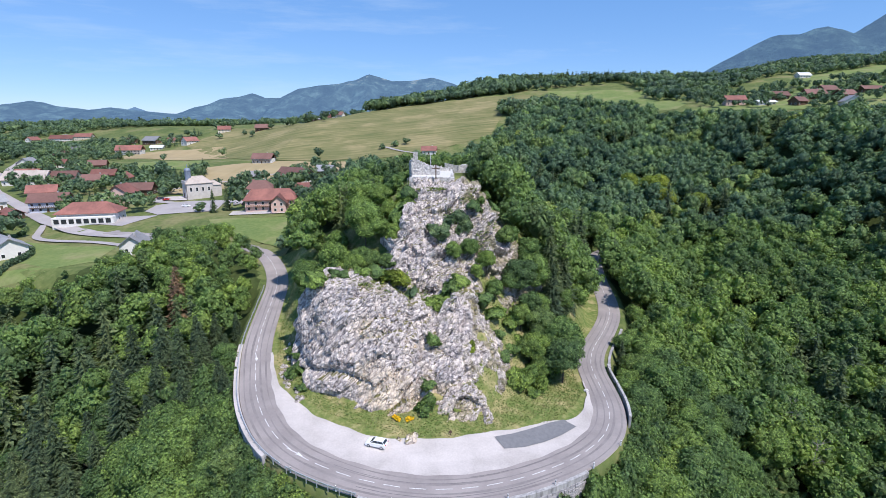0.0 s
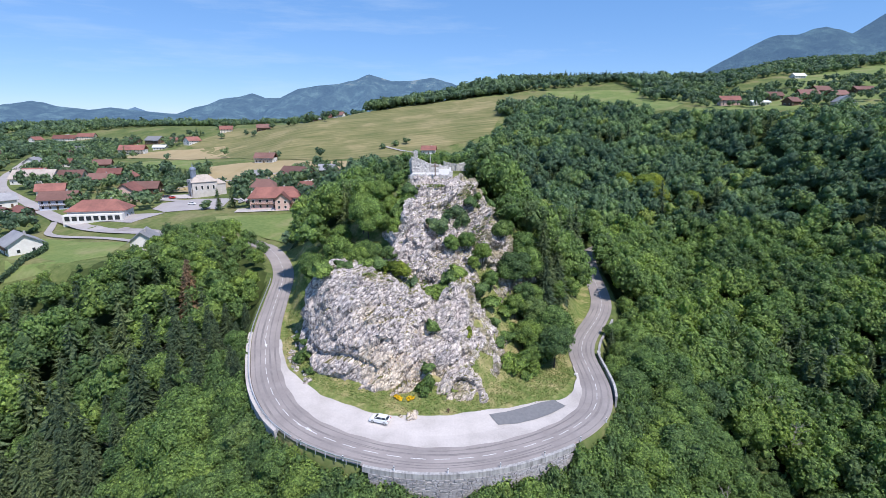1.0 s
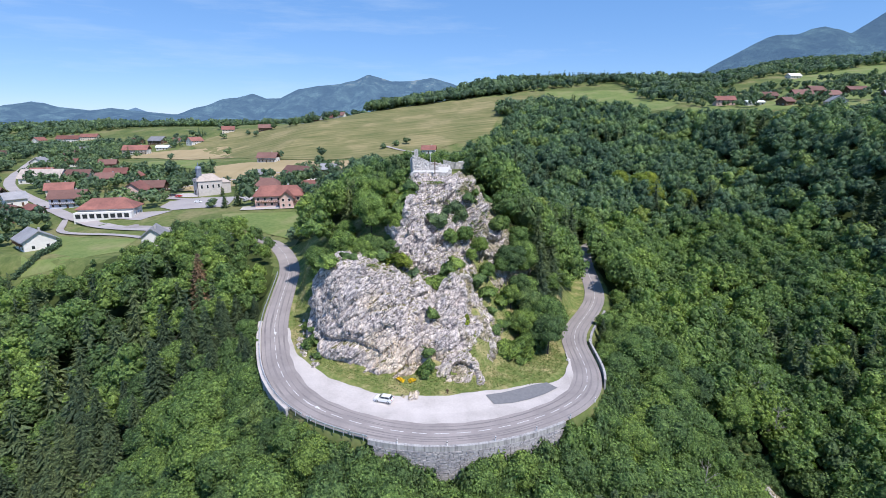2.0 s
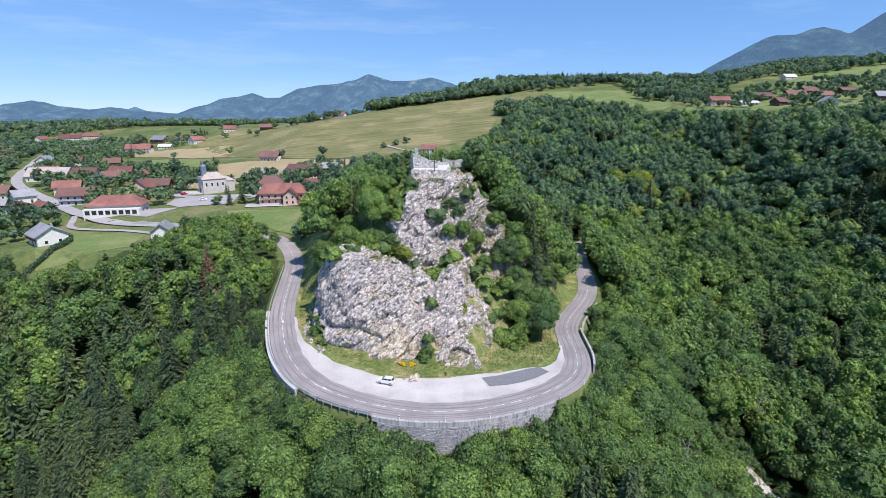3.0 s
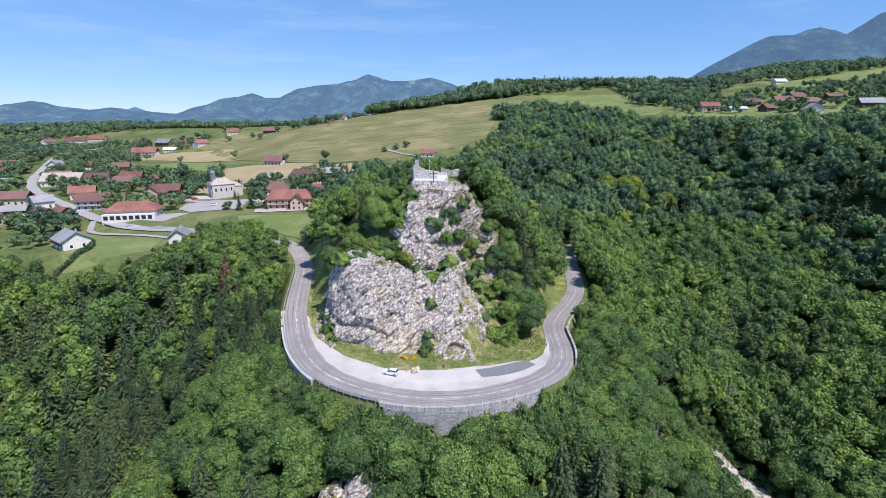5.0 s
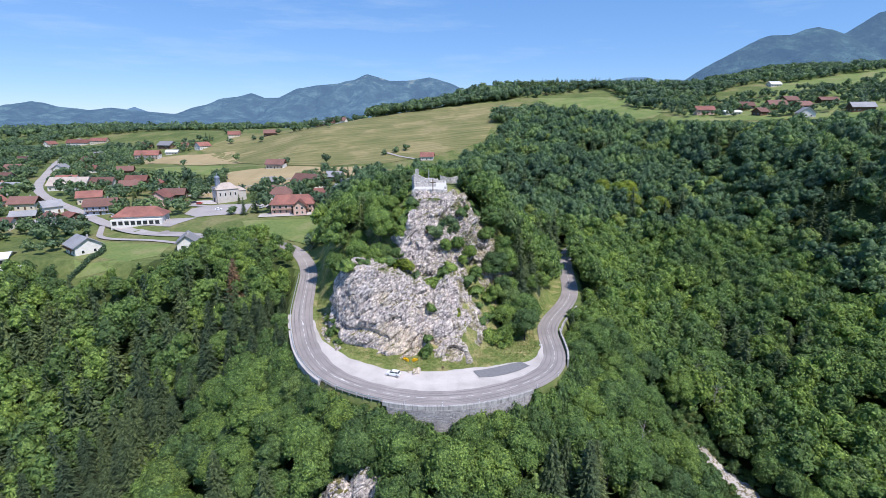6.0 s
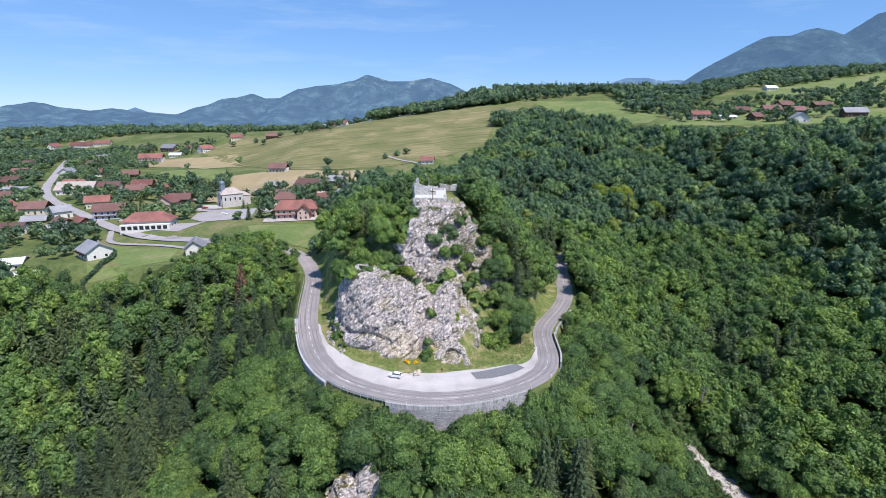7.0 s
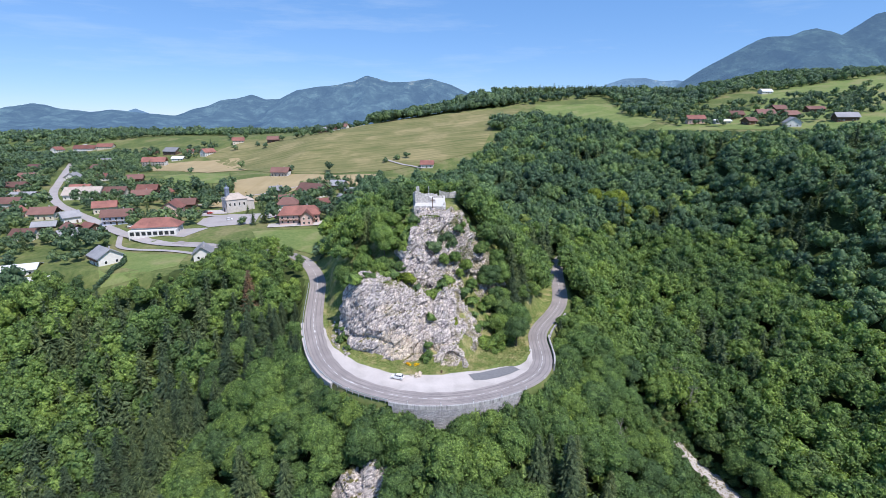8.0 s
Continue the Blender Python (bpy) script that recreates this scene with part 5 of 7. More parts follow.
house(-271, 274, 15, 10, 4.6, 3.6, 10, "render_cream", "roof_brown", "cream house with a brown roof and dark gable", timber=True)
house(-294, 277, 9, 9, 4.8, 3.0, 80, "render_cream", "roof_red", "narrow house with an orange tile roof")
house(-251, 232, 12, 9, 3.6, 3.0, 5, "render_white", "roof_brown", "bungalow with a brown roof")
house(-326, 310, 17, 11, 5.0, 3.6, 10, "render_white", "roof_brown", "white house with a dull brown roof behind trees")
house(-348, 352, 18, 10, 3.2, 2.0, 5, "timber", "roof_grey", "low dark timber barn with a grey roof", chimney=False)
house(-415, 442, 18, 11, 4.4, 3.4, 5, "render_cream", "roof_brown", "cream house with a brown tile roof")
house(-382, 386, 16, 11, 4.6, 3.6, 5, "render_pink", "roof_brown", "pink house with a brown tile roof")
house(-371, 442, 13, 11, 4.6, 4.0, 100, "render_white", "roof_grey", "white gabled house with a grey roof beside the road")
house(-346, 446, 12, 9, 4.0, 3.2, 10, "render_white", "roof_red", "small white house with a red roof")
house(-304, 435, 13, 10, 4.4, 3.4, 20, "timber", "roof_brown", "timber chalet with a brown roof near the field", balcony=True)
house(-392, 512, 14, 10, 4.6, 3.4, -20, "timber", "roof_brown", "dark timber house with a brown roof")
house(-456, 619, 20, 12, 5.0, 3.8, 15, "render_white", "roof_grey", "white house with a dark grey roof among trees", timber=True)
house(-374, 595, 27, 15, 6.0, 5.0, 12, "render_white", "roof_red", "large white house with a bright red tile roof", timber=True, balcony=True)
house(-366, 640, 15, 10, 3.5, 2.6, 5, "render_white", "roof_white", "pale low barn with a light roof", chimney=False)
house(-396, 684, 24, 14, 6.0, 5.0, -20, "timber", "roof_grey", "dark timber barn with a grey roof", chimney=False)
house(-328, 648, 17, 12, 5.5, 4.5, 60, "render_white", "roof_red", "white gabled house with a red roof on the hill")
house(-362, 668, 9, 8, 4.0, 3.0, 10, "render_cream", "roof_red", "small cream house with a red roof")
house(-437, 704, 14, 10, 4.4, 3.6, -10, "timber", "roof_brown", "small timber house with a brown roof")
house(-470, 520, 16, 11, 4.8, 3.8, -10, "render_cream", "roof_brown", "cream house with a brown roof among trees")
house(-600, 792, 33, 14, 6.0, 5.0, 8, "render_white", "roof_red", "long white building with a red roof beside the road")
house(-563, 788, 24, 13, 5.5, 4.5, 8, "render_cream", "roof_red", "farm building with a red roof", chimney=False)
house(-658, 804, 16, 12, 5.5, 4.6, 80, "render_white", "roof_red", "white gabled house with a red roof")
house(-252, 249, 12, 7, 2.8, 2.2, 20, "timber", "roof_grey", "weathered timber shed with a grey roof", chimney=False)
house(-105, 279, 13, 11, 6.8, 3.6, 8, "render_white", "roof_brown", "tall white house with a brown hipped roof", hip=3)
inn = house(-89, 250, 24, 12, 6.4, 4.2, 10, "render_pink", "roof_red", "long pink inn with a red tile roof and balconies", hip=2.5, balcony=True)
house(-83, 243.5, 8, 7, 5.6, 3.0, 100, "render_pink", "roof_red", "gabled pink wing of the inn with a red roof", balcony=True, chimney=False)
house(-104, 345, 24, 13, 5.6, 5.0, -28, "render_white", "roof_brown", "big farmhouse with white walls and a brown and grey roof", timber=True)
house(-140, 360, 9, 8, 4.6, 2.8, 30, "timber", "roof_grey", "small timber house with a grey roof")
house(-89, 372, 13, 10, 4.4, 3.6, -20, "timber", "roof_grey", "dark timber chalet with a grey roof")
house(-70, 350, 17, 7, 3.0, 2.0, 0, "timber", "roof_grey", "long grey shed at the field's edge", chimney=False)
house(-56, 345, 15, 10, 4.6, 3.6, -15, "timber", "roof_red", "timber chalet with a red tile roof")
house(-74, 305, 12, 9, 4.2, 3.0, 95, "render_white", "roof_grey", "white house with a steep grey roof")
house(-84, 300, 12, 8, 3.6, 2.4, 10, "render_cream", "roof_red", "low cream house with an orange tile roof")
house(-164, 452, 17, 12, 4.8, 4.0, 0, "render_white", "roof_brown", "chalet with white walls and a brown roof", timber=True, balcony=True)
house(-169, 181, 13, 11, 4.4, 3.4, -38, "render_white", "roof_grey", "white house with a slate grey roof behind a hedge", balcony=True)
house(-207, 172, 16, 11, 3.4, 1.6, 25, "render_white", "roof_white", "modern white house with a flat pale roof", chimney=False)
house(-190, 166, 13, 9, 3.2, 1.4, 25, "render_white", "roof_white", "white garage wing with a pale sheet roof", chimney=False)
house(-121, 184, 11, 8, 3.8, 3.2, -70, "render_white", "roof_grey", "small white house with a grey roof among trees")
house(-304, 700, 16, 11, 5.5, 4.2, 20, "render_cream", "roof_red", "cream house with a red roof above the meadow")
house(-243, 678, 17, 12, 5.0, 4.2, 10, "timber", "roof_brown", "timber chalet at the meadow's edge", balcony=True)
house(-13, 455, 12.5, 8.5, 4.0, 3.2, -5, "render_white", "roof_red", "white farmhouse with a red roof below the meadow")
house(263, 462, 16, 11, 5.4, 3.4, -10, "render_pink", "roof_red", "pink house with a red roof on the hillside")
house(311, 474, 13, 10, 4.4, 3.4, 0, "timber", "roof_brown", "dark timber chalet in the hamlet")
house(331, 458, 16, 12, 5.0, 4.0, -5, "timber", "roof_brown", "brown timber chalet with white balcony", balcony=True)
house(302, 434, 11, 9, 4.0, 3.2, 20, "timber", "roof_brown", "small dark timber chalet with a brown roof")
house(326, 408, 15, 12, 4.6, 4.2, 70, "render_white", "roof_grey", "white gabled house with a grey roof")
house(360, 482, 15, 11, 4.6, 3.8, 10, "timber", "roof_brown", "dark timber house in the hamlet")
house(384, 462, 17, 9, 3.4, 2.6, 0, "timber", "roof_brown", "long dark barn with a brown roof", chimney=False)
house(345, 440, 14, 11, 4.6, 3.6, 10, "timber", "roof_brown", "timber chalet with a brown roof")
house(370, 402, 17, 12, 4.6, 3.8, -15, "timber", "roof_grey", "wide chalet with a grey roof")
house(285, 452, 15, 8, 3.0, 1.5, 0, "render_white", "roof_white", "low white building with a pale roof", chimney=False)
house(432, 622, 14, 9, 3.2, 3.0, 5, "render_white", "roof_white", "white building high on the meadow", chimney=False)
house(-62, 318, 11, 9, 4.0, 3.2, 20, "render_white", "roof_brown", "small white house with a brown roof")
house(-118, 318, 10, 8, 3.6, 2.8, 15, "timber", "roof_brown", "small timber house behind the tall white one")
house(-166, 728, 16, 11, 5.0, 4.0, 10, "render_cream", "roof_red", "house with a red roof on the field's crest")
house(-150, 726, 15, 11, 5.0, 4.0, -15, "render_white", "roof_brown", "house with a brown roof on the field's crest")
house(-184, 746, 18, 11, 5.0, 4.0, 10, "timber", "roof_grey", "timber house on the field's crest")


# ---------------------------------------------------------------- church
def church(x, y, turn):
    z = float(gz(x, y)) + 0.1
    TAKEN.append((x, y, 15))
    ob = thing("church", "white village church with a pale roof and a small blue dome", "church", (x, y, z), turn)
    part("nave", prism(14.5, 10.5, 9.0, 3.6, 3.8), M["church_wall"], ob)
    part("roof", roof_mesh(14.5, 10.5, 9.0, 3.6, 0.5, 0.25, 3.8), M["roof_pale"], ob)
    part("apse", prism(7, 8, 7.2, 2.4, 3.2), M["church_wall"], ob).location = (9, 0, 0)
    part("apse_roof", roof_mesh(7, 8, 7.2, 2.4, 0.4, 0.22, 3.2), M["roof_pale"], ob).location = (9, 0, 0)
    part("front_gable", boxed((-7.6, -3.8, -1), (-7.1, 3.8, 10.4), 0.1), M["church_wall"], ob)
    bm = bmesh.new()
    bmesh.ops.create_cone(bm, cap_ends=True, segments=8, radius1=1.75, radius2=1.65, depth=5.0, matrix=Matrix.Translation((-4.6, 0, 13.6)))
    part("belfry", bm, M["dome"], ob, "blue-grey octagonal belfry")
    bm = bmesh.new()
    bmesh.ops.create_uvsphere(bm, u_segments=12, v_segments=8, radius=1.9, matrix=Matrix.Translation((-4.6, 0, 16.3)) @ Matrix.Diagonal((1, 1, 0.85, 1)))
    rod(bm, (-4.6, 0, 18.2), (-4.6, 0, 20.2), 0.35, 0.05, 8)
    part("cupola", bm, M["dome"], ob, "blue-grey rounded cupola with a spike")
    for k in range(4):
        for sy, tr in ((-1, 0), (1, 180)):
            w = add_window(ob, -5 + 3.3 * k, sy * 5.25, 5.4, tr)
            w.scale = (1.0, 1.0, 1.7)
    add_window(ob, -7.65, 0, 8.2, -90).scale = (0.9, 1, 0.8)
    dr = new("door", DOOR_LEAF)
    dr.parent, dr.location, dr.rotation_euler, dr.scale = ob, (-7.65, 0, 0.1), (0, 0, radians(-90)), (1.6, 1, 1.4)


church(-148, 293, 40)


# ---------------------------------------------------------------- village roads and squares
def lane(name, points, width, material, label, lift=0.22):
    p = smooth_line(np.array([(a, b, 0.0) for a, b in points]), 3.0)
    p[:, 2] = gz(p[:, 0], p[:, 1])
    p[:, 2] = np.convolve(np.pad(p[:, 2], 2, mode="edge"), np.ones(5) / 5, "valid")
    q = [offset_line(p, o) for o in np.linspace(-width / 2, width / 2, 5)]
    for r in q:
        r[:, 2] = np.maximum(r[:, 2], gz(r[:, 0], r[:, 1])) + lift
    v = np.stack(q, axis=1).reshape(-1, 3)
    ob = part(name, mesh_from(name, v, grid_faces(5, len(p))[:, ::-1]), material)
    for a, b in p[::3, :2]:
        TAKEN.append((a, b, width / 2 + 4.5))
    return tagged(ob, label, "road", kind="structure")


lane("village_road", [(-112, 201), (-150, 208), (-163, 213), (-177, 222), (-190, 230), (-209, 246), (-232, 266), (-253, 284), (-274, 300), (-304, 327), (-337, 367), (-364, 407), (-406, 476), (-460, 556), (-517, 640), (-596, 764), (-640, 850)], 6.8, M["path"], "grey village main road with worn asphalt")
lane("house_drive", [(-191, 228), (-186, 218), (-181, 209), (-173, 203), (-161, 199.5), (-146, 197), (-128, 190)], 3.0, M["path"], "pale lane between the lawns", 0.4)
lane("church_lane", [(-196, 300), (-180, 285), (-150, 272), (-120, 276), (-104, 262)], 5.0, M["path"], "pale lane in front of the church")
lane("farm_track", [(-62, 498), (-45, 478), (-30, 462), (-18, 449)], 3.4, M["path"], "white gravel track to the farmhouse", 0.6)
lane("field_track", [(-186, 312), (-172, 340), (-150, 362), (-128, 390)], 3.0, M["path"], "pale farm track beside the mown field", 0.5)
sheet("car_park", [(-160, 268), (-157, 252), (-144, 241), (-118, 248), (-124, 277), (-146, 280)], 6, 0.3, M["path"], "grey asphalt car park beside the church", "car park")
TAKEN.append((-140, 261, 19))
sheet("hall_yard", [(-186, 240), (-190, 226), (-150, 222), (-143, 240)], 6, 0.26, M["path"], "pale paved yard round the village hall", "yard")
sheet("inn_terrace", [(-108, 246), (-106, 236), (-68, 240), (-70, 250)], 6, 0.45, M["gravel"], "white terrace in front of the inn", "terrace")
sheet("church_square", [(-172, 279), (-176, 290), (-154, 296), (-150, 282)], 6, 0.34, M["gravel"], "white square in front of the church", "square")

# trees and hedges of the village
taken = np.array(TAKEN)
FIELDS = [[(-330, 640), (-262, 560), (-175, 470), (-70, 455), (-10, 462), (48, 500), (70, 590), (120, 672), (60, 690), (-60, 692), (-175, 712), (-300, 705)],
          [(-353, 527), (-300, 520), (-262, 500), (-228, 530), (-270, 612), (-372, 622)], [(-262, 495), (-296, 470), (-268, 425), (-212, 412), (-222, 470)],
          [(-206, 425), (-172, 355), (-186, 312), (-150, 300), (-128, 372), (-120, 415), (-70, 378), (-60, 440), (-160, 462)],
          [(-112, 228), (-62, 234), (-58, 190), (-64, 184), (-80, 196), (-100, 205)], [(-182, 203), (-150, 191), (-132, 190), (-128, 170), (-142, 160), (-158, 158), (-166, 170)]]


def garden(x, y):
    ok = (y > 176) & (x > -700) & (x < -52) & (y < 700) & (x > -0.95 * y - 120)
    ok &= ~((y < 245) & (x > -185) & (x < -60))
    ok &= ~wooded(x, y)
    for f in FIELDS:
        ok &= ~inside_shape(x, y, f)
    for a, b, r in taken:
        ok &= (x - a) ** 2 + (y - b) ** 2 > (r + 1.0) ** 2
    ok &= np.sin(x * 0.071 + 1.0) * np.sin(y * 0.063 + x * 0.02) > -0.6
    ok &= ~((y > 405) & (x > -330))
    road_y = np.interp(-x, [150, 177, 209, 253, 304, 337, 364], [208, 222, 246, 284, 327, 367, 407])
    ok &= ~((y < road_y) & (y > road_y - 20 - 0.04 * (-x - 150)) & (x > -364) & (np.sin(x * 1.7) * np.sin(y * 1.3) < 0.5))
    ok &= ~((y > 500) & (x > -420) & (np.sin(x * 0.05) * np.sin(y * 0.04) < 0.3))
    return ok


SHRUB = [broad_crown(400 + k, 6.5 + k, 3.2, 3, 64, 0.58, False) for k in range(4)]
vt = scatter(42000, -700, -52, 176, 700, 6.0, garden, 41)
forest("village_spruces", vt[::9], FAR_NEEDLE, M["needle"], "dark conifers in the village gardens", 47, 0.35, 0.7, "trees", 0.3)
vt = vt[np.arange(len(vt)) % 9 > 0]
forest("village_trees", vt[::2], SHRUB, M["leaf_dark"], "garden trees and shrubs between the village houses", 42, 0.5, 1.4, "trees", 1.0)
forest("village_dark_trees", vt[1::2], SHRUB, M["leaf_dark"], "darker garden trees among the houses", 43, 0.8, 1.9, "trees", 1.0)


def hamlet(x, y):
    ok = (y > 395 + 0 * x) & (x > 240) & (x < 520) & (y < 560) & (y > np.interp(x, [240, 300, 345, 400], [455, 420, 402, 395]))
    for a, b, r in taken:
        ok &= (x - a) ** 2 + (y - b) ** 2 > (r + 0.5) ** 2
    return ok & (np.sin(x * 0.09) * np.sin(y * 0.08 + 1) > -0.12)


forest("hamlet_trees", scatter(2500, 240, 520, 395, 560, 6.5, hamlet, 44), SHRUB, M["leaf_dark"], "trees round the hillside hamlet", 45, 0.8, 1.6, "trees", 1.2)
forest("field_trees", np.array([(-270, 478), (-236, 532), (-243, 640), (-228, 668), (-262, 662), (-292, 655), (-160, 470), (-118, 470), (-60, 487), (-48, 492), (-37, 496), (-150, 640), (-300, 720), (-330, 735)], float), SHRUB, M["leaf_dark"], "single trees along the fields", 46, 1.0, 1.7, "trees", 1.2)


def hedge(name, points, w, h, label):
    p = smooth_line(np.array([(a, b, 0.0) for a, b in points]), 1.2)
    rg = np.random.default_rng(9)
    z = gz(p[:, 0], p[:, 1])
    c = np.repeat(np.column_stack([p[:, :2], z]), 130, axis=0)
    c = c + np.column_stack([rg.uniform(-w / 2, w / 2, len(c)), rg.uniform(-w / 2, w / 2, len(c)), rg.uniform(0.0, h, len(c))])
    nn = rg.normal(size=(len(c), 3)) + np.array([0, -0.3, 0.6])
    ob = part(name, mesh_from(name, *cards(c, nn, 0.32, rg)), M["leaf_dark"])
    return tagged(ob, label, "hedge", kind="stuff")


hedge("garden_hedge", [(-160, 158), (-155, 166), (-157, 176), (-163, 186), (-172, 193), (-180, 190)], 1.8, 2.2, "clipped green hedge round the white house")
hedge("road_hedge", [(-204, 230), (-196, 224), (-192, 214)], 1.6, 1.8, "clipped green hedge beside the road")


# ---------------------------------------------------------------- castle ruin
M["ruin"] = surface("white_rubble", [(0.36, (0.20, 0.19, 0.185)), (0.5, (0.46, 0.44, 0.42)), (0.66, (0.64, 0.61, 0.59))], 2.2, [(0.3, (0.30, 0.285, 0.27)), (0.7, (0.62, 0.60, 0.58))], 0.6, 0.4, 0.9, bump=0.9, size=0.2)
M["lime"] = surface("fresh_lime_paving", [(0.3, (0.50, 0.48, 0.47)), (0.7, (0.66, 0.64, 0.62))], 1.5, rough=0.9)


def rubble(w, h_left, h_right, thick, seed, cell=0.45):
    """A ruined wall along x with a ragged top."""
    bm = bmesh.new()
    rg = np.random.default_rng(seed)
    n, k = max(3, int(w / cell)), max(3, int(max(h_left, h_right) / cell))
    rows = []
    for side in (-1, 1):
        g = []
        for i in range(n + 1):
            u = i / n
            top = (h_left + (h_right - h_left) * u) * (1 + 0.0 * u) + rg.uniform(-0.35, 0.25)
            col = []
            for j in range(k + 1):
                col.append(bm.verts.new((-w / 2 + w * u + rg.normal() * 0.05, side * thick / 2 * (1 - 0.15 * j / k) + rg.normal() * 0.09, -2.0 + (top + 2.0) * j / k)))
            g.append(col)
        for i in range(n):
            for j in range(k):
                q = [g[i][j], g[i + 1][j], g[i + 1][j + 1], g[i][j + 1]]
                bm.faces.new(q if side < 0 else q[::-1])
        rows.append(g)
    a, b = rows
    for i in range(n):
        bm.faces.new([a[i][k], a[i + 1][k], b[i + 1][k], b[i][k]])
    for i in (0, n):
        for j in range(k):
            bm.faces.new([a[i][j], a[i][j + 1], b[i][j + 1], b[i][j]])
    bmesh.ops.recalc_face_normals(bm, faces=bm.faces[:])
    return bm


RZ = 41.5
ruin = thing("castle_ruin", "pale rubble walls of a ruined castle tower", "ruin", (-3.5, 150, RZ))
part("terrace", boxed((-6.6, -6.0, -5.0), (6.6, 27.0, -0.1), 0.15), M["lime"], ruin, "white paved terrace")
part("terrace_wall", rubble(13.4, 0.5, 0.4, 0.5, 3), M["ruin"], ruin, "low pale parapet").location = (0.0, -6.2, 0.0)
for nm, w, hl, hr, th, x, y, tr, sd in (("tower_wall", 3.4, 5.4, 4.2, 1.1, -5.2, 7.0, 4, 1), ("tower_wall", 3.0, 4.2, 2.7, 1.1, -2.1, 7.2, -3, 2), ("tower_wall", 3.0, 2.6, 0.9, 1.0, 0.8, 7.0, -4, 6), ("tower_side", 7.0, 4.4, 3.0, 1.0, -6.7, 11.0, 82, 3),
                                    ("low_wall", 5.0, 1.2, 0.8, 0.8, 3.4, 20.2, 4, 4), ("low_wall", 5.0, 1.5, 0.6, 1.0, 6.4, 33.0, -4, 5), ("low_wall", 4.0, 0.5, 1.2, 1.0, 10.6, 32.6, 6, 10), ("back_wall", 9.0, 1.4, 1.0, 0.8, -1.6, 26.0, 2, 7), ("low_wall", 4.5, 0.9, 0.6, 0.8, 6.2, 1.0, 84, 8)):
    ob = part(nm, rubble(w, hl, hr, th, sd), M["ruin"], ruin)
    ob.location, ob.rotation_euler = (x, y, 0.0), (0, 0, radians(tr))
part("pinnacle", rubble(1.3, 6.9, 7.1, 1.1, 9, 0.4), M["ruin"], ruin).location = (-5.5, 7.2, 0.0)
cross = thing("wooden_cross", "dark wooden cross standing on the terrace edge", "cross", (-2.3, 142.6, 41.4))
bm = boxed((-0.16, -0.14, 0), (0.16, 0.14, 4.6), 0.03)
part("post", bm, M["timber"], cross)
part("crossbar", boxed((-1.15, -0.12, 3.2), (1.15, 0.12, 3.5), 0.03), M["timber"], cross)
pole = thing("flagpole", "slim white pole on the ruin's terrace", "pole", (-4.3, 162.0, 41.8))
bm = bmesh.new()
rod(bm, (0, 0, 0), (0, 0, 6.4), 0.11, 0.07, 8)
part("mast", bm, M["frame_white"], pole)
part("foot", boxed((-0.3, -0.3, -0.6), (0.3, 0.3, 0.15), 0.04), M["concrete"], pole)
rail = thing("terrace_railing", "thin grey railing along the cliff edge", "railing", (-10.5, 140.6, 41.0), 4)
for k in range(6):
    bm = bmesh.new()
    rod(bm, (k * 1.1, 0.12 * k * k * 0.12, -3.0), (k * 1.1, 0.12 * k * k * 0.12, 1.1), 0.045, seg=6)
    part("post", bm, M["steel"], rail)
for hh in (0.55, 1.08):
    bm = bmesh.new()
    for k in range(5):
        rod(bm, (k * 1.1, 0.0144 * k * k, hh), ((k + 1) * 1.1, 0.0144 * (k + 1) ** 2, hh), 0.035, seg=6)
    part("rail", bm, M["steel"], rail)


# ---------------------------------------------------------------- retaining wall, parapet, barriers
def run_at(x, y):
    return float(run[np.argmin(np.hypot(LINE[:, 0] - x, LINE[:, 1] - y))])


def along(s0, s1, step):
    return np.arange(s0, s1, step)


def strip_box(s0, s1, o0, o1, z0, z1, step=1.0):
    """A long block that follows the road between two runs, offsets and heights."""
    s = np.arange(s0, s1 + 0.01, step)
    v = []
    for a in s:
        for o, z in ((o0, z0), (o1, z0), (o1, z1), (o0, z1)):
            v.append(tuple(on_line(a, o, z)[0]))
    f = []
    for i in range(len(s) - 1):
        for j in range(4):
            f.append((i * 4 + j, i * 4 + (j + 1) % 4, (i + 1) * 4 + (j + 1) % 4, (i + 1) * 4 + j))
    f += [(0, 3, 2, 1), (len(v) - 4, len(v) - 3, len(v) - 2, len(v) - 1)]
    return mesh_from("block", v, f)


WS0, WS1 = run_at(-12, 66), run_at(22, 73)
wall_thing = thing("retaining_wall", "grey stone retaining wall with a stained concrete band below the road", "wall", kind="structure")
part("core", strip_box(WS0, WS1, -3.95, -3.4, -11.5, -0.9), M["stone"], wall_thing)
part("concrete_band", strip_box(WS0 - 1, WS1 + 1, -4.05, -3.4, -0.95, 0.12), M["concrete"], wall_thing, "stained pale concrete band")
rg = np.random.default_rng(17)
pieces = []
bv = np.array([(sx, sy, sz) for sz in (-1, 1) for sx, sy in ((-1, -1), (1, -1), (1, 1), (-1, 1))], float)
bf = np.array([(0, 1, 5, 4), (1, 2, 6, 5), (2, 3, 7, 6), (3, 0, 4, 7), (4, 5, 6, 7), (3, 2, 1, 0)])
zrow = -0.95
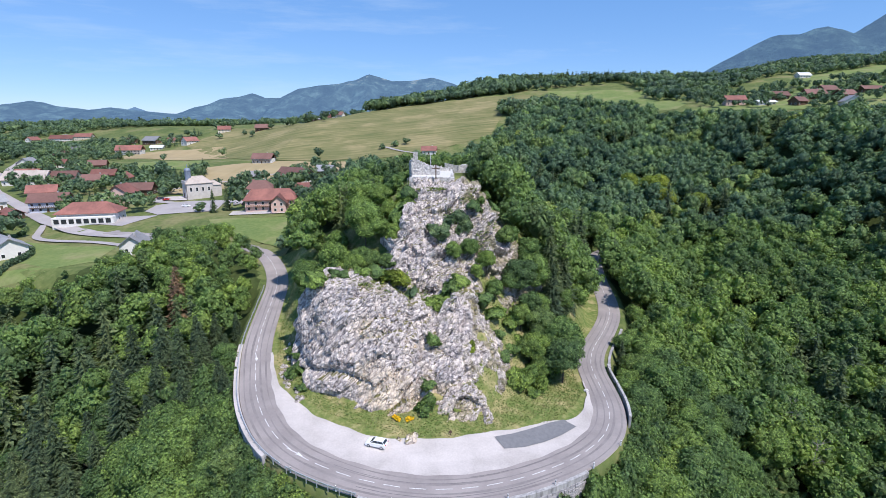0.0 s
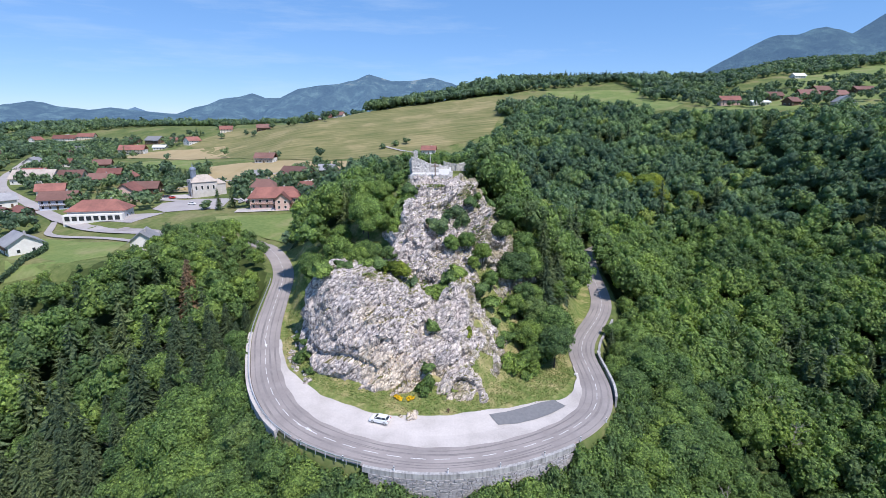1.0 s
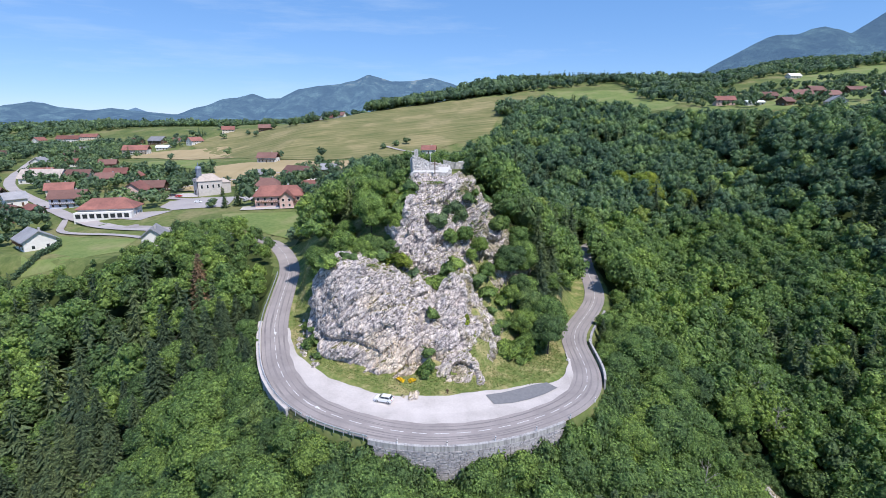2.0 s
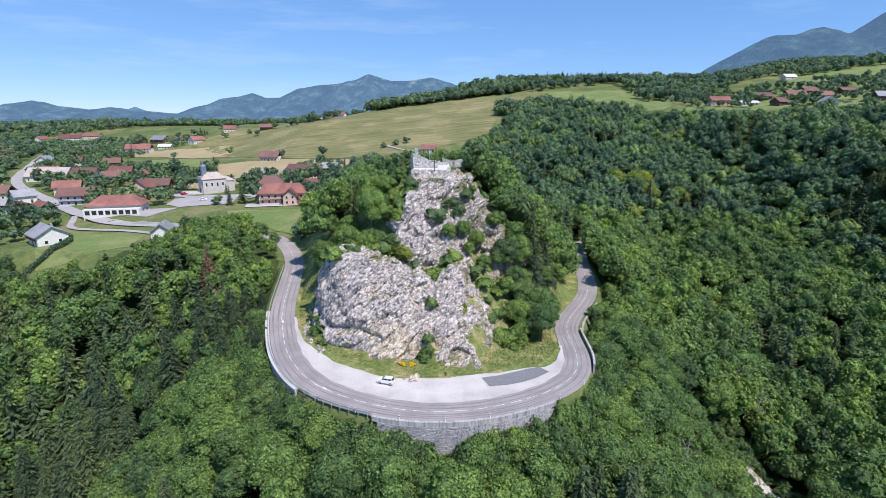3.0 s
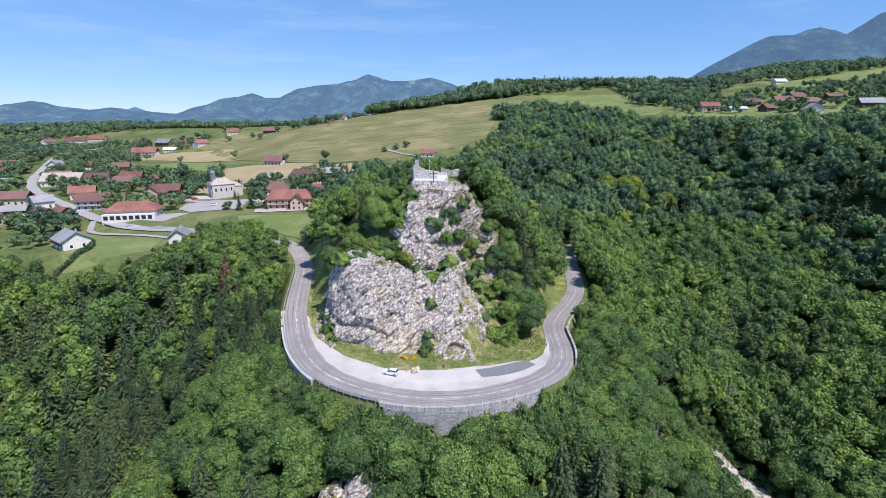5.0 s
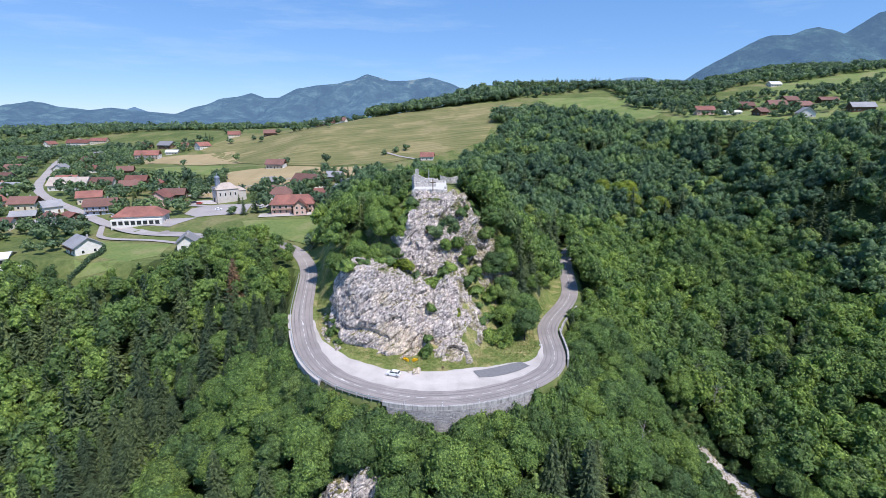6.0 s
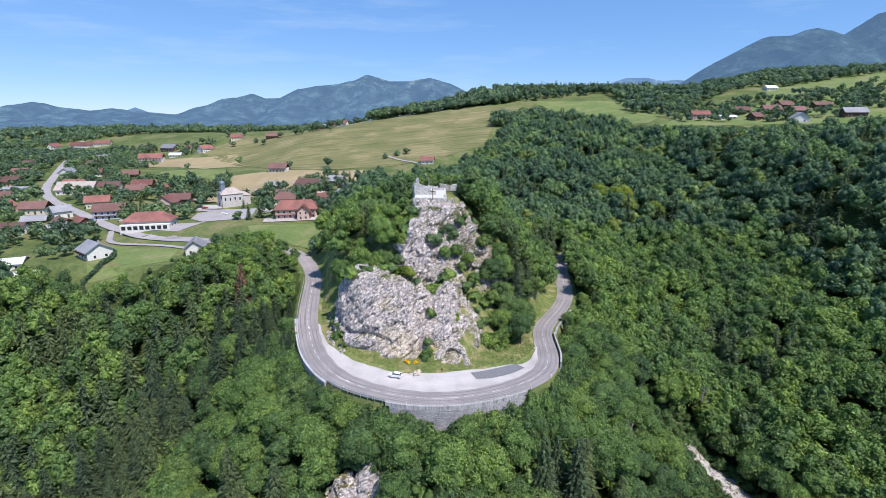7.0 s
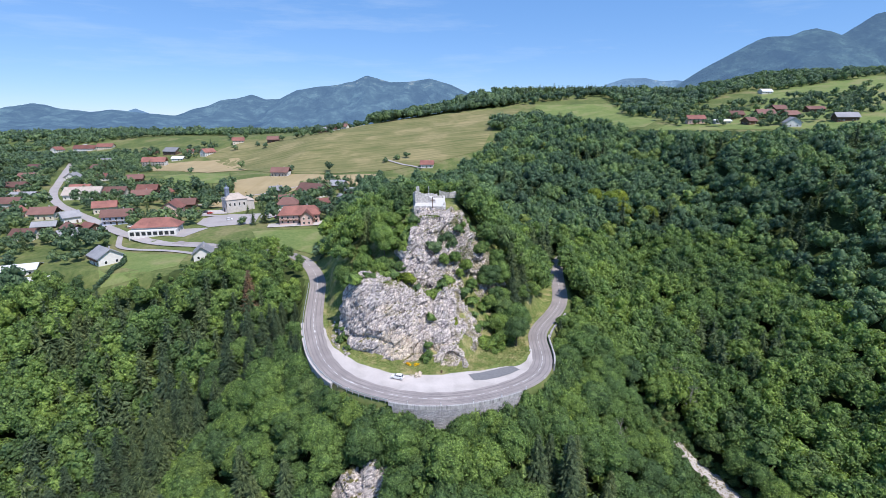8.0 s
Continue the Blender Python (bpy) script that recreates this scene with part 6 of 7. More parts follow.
while zrow > -11.0:
    hh = rg.uniform(0.24, 0.42)
    s = WS0 + rg.uniform(0, 0.5)
    while s < WS1 - 0.4:
        ww = rg.uniform(0.35, 0.95)
        if rg.random() > 0.03:
            p, a, sl = on_line(s + ww / 2, -3.95 - rg.uniform(0.0, 0.13), zrow - hh / 2)
            c, sn = math.cos(a), math.sin(a)
            v = bv * np.array([ww / 2 - 0.008, 0.12, hh / 2 - 0.008]) * rg.uniform(0.965, 1.0, (8, 3))
            pieces.append((np.column_stack([v[:, 0] * c - v[:, 1] * sn + p.x, v[:, 0] * sn + v[:, 1] * c + p.y, v[:, 2] + p.z]), bf))
        s += ww
    zrow -= hh
tagged(part("stones", mesh_from("stones", *join(pieces)), M["stone"], wall_thing), kind="stuff")

# white marker posts on the outer edge
posts = None
s = run_at(-24, 70)
while s < run_at(33, 84):
    p, a, _ = on_line(s, -3.65, 0.1)
    if posts is None:
        posts = thing("marker_post", "white roadside marker post with a reflector band", "marker post", p, math.degrees(a), "marker posts along the bend")
        bm = bmesh.new()
        rod(bm, (0, 0, -0.2), (0, 0, 0.95), 0.11, 0.09, 8)
        part("post", bm, M["frame_white"], posts)
        bm = bmesh.new()
        rod(bm, (0, 0, 0.68), (0, 0, 0.82), 0.115, 0.115, 8)
        part("band", bm, M["glass"], posts, "dark reflector band")
        first = posts
    else:
        copy_thing(first, Matrix.Translation(p) @ Matrix.Rotation(a, 4, "Z"))
    s += 8.6


def guard_rail(s0, s1, off, label):
    ob = thing("guard_rail", label, "guard rail", kind="structure")
    part("beam", strip_box(s0, s1, off - 0.05, off + 0.06, 0.45, 0.78, 1.0), M["steel"], ob)
    s, first_post = s0 + 0.3, None
    while s < s1:
        p, a, _ = on_line(s, off - 0.14, 0)
        if first_post is None:
            first_post = part("post", boxed((-0.06, -0.06, -0.5), (0.06, 0.06, 0.75)), M["steel"], ob)
            q = first_post
        else:
            q = new("post", first_post.data)
            q.parent = ob
        q.location, q.rotation_euler = p, (0, 0, a)
        s += 2.0
    return ob


guard_rail(run_at(-53, 147), run_at(-26, 72), -3.75, "galvanised guard rail on the outer edge of the bend")
guard_rail(run_at(-26, 72) + 1, run_at(-13, 66), -3.75, "short galvanised guard rail before the wall")
lw = thing("edge_wall", "pale concrete edge wall under the guard rail", "wall", kind="structure")
part("coping", strip_box(run_at(-47, 111), run_at(-29, 74.3), -4.5, -3.45, -0.3, 0.12), M["gravel"], lw, "pale concrete coping")
part("face", strip_box(run_at(-44, 101), run_at(-29, 74.3), -4.4, -3.9, -5.5, -0.3), M["stone"], lw, "dark stone face")
pw = thing("parapet_wall", "thick white-topped parapet wall on the valley side", "wall", kind="structure")
part("parapet", strip_box(run_at(34.6, 87), run_at(37.4, 111), -4.3, -3.85, -2.5, 0.8), M["concrete"], pw)
part("coping", strip_box(run_at(34.6, 87), run_at(37.4, 111), -4.34, -3.81, 0.8, 0.9), M["concrete"], pw, "pale coping")
part("lower_face", strip_box(run_at(37.4, 111), run_at(50, 138), -4.9, -4.3, -4.0, 0.1), M["stone"], pw, "grey stone face")

# ---------------------------------------------------------------- cars
M["car_white"] = surface("white_car_paint", [(0.3, (0.78, 0.78, 0.79)), (0.7, (0.82, 0.82, 0.83))], 1.0, rough=0.3, spec=0.5)
M["car_red"] = surface("red_car_paint", [(0.3, (0.42, 0.03, 0.03)), (0.7, (0.48, 0.04, 0.035))], 1.0, rough=0.3, spec=0.5)
M["car_grey"] = surface("silver_car_paint", [(0.3, (0.42, 0.43, 0.45)), (0.7, (0.48, 0.49, 0.51))], 1.0, rough=0.3, spec=0.5)
M["car_dark"] = surface("dark_car_paint", [(0.3, (0.03, 0.035, 0.05)), (0.7, (0.04, 0.045, 0.06))], 1.0, rough=0.3, spec=0.5)
M["tyre"] = surface("tyre_rubber", [(0.3, (0.015, 0.015, 0.015)), (0.7, (0.03, 0.03, 0.03))], 3.0, rough=0.9)
M["tail"] = surface("red_lamp", [(0.3, (0.35, 0.01, 0.01)), (0.7, (0.4, 0.015, 0.01))], 3.0, rough=0.25)


def car(place, turn, paint, label, tilt=0.0):
    """A small hatchback along its own x, nose to plus."""
    ob = thing("car", label, "car", place, turn, "parked cars")
    prof = [(-1.95, 0.30), (-2.02, 0.62), (-1.95, 0.92), (-1.72, 1.02), (0.95, 0.98), (1.60, 0.86), (1.98, 0.66), (2.03, 0.42), (1.95, 0.28)]
    bm = bmesh.new()
    ring = []
    for yy, k in ((-0.86, 0.965), (-0.80, 1.0), (0.80, 1.0), (0.86, 0.965)):
        ring.append([bm.verts.new((x * k, yy, 0.3 + (z - 0.3) * (k if z > 0.5 else 1))) for x, z in prof])
    for a, b in zip(ring[:-1], ring[1:]):
        for i in range(len(prof)):
            j = (i + 1) % len(prof)
            bm.faces.new([a[i], a[j], b[j], b[i]])
    bm.faces.new(ring[0])
    bm.faces.new(ring[-1][::-1])
    bmesh.ops.recalc_face_normals(bm, faces=bm.faces[:])
    part("body", bm, M[paint], ob)

    def cabin(lo, hi, z0, z1, grow, x_lo, x_hi):
        bm = bmesh.new()
        v = [bm.verts.new(c) for c in ((lo[0], -x_lo, z0), (lo[1], -x_lo, z0), (lo[1], x_lo, z0), (lo[0], x_lo, z0), (hi[0], -x_hi, z1), (hi[1], -x_hi, z1), (hi[1], x_hi, z1), (hi[0], x_hi, z1))]
        for f in ((0, 1, 5, 4), (1, 2, 6, 5), (2, 3, 7, 6), (3, 0, 4, 7), (4, 5, 6, 7), (3, 2, 1, 0)):
            bm.faces.new([v[i] for i in f])
        return bm
    part("glass_house", cabin((-1.82, 1.02), (-1.45, 0.30), 0.98, 1.40, 0, 0.78, 0.62), M["glass"], ob, "dark glass all round")
    part("roof", cabin((-1.52, 0.36), (-1.30, 0.14), 1.385, 1.47, 0, 0.63, 0.55), M[paint], ob)
    for sx in (-1, 1):
        bm = bmesh.new()
        for x0, x1 in (((-1.79, -1.42)), (-0.62, -0.55), (0.98, 0.26)):
            rod(bm, (x0, sx * 0.785, 0.98), (x1, sx * 0.63, 1.40), 0.05, 0.05, 5)
        part("pillars", bm, M[paint], ob)
    for x in (-1.27, 1.25):
        for y in (-0.78, 0.78):
            bm = bmesh.new()
            rod(bm, (x, y - 0.1, 0.31), (x, y + 0.1, 0.31), 0.31, 0.31, 14)
            wheel = part("wheel", bm, M["tyre"], ob)
            bm = bmesh.new()
            rod(bm, (x, y - 0.115, 0.31), (x, y + 0.115, 0.31), 0.19, 0.19, 10)
            part("rim", bm, M["steel"], wheel)
    for y in (-0.62, 0.62):
        part("headlight", boxed((1.86, y - 0.17, 0.62), (1.99, y + 0.17, 0.76), 0.02), M["steel"], ob)
        part("tail_light", boxed((-2.03, y - 0.15, 0.72), (-1.90, y + 0.15, 0.95), 0.02), M["tail"], ob)
    return ob


car((-12.3, 75.1, max(float(gz(-12.3, 75.1)) + 0.13, 0.3)), 163, "car_white", "small white hatchback parked on the gravel lay-by")
for x, y, tr, paint, lab in ((-138, 258, 5, "car_white", "white car parked on the village car park"), (-161, 281, 60, "car_red", "red car parked by the church"), (-166, 284, 60, "car_dark", "dark car parked by the church"),
                             (-171, 287, 60, "car_red", "red car parked beside the lane"), (-108, 262, 80, "car_dark", "dark car parked by the inn"), (-113, 263, 80, "car_grey", "silver car parked by the inn"),
                             (-118, 264, 80, "car_white", "white car parked by the inn"), (-103, 261, 80, "car_grey", "grey car parked by the inn"), (-196, 247, 20, "car_white", "white car parked beside the hall")):
    car((x, y, float(gz(x, y)) + 0.33), tr, paint, lab)

# ---------------------------------------------------------------- bushes, boulders and bits
def boulder(x, y, z, size, seed, label="grey limestone boulder beside the lay-by", material="rock", name="boulder"):
    bm = bmesh.new()
    bmesh.ops.create_icosphere(bm, subdivisions=3, radius=1.0)
    for v in bm.verts:
        p = v.co * 1.3 + Vector((seed * 3.7, seed, 0))
        v.co *= 1 + 0.35 * noise.noise(p) + 0.15 * noise.noise(p * 2.7)
        v.co.x *= size[0]
        v.co.y *= size[1]
        v.co.z *= size[2]
    ob = part(name, bm, M[material])
    ob.location, ob.rotation_euler = (x, y, z), (0, 0, seed)
    return tagged(ob, label, "boulder")


boulder(-6.1, 77.0, 0.55, (1.6, 1.0, 1.15), 1.0)
boulder(-8.4, 76.9, 0.3, (0.9, 0.6, 0.6), 2.0)
rb = np.random.default_rng(3)
for k in range(26):
    u = rb.random()
    p, a, _ = on_line(run_at(-46, 108) + u * (run_at(-36, 83) - run_at(-46, 108)), 6.6 + rb.uniform(-0.6, 1.2) + 0.8 * math.sin(u * 9), 0.1)
    boulder(p.x, p.y, float(gz(p.x, p.y)) + 0.1, tuple(rb.uniform(0.25, 0.7, 3)), k + 3.0, "small pale limestone block on the grass verge")

def scraggly(k):
    """A leaning, uneven shrub."""
    v, f = broad_crown(500 + k, 3.2, 1.6, 8, 800, 0.19, True, 0.42)
    bend = np.column_stack([0.5 * np.sin(1.9 * v[:, 2] + k) + 0.25 * np.sin(3.1 * v[:, 1] + 2 * k), 0.4 * np.sin(2.3 * v[:, 0] + 1 + k), 0.55 * np.sin(1.7 * v[:, 0] + 2 * k) + 0.35 * np.sin(2.6 * v[:, 1] + k)])
    return v + bend, f


BUSH = [scraggly(k) for k in range(3)]
BUSH_MESH = {}


def bush(x, y, size, material="leaf", label="green bush growing on the rock", z=None, tall=1.0, name="bush"):
    key = (int(abs(x * 7 + y)) % 3, material)
    if key not in BUSH_MESH:
        me = smooth(mesh_from("bush", *BUSH[key[0]]))
        me.materials.append(M[material])
        BUSH_MESH[key] = me
    ob = new(name, BUSH_MESH[key])
    ob.location = (x, y, (top_of(x, y) if z is None else z) - 0.75 * size)
    ob.scale, ob.rotation_euler = (size * (0.85 + 0.4 * abs(math.sin(x * 3.1))), size * (0.85 + 0.35 * abs(math.sin(y * 2.3))), size * tall * (0.75 + 0.4 * abs(math.sin(x + 2 * y)))), (0.12 * math.sin(x * 5), 0.12 * math.sin(y * 7), x + y)
    return tagged(ob, label, "bush", "bushes on the rock")


for x, y, sz, mat_, lab in ((-11.5, 103, 1.5, "leaf_bright", "bright green bush on top of the bluff"), (-15, 105, 1.2, "leaf", ""), (-19, 104, 1.0, "leaf", ""), (-24, 103, 1.1, "leaf", ""), (-7, 100.5, 0.8, "leaf_dark", "dark shrub on the pale scree"),
                            (-1.5, 103, 1.5, "leaf", ""), (1, 104, 1.2, "leaf", ""), (3.5, 106, 1.0, "leaf", ""), (9, 107, 1.6, "leaf", ""), (11.5, 106, 1.3, "leaf", ""), (-3.2, 84.0, 1.0, "leaf", "leafy shrub in a cleft of the bluff"), (-3.6, 88, 0.9, "leaf", "shrub in a cleft of the bluff"), (-2.5, 93, 0.8, "leaf", ""),
                            (6, 94, 0.7, "leaf_bright", "yellow-green growth on the rock"), (-1.5, 118, 1.3, "leaf_dark", ""), (3, 121, 1.5, "leaf_dark", "dark bush on the crag"), (5, 119, 1.2, "leaf_dark", ""), (8, 125, 1.0, "leaf", ""), (17, 96, 1.5, "leaf", "round bush at the foot of the bluff"), (19.5, 99, 1.3, "leaf", ""), (-28, 100, 1.3, "leaf", ""), (-31, 104, 1.4, "leaf", ""), (-33, 96, 0.9, "leaf", ""), (-10.5, 132.5, 1.7, "leaf", "yellow-green bush below the ruin"), (-12.5, 130.5, 1.6, "leaf_bright", "yellow-green bush below the ruin"), (-10.5, 128, 1.5, "leaf", ""), (-9, 130, 1.2, "leaf", ""), (-12, 126, 1.6, "leaf", ""), (11, 131, 0.9, "leaf", ""), (13, 128, 1.1, "leaf", ""), (9.5, 127, 0.8, "leaf", "")):
    bush(x, y, sz, mat_, lab or "green bush growing on the rock")
for x, y in ((-9.6, 82.2), (-7.0, 81.8), (-9.0, 81.8), (-6.6, 82.1)):
    bush(x, y, 0.36, "broom", "yellow flowering broom at the foot of the bluff", tall=0.8)

for x, y, sz in ((14, 100, 0.8), (16, 103.5, 1.0), (18.5, 106.5, 1.1), (20.5, 103, 0.9), (23, 107, 1.1), (15.5, 107.5, 1.0), (24.5, 101.5, 0.8), (26.5, 104, 0.9), (12.8, 103.5, 0.8), (19.5, 93.5, 0.7), (22, 96.5, 0.9), (29, 108.5, 1.1), (17, 111, 1.1), (13.5, 109.5, 0.9), (30.5, 112, 1.0), (-30.5, 91, 0.6), (-33.5, 100, 0.8), (-35, 104, 0.9)):
    bush(x, y, sz, "leaf", "low green bush on the grassy slope beside the bluff")

# rough grass on the bluff's top and the crag's ledges
def rock_top(x, y):
    return np.maximum(gz(x, y), np.maximum(bluff_height(x, y), crag_height(x, y)))


def ledges(x, y):
    z = rock_top(x, y)
    steep = np.hypot(rock_top(x + 0.4, y) - z, rock_top(x, y + 0.4) - z) / 0.4
    patch = np.sin(x * 0.55 + 1.3 * np.sin(y * 0.31)) * np.sin(y * 0.47 + 0.9 * np.sin(x * 0.43)) + 0.03 * x
    return (z > gz(x, y) + 0.4) & (((y > 98) & (steep < 0.75) & (patch > -0.75)) | ((steep < 1.3) & (patch > 0.42)))


gp = scatter(40000, -34, 24, 82, 134, 0.34, ledges, 91)
rg = np.random.default_rng(92)
for nm, mt, q, lab in (("ledge_grass", "verge", gp[::2], "dry tufted grass on the rock's ledges"), ("ledge_growth", "leaf", gp[1::3], "green plants growing on the rock's ledges")):
    base = np.column_stack([q, rock_top(q[:, 0], q[:, 1])])
    tri = []
    for k in range(3):
        a, hgt = rg.uniform(0, 6.28, len(q)), rg.uniform(0.08, 0.34, len(q))
        dx, dy = np.cos(a) * 0.22, np.sin(a) * 0.22
        low = np.full(len(q), 0.2)
        tri.append(np.stack([base + np.column_stack([dx, dy, -low]), base - np.column_stack([dx, dy, low]), base + np.column_stack([rg.normal(size=len(q)) * 0.45, rg.normal(size=len(q)) * 0.45, hgt])], axis=1))
    v = np.concatenate(tri).reshape(-1, 3)
    tagged(part(nm, mesh_from(nm, v, np.arange(len(v)).reshape(-1, 3)), M[mt]), lab, "grass", kind="stuff")

# rock outcrop below the bend, and the stony track in the valley
def outcrop_height(x, y):
    z = -13.2 - 0.9 * np.maximum(0, 53 - y) * 1.6 - 1.5 * np.maximum(0, np.abs(x + 19.0) - 6.8) - 0.3 * np.abs(x + 16.5) - 2.5 * np.exp(-((x + 21.0) / 1.8) ** 2)
    return z - 1.5 * np.maximum(0, y - 55)


op, (nu, nv) = rock_patch(np.arange(-40, -8, 0.45), np.arange(41, 58, 0.3), outcrop_height, 0.9)
f = grid_faces(nu, nv)
under = op[:, 2] < gz(op[:, 0], op[:, 1]) - 1.0
tagged(part("rock_outcrop", mesh_from("outcrop", op, f[~under[f].all(axis=1)]), M["rock"]), "pale limestone outcrop breaking through the woods", "rock", kind="structure")
bed = smooth_line(np.array([(106.3, 66, 0.0), (102.6, 75, 0), (100.3, 81, 0), (98.9, 87, 0), (95.5, 92, 0), (91, 97, 0), (87, 100, 0)]), 0.8)
along_bed = np.arange(len(bed))
rows = []
for k, o in enumerate(np.linspace(-1, 1, 9)):
    half = 3.7 + 0.9 * np.sin(along_bed * 0.37 + (2 if o > 0 else 0)) + 0.4 * np.sin(along_bed * 1.3 + 5 * (o > 0))
    r = bed.copy()
    r[:, 0] += o * half
    r[:, 2] = gz(r[:, 0], r[:, 1]) + 1.0 - 0.45 * abs(o) ** 2 + 0.12 * np.sin(along_bed * 2.1 + 3 * k)
    rows.append(r)
tagged(part("stream_bed", mesh_from("stream_bed", np.stack(rows, axis=1).reshape(-1, 3), grid_faces(9, len(bed))[:, ::-1]), M["gravel"]), "pale stony stream bed at the valley bottom", "stream bed", kind="structure")
rg = np.random.default_rng(71)
octa = np.array([(1, 0, 0), (0.6, 0.8, 0.1), (-0.5, 0.8, 0), (-1, 0, 0.1), (-0.5, -0.8, 0), (0.6, -0.7, 0), (0.1, 0, 0.8), (0, 0, -0.6)])
octa_faces = np.array([(k, (k + 1) % 6, 6) for k in range(6)] + [((k + 1) % 6, k, 7) for k in range(6)])
pieces = []
for k in range(1100):
    at = rg.uniform(0, len(bed) - 1.01)
    i, o = int(at), rg.uniform(-1, 1)
    x, y = bed[i, 0] + (bed[i + 1, 0] - bed[i, 0]) * (at - i) + o * 3.6, bed[i, 1] + (bed[i + 1, 1] - bed[i, 1]) * (at - i)
    q = 0.14 + 0.5 * rg.random() ** 3
    v = octa * rg.uniform(0.75, 1.25, octa.shape) * (q, q * 0.8, q * 0.75)
    a = rg.uniform(0, 6.28)
    pieces.append((np.column_stack([v[:, 0] * math.cos(a) - v[:, 1] * math.sin(a) + x, v[:, 0] * math.sin(a) + v[:, 1] * math.cos(a) + y, v[:, 2] + float(gz(x, y)) + 1.0 - 0.45 * o * o]), octa_faces))
tagged(part("stream_stones", mesh_from("stream_stones", *join(pieces)), M["rock"]), "loose pale limestone cobbles on the stream bed", "stones", kind="stuff")
rg = np.random.default_rng(63)
pieces = []
for x, y in scatter(2600, 60, 116, 58, 108, 2.1, lambda x, y: (np.abs(x + 0.6 - np.interp(y, bed[::-1, 1][np.argsort(bed[::-1, 1])], bed[::-1, 0][np.argsort(bed[::-1, 1])])) > np.where(y < 99, 4.2, -1.0)) & (x > np.interp(y, [60, 75, 87, 100], [108, 102, 98, 87]) - 28) & (x < np.interp(y, [60, 75, 87, 100], [108, 102, 98, 87]) + 9), 64):
    v, f = LOW[int(rg.integers(4))]
    a, q = rg.uniform(0, 6.28), rg.uniform(0.7, 1.5)
    pieces.append((np.column_stack([(v[:, 0] * math.cos(a) - v[:, 1] * math.sin(a)) * q + x, (v[:, 0] * math.sin(a) + v[:, 1] * math.cos(a)) * q + y, v[:, 2] * q + float(gz(x, y)) - 0.6]), f))
tagged(part("stream_bushes", smooth(mesh_from("stream_bushes", *join(pieces))), M["leaf"]), "green bushes along the stony stream bed", "bushes", kind="stuff")
for me_, nm in ((NEEDLE_MESH[0][0], "withered_tree"),):
    me2 = me_.copy()
    me2.materials.clear()
    me2.materials.append(M["dead_leaf"])
    place_tree((me2, NEEDLE_MESH[0][1]), (-80, 137, float(gz(-80, 137)) + 1.5), (1.15, 1.05), 30, nm, "reddish brown withered tree among the green woods")
bright = BROAD_MESH[1][0].copy()
bright.materials.clear()
bright.materials.append(M["leaf_bright"])
for x, y, s in ((126, 296, 1.35), (134, 302, 1.2), (131, 284, 1.1), (118, 310, 1.2), (146, 276, 1.1), (112, 322, 1.0), (113.5, 75, 0.55), (106, 94, 0.5), (110, 82, 0.45)):
    place_tree((bright, BROAD_MESH[1][1]), (x, y, float(gz(x, y)) + 2), (s, s), x, "broadleaf_tree", "yellow-green tree standing out from the woods")

# painted arrows that send traffic back to its lane
def arrow(place_run, off):
    p, a, slope = on_line(place_run, off, 0.121)
    bm = bmesh.new()
    for pts in (((-2.0, -0.42), (0.6, -0.06), (0.6, 0.10), (-2.0, -0.26)), ((0.5, -0.36), (2.1, 0.14), (0.5, 0.38))):
        bm.faces.new([bm.verts.new((x, y, 0)) for x, y in pts])
    bmesh.ops.recalc_face_normals(bm, faces=bm.faces[:])
    ob = part("arrow_marking", bm, M["white_paint"], road)
    ob.location, ob.rotation_euler = p, (0, -math.atan(slope), a)


arrow(run_at(-45, 104.5), 0.15)
arrow(run_at(-26.5, 72.4), 0.1)
boulder(32.6, 98.0, float(gz(32.6, 98)) + 0.15, (0.6, 0.4, 0.35), 41.0, "small pale stone on the grass verge", "lime")
sign = thing("wooden_marker", "small brown wooden marker on the dry verge", "marker", (1.2, 78.6, float(gz(1.2, 78.6)) + 0.05))
part("post", boxed((-0.09, -0.09, -0.4), (0.09, 0.09, 1.0), 0.02), M["timber"], sign)
part("board", boxed((-0.3, -0.13, 0.45), (0.3, -0.09, 0.95), 0.01), M["timber"], sign)
M["straw"] = surface("straw_bale", [(0.3, (0.38, 0.30, 0.15)), (0.7, (0.52, 0.42, 0.23))], 3.0, rough=0.9, bump=0.4, size=0.04)
first_bale = None
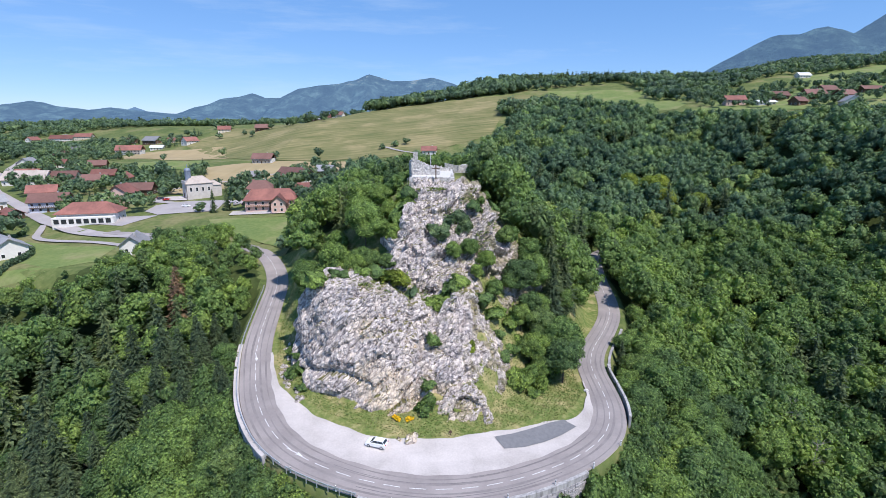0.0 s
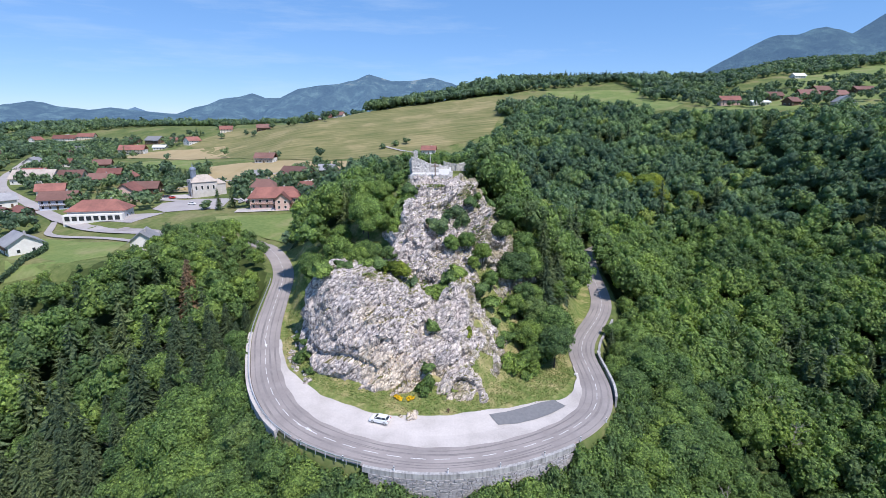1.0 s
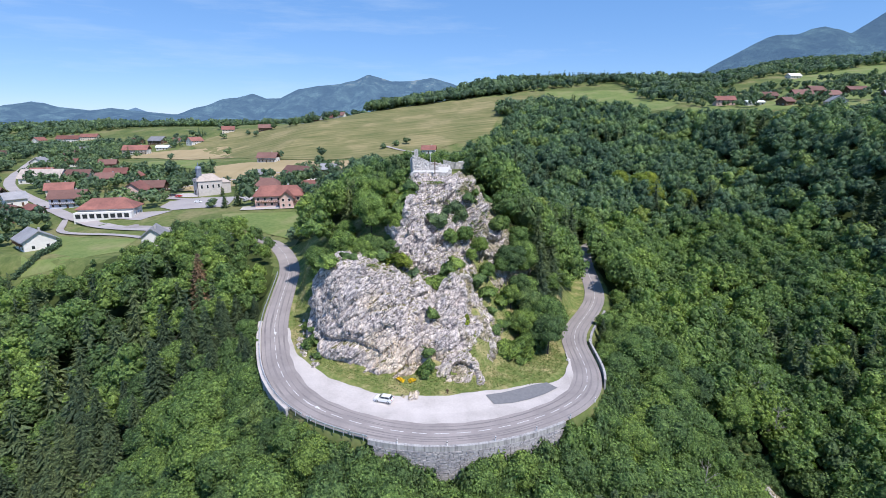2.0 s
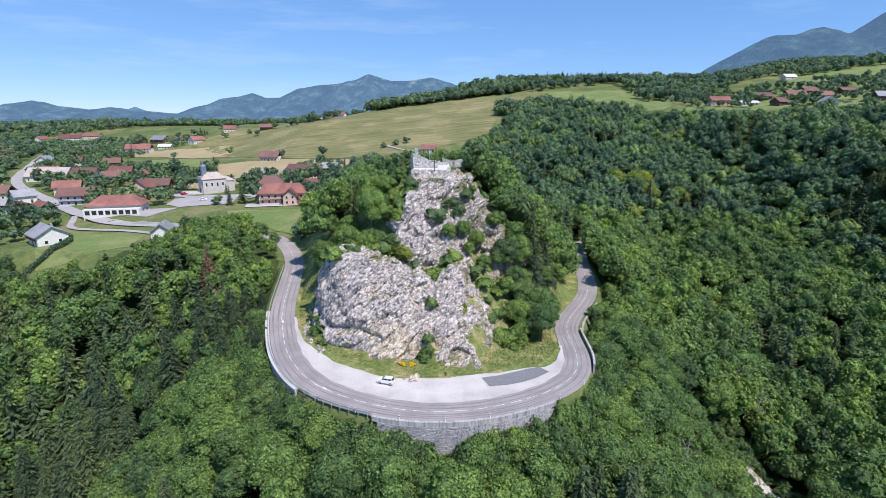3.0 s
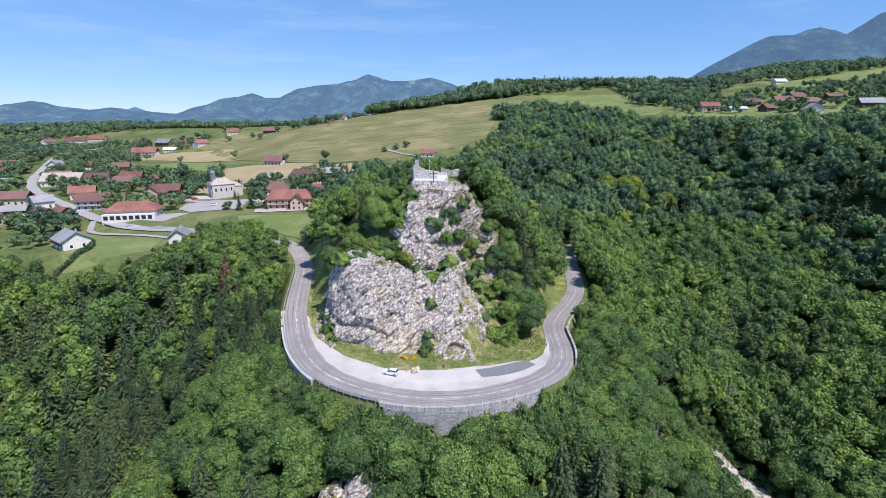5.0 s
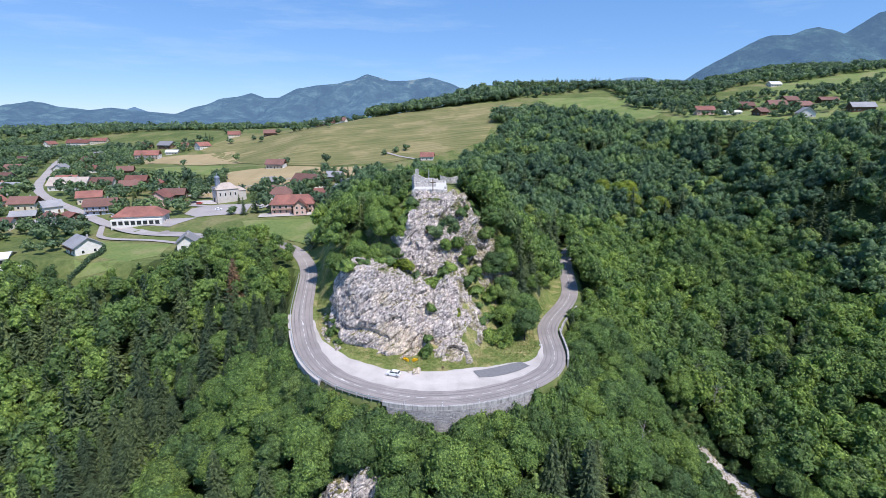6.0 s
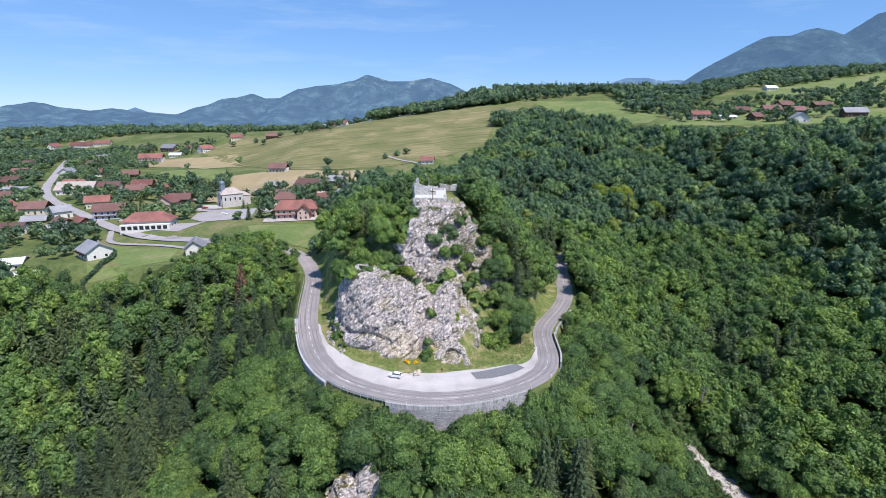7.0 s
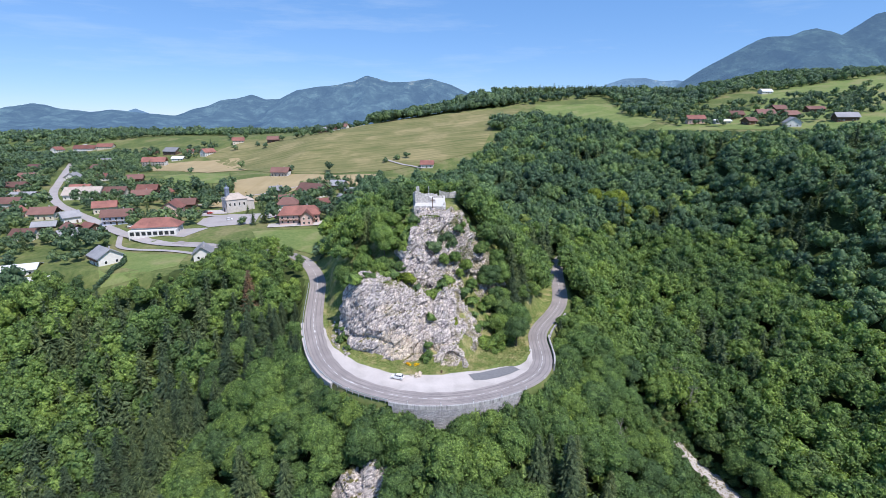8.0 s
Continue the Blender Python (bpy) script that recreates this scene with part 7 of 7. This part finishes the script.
for x, y, tr in ((-183, 332, 20), (-180, 338, 70), (-168, 366, 10), (-190, 350, 45), (-172, 318, 0), (-150, 402, 30), (-120, 428, 80)):
    z = float(gz(x, y)) + 0.95
    if first_bale is None:
        bm = bmesh.new()
        rod(bm, (-0.6, 0, 0), (0.6, 0, 0), 0.75, 0.75, 16)
        bmesh.ops.bevel(bm, geom=[e for e in bm.edges if len(e.link_faces) == 2 and e.calc_face_angle(0) > 1.2], offset=0.06, segments=1, affect="EDGES")
        first_bale = part("straw_bale", bm, M["straw"])
        tagged(first_bale, "round straw bale lying on the mown field", "straw bale", "bales on the field")
        ob = first_bale
    else:
        ob = copy_thing(first_bale, Matrix.Identity(4))
    ob.matrix_basis = pose(x, y, z, 0, 0, tr)


# bare grey trees among the green near the stream
M["dead_wood"] = surface("grey_dead_wood", [(0.3, (0.24, 0.215, 0.19)), (0.7, (0.40, 0.365, 0.33))], 2.0, rough=0.95)


def bare_tree(x, y, high, seed):
    rg = np.random.default_rng(seed)
    ob = thing("bare_tree", "leafless grey dead tree standing among green trees", "tree", (x, y, float(gz(x, y)) - 0.3), seed * 40, "bare trees by the stream")
    bm = bmesh.new()
    rod(bm, (0, 0, 0), (0.2, 0.1, high), 0.17, 0.04, 7)
    part("trunk", bm, M["dead_wood"], ob)
    bm = bmesh.new()
    for k in range(26):
        z, a, out = high * rg.uniform(0.3, 0.95), rg.uniform(0, 6.28), rg.uniform(1.0, 2.6)
        tip = Vector((math.cos(a) * out, math.sin(a) * out, z + out * rg.uniform(0.5, 1.1)))
        rod(bm, (0.1, 0.05, z), tip, 0.07, 0.02, 5)
        for _ in range(4):
            b = a + rg.normal() * 0.9
            from_ = Vector((0.1, 0.05, z)).lerp(tip, rg.uniform(0.4, 1.0))
            rod(bm, from_, from_ + Vector((math.cos(b), math.sin(b), rg.uniform(0.3, 1.0))) * rg.uniform(0.6, 1.3), 0.03, 0.012, 4)
    part("branches", bm, M["dead_wood"], ob)


for k, (x, y, high) in enumerate(((94.8, 116.5, 19.0), (91.5, 113.5, 18.0), (55.7, 70.3, 17.0), (98.0, 109.0, 17.0))):
    bare_tree(x, y, high, k + 1)
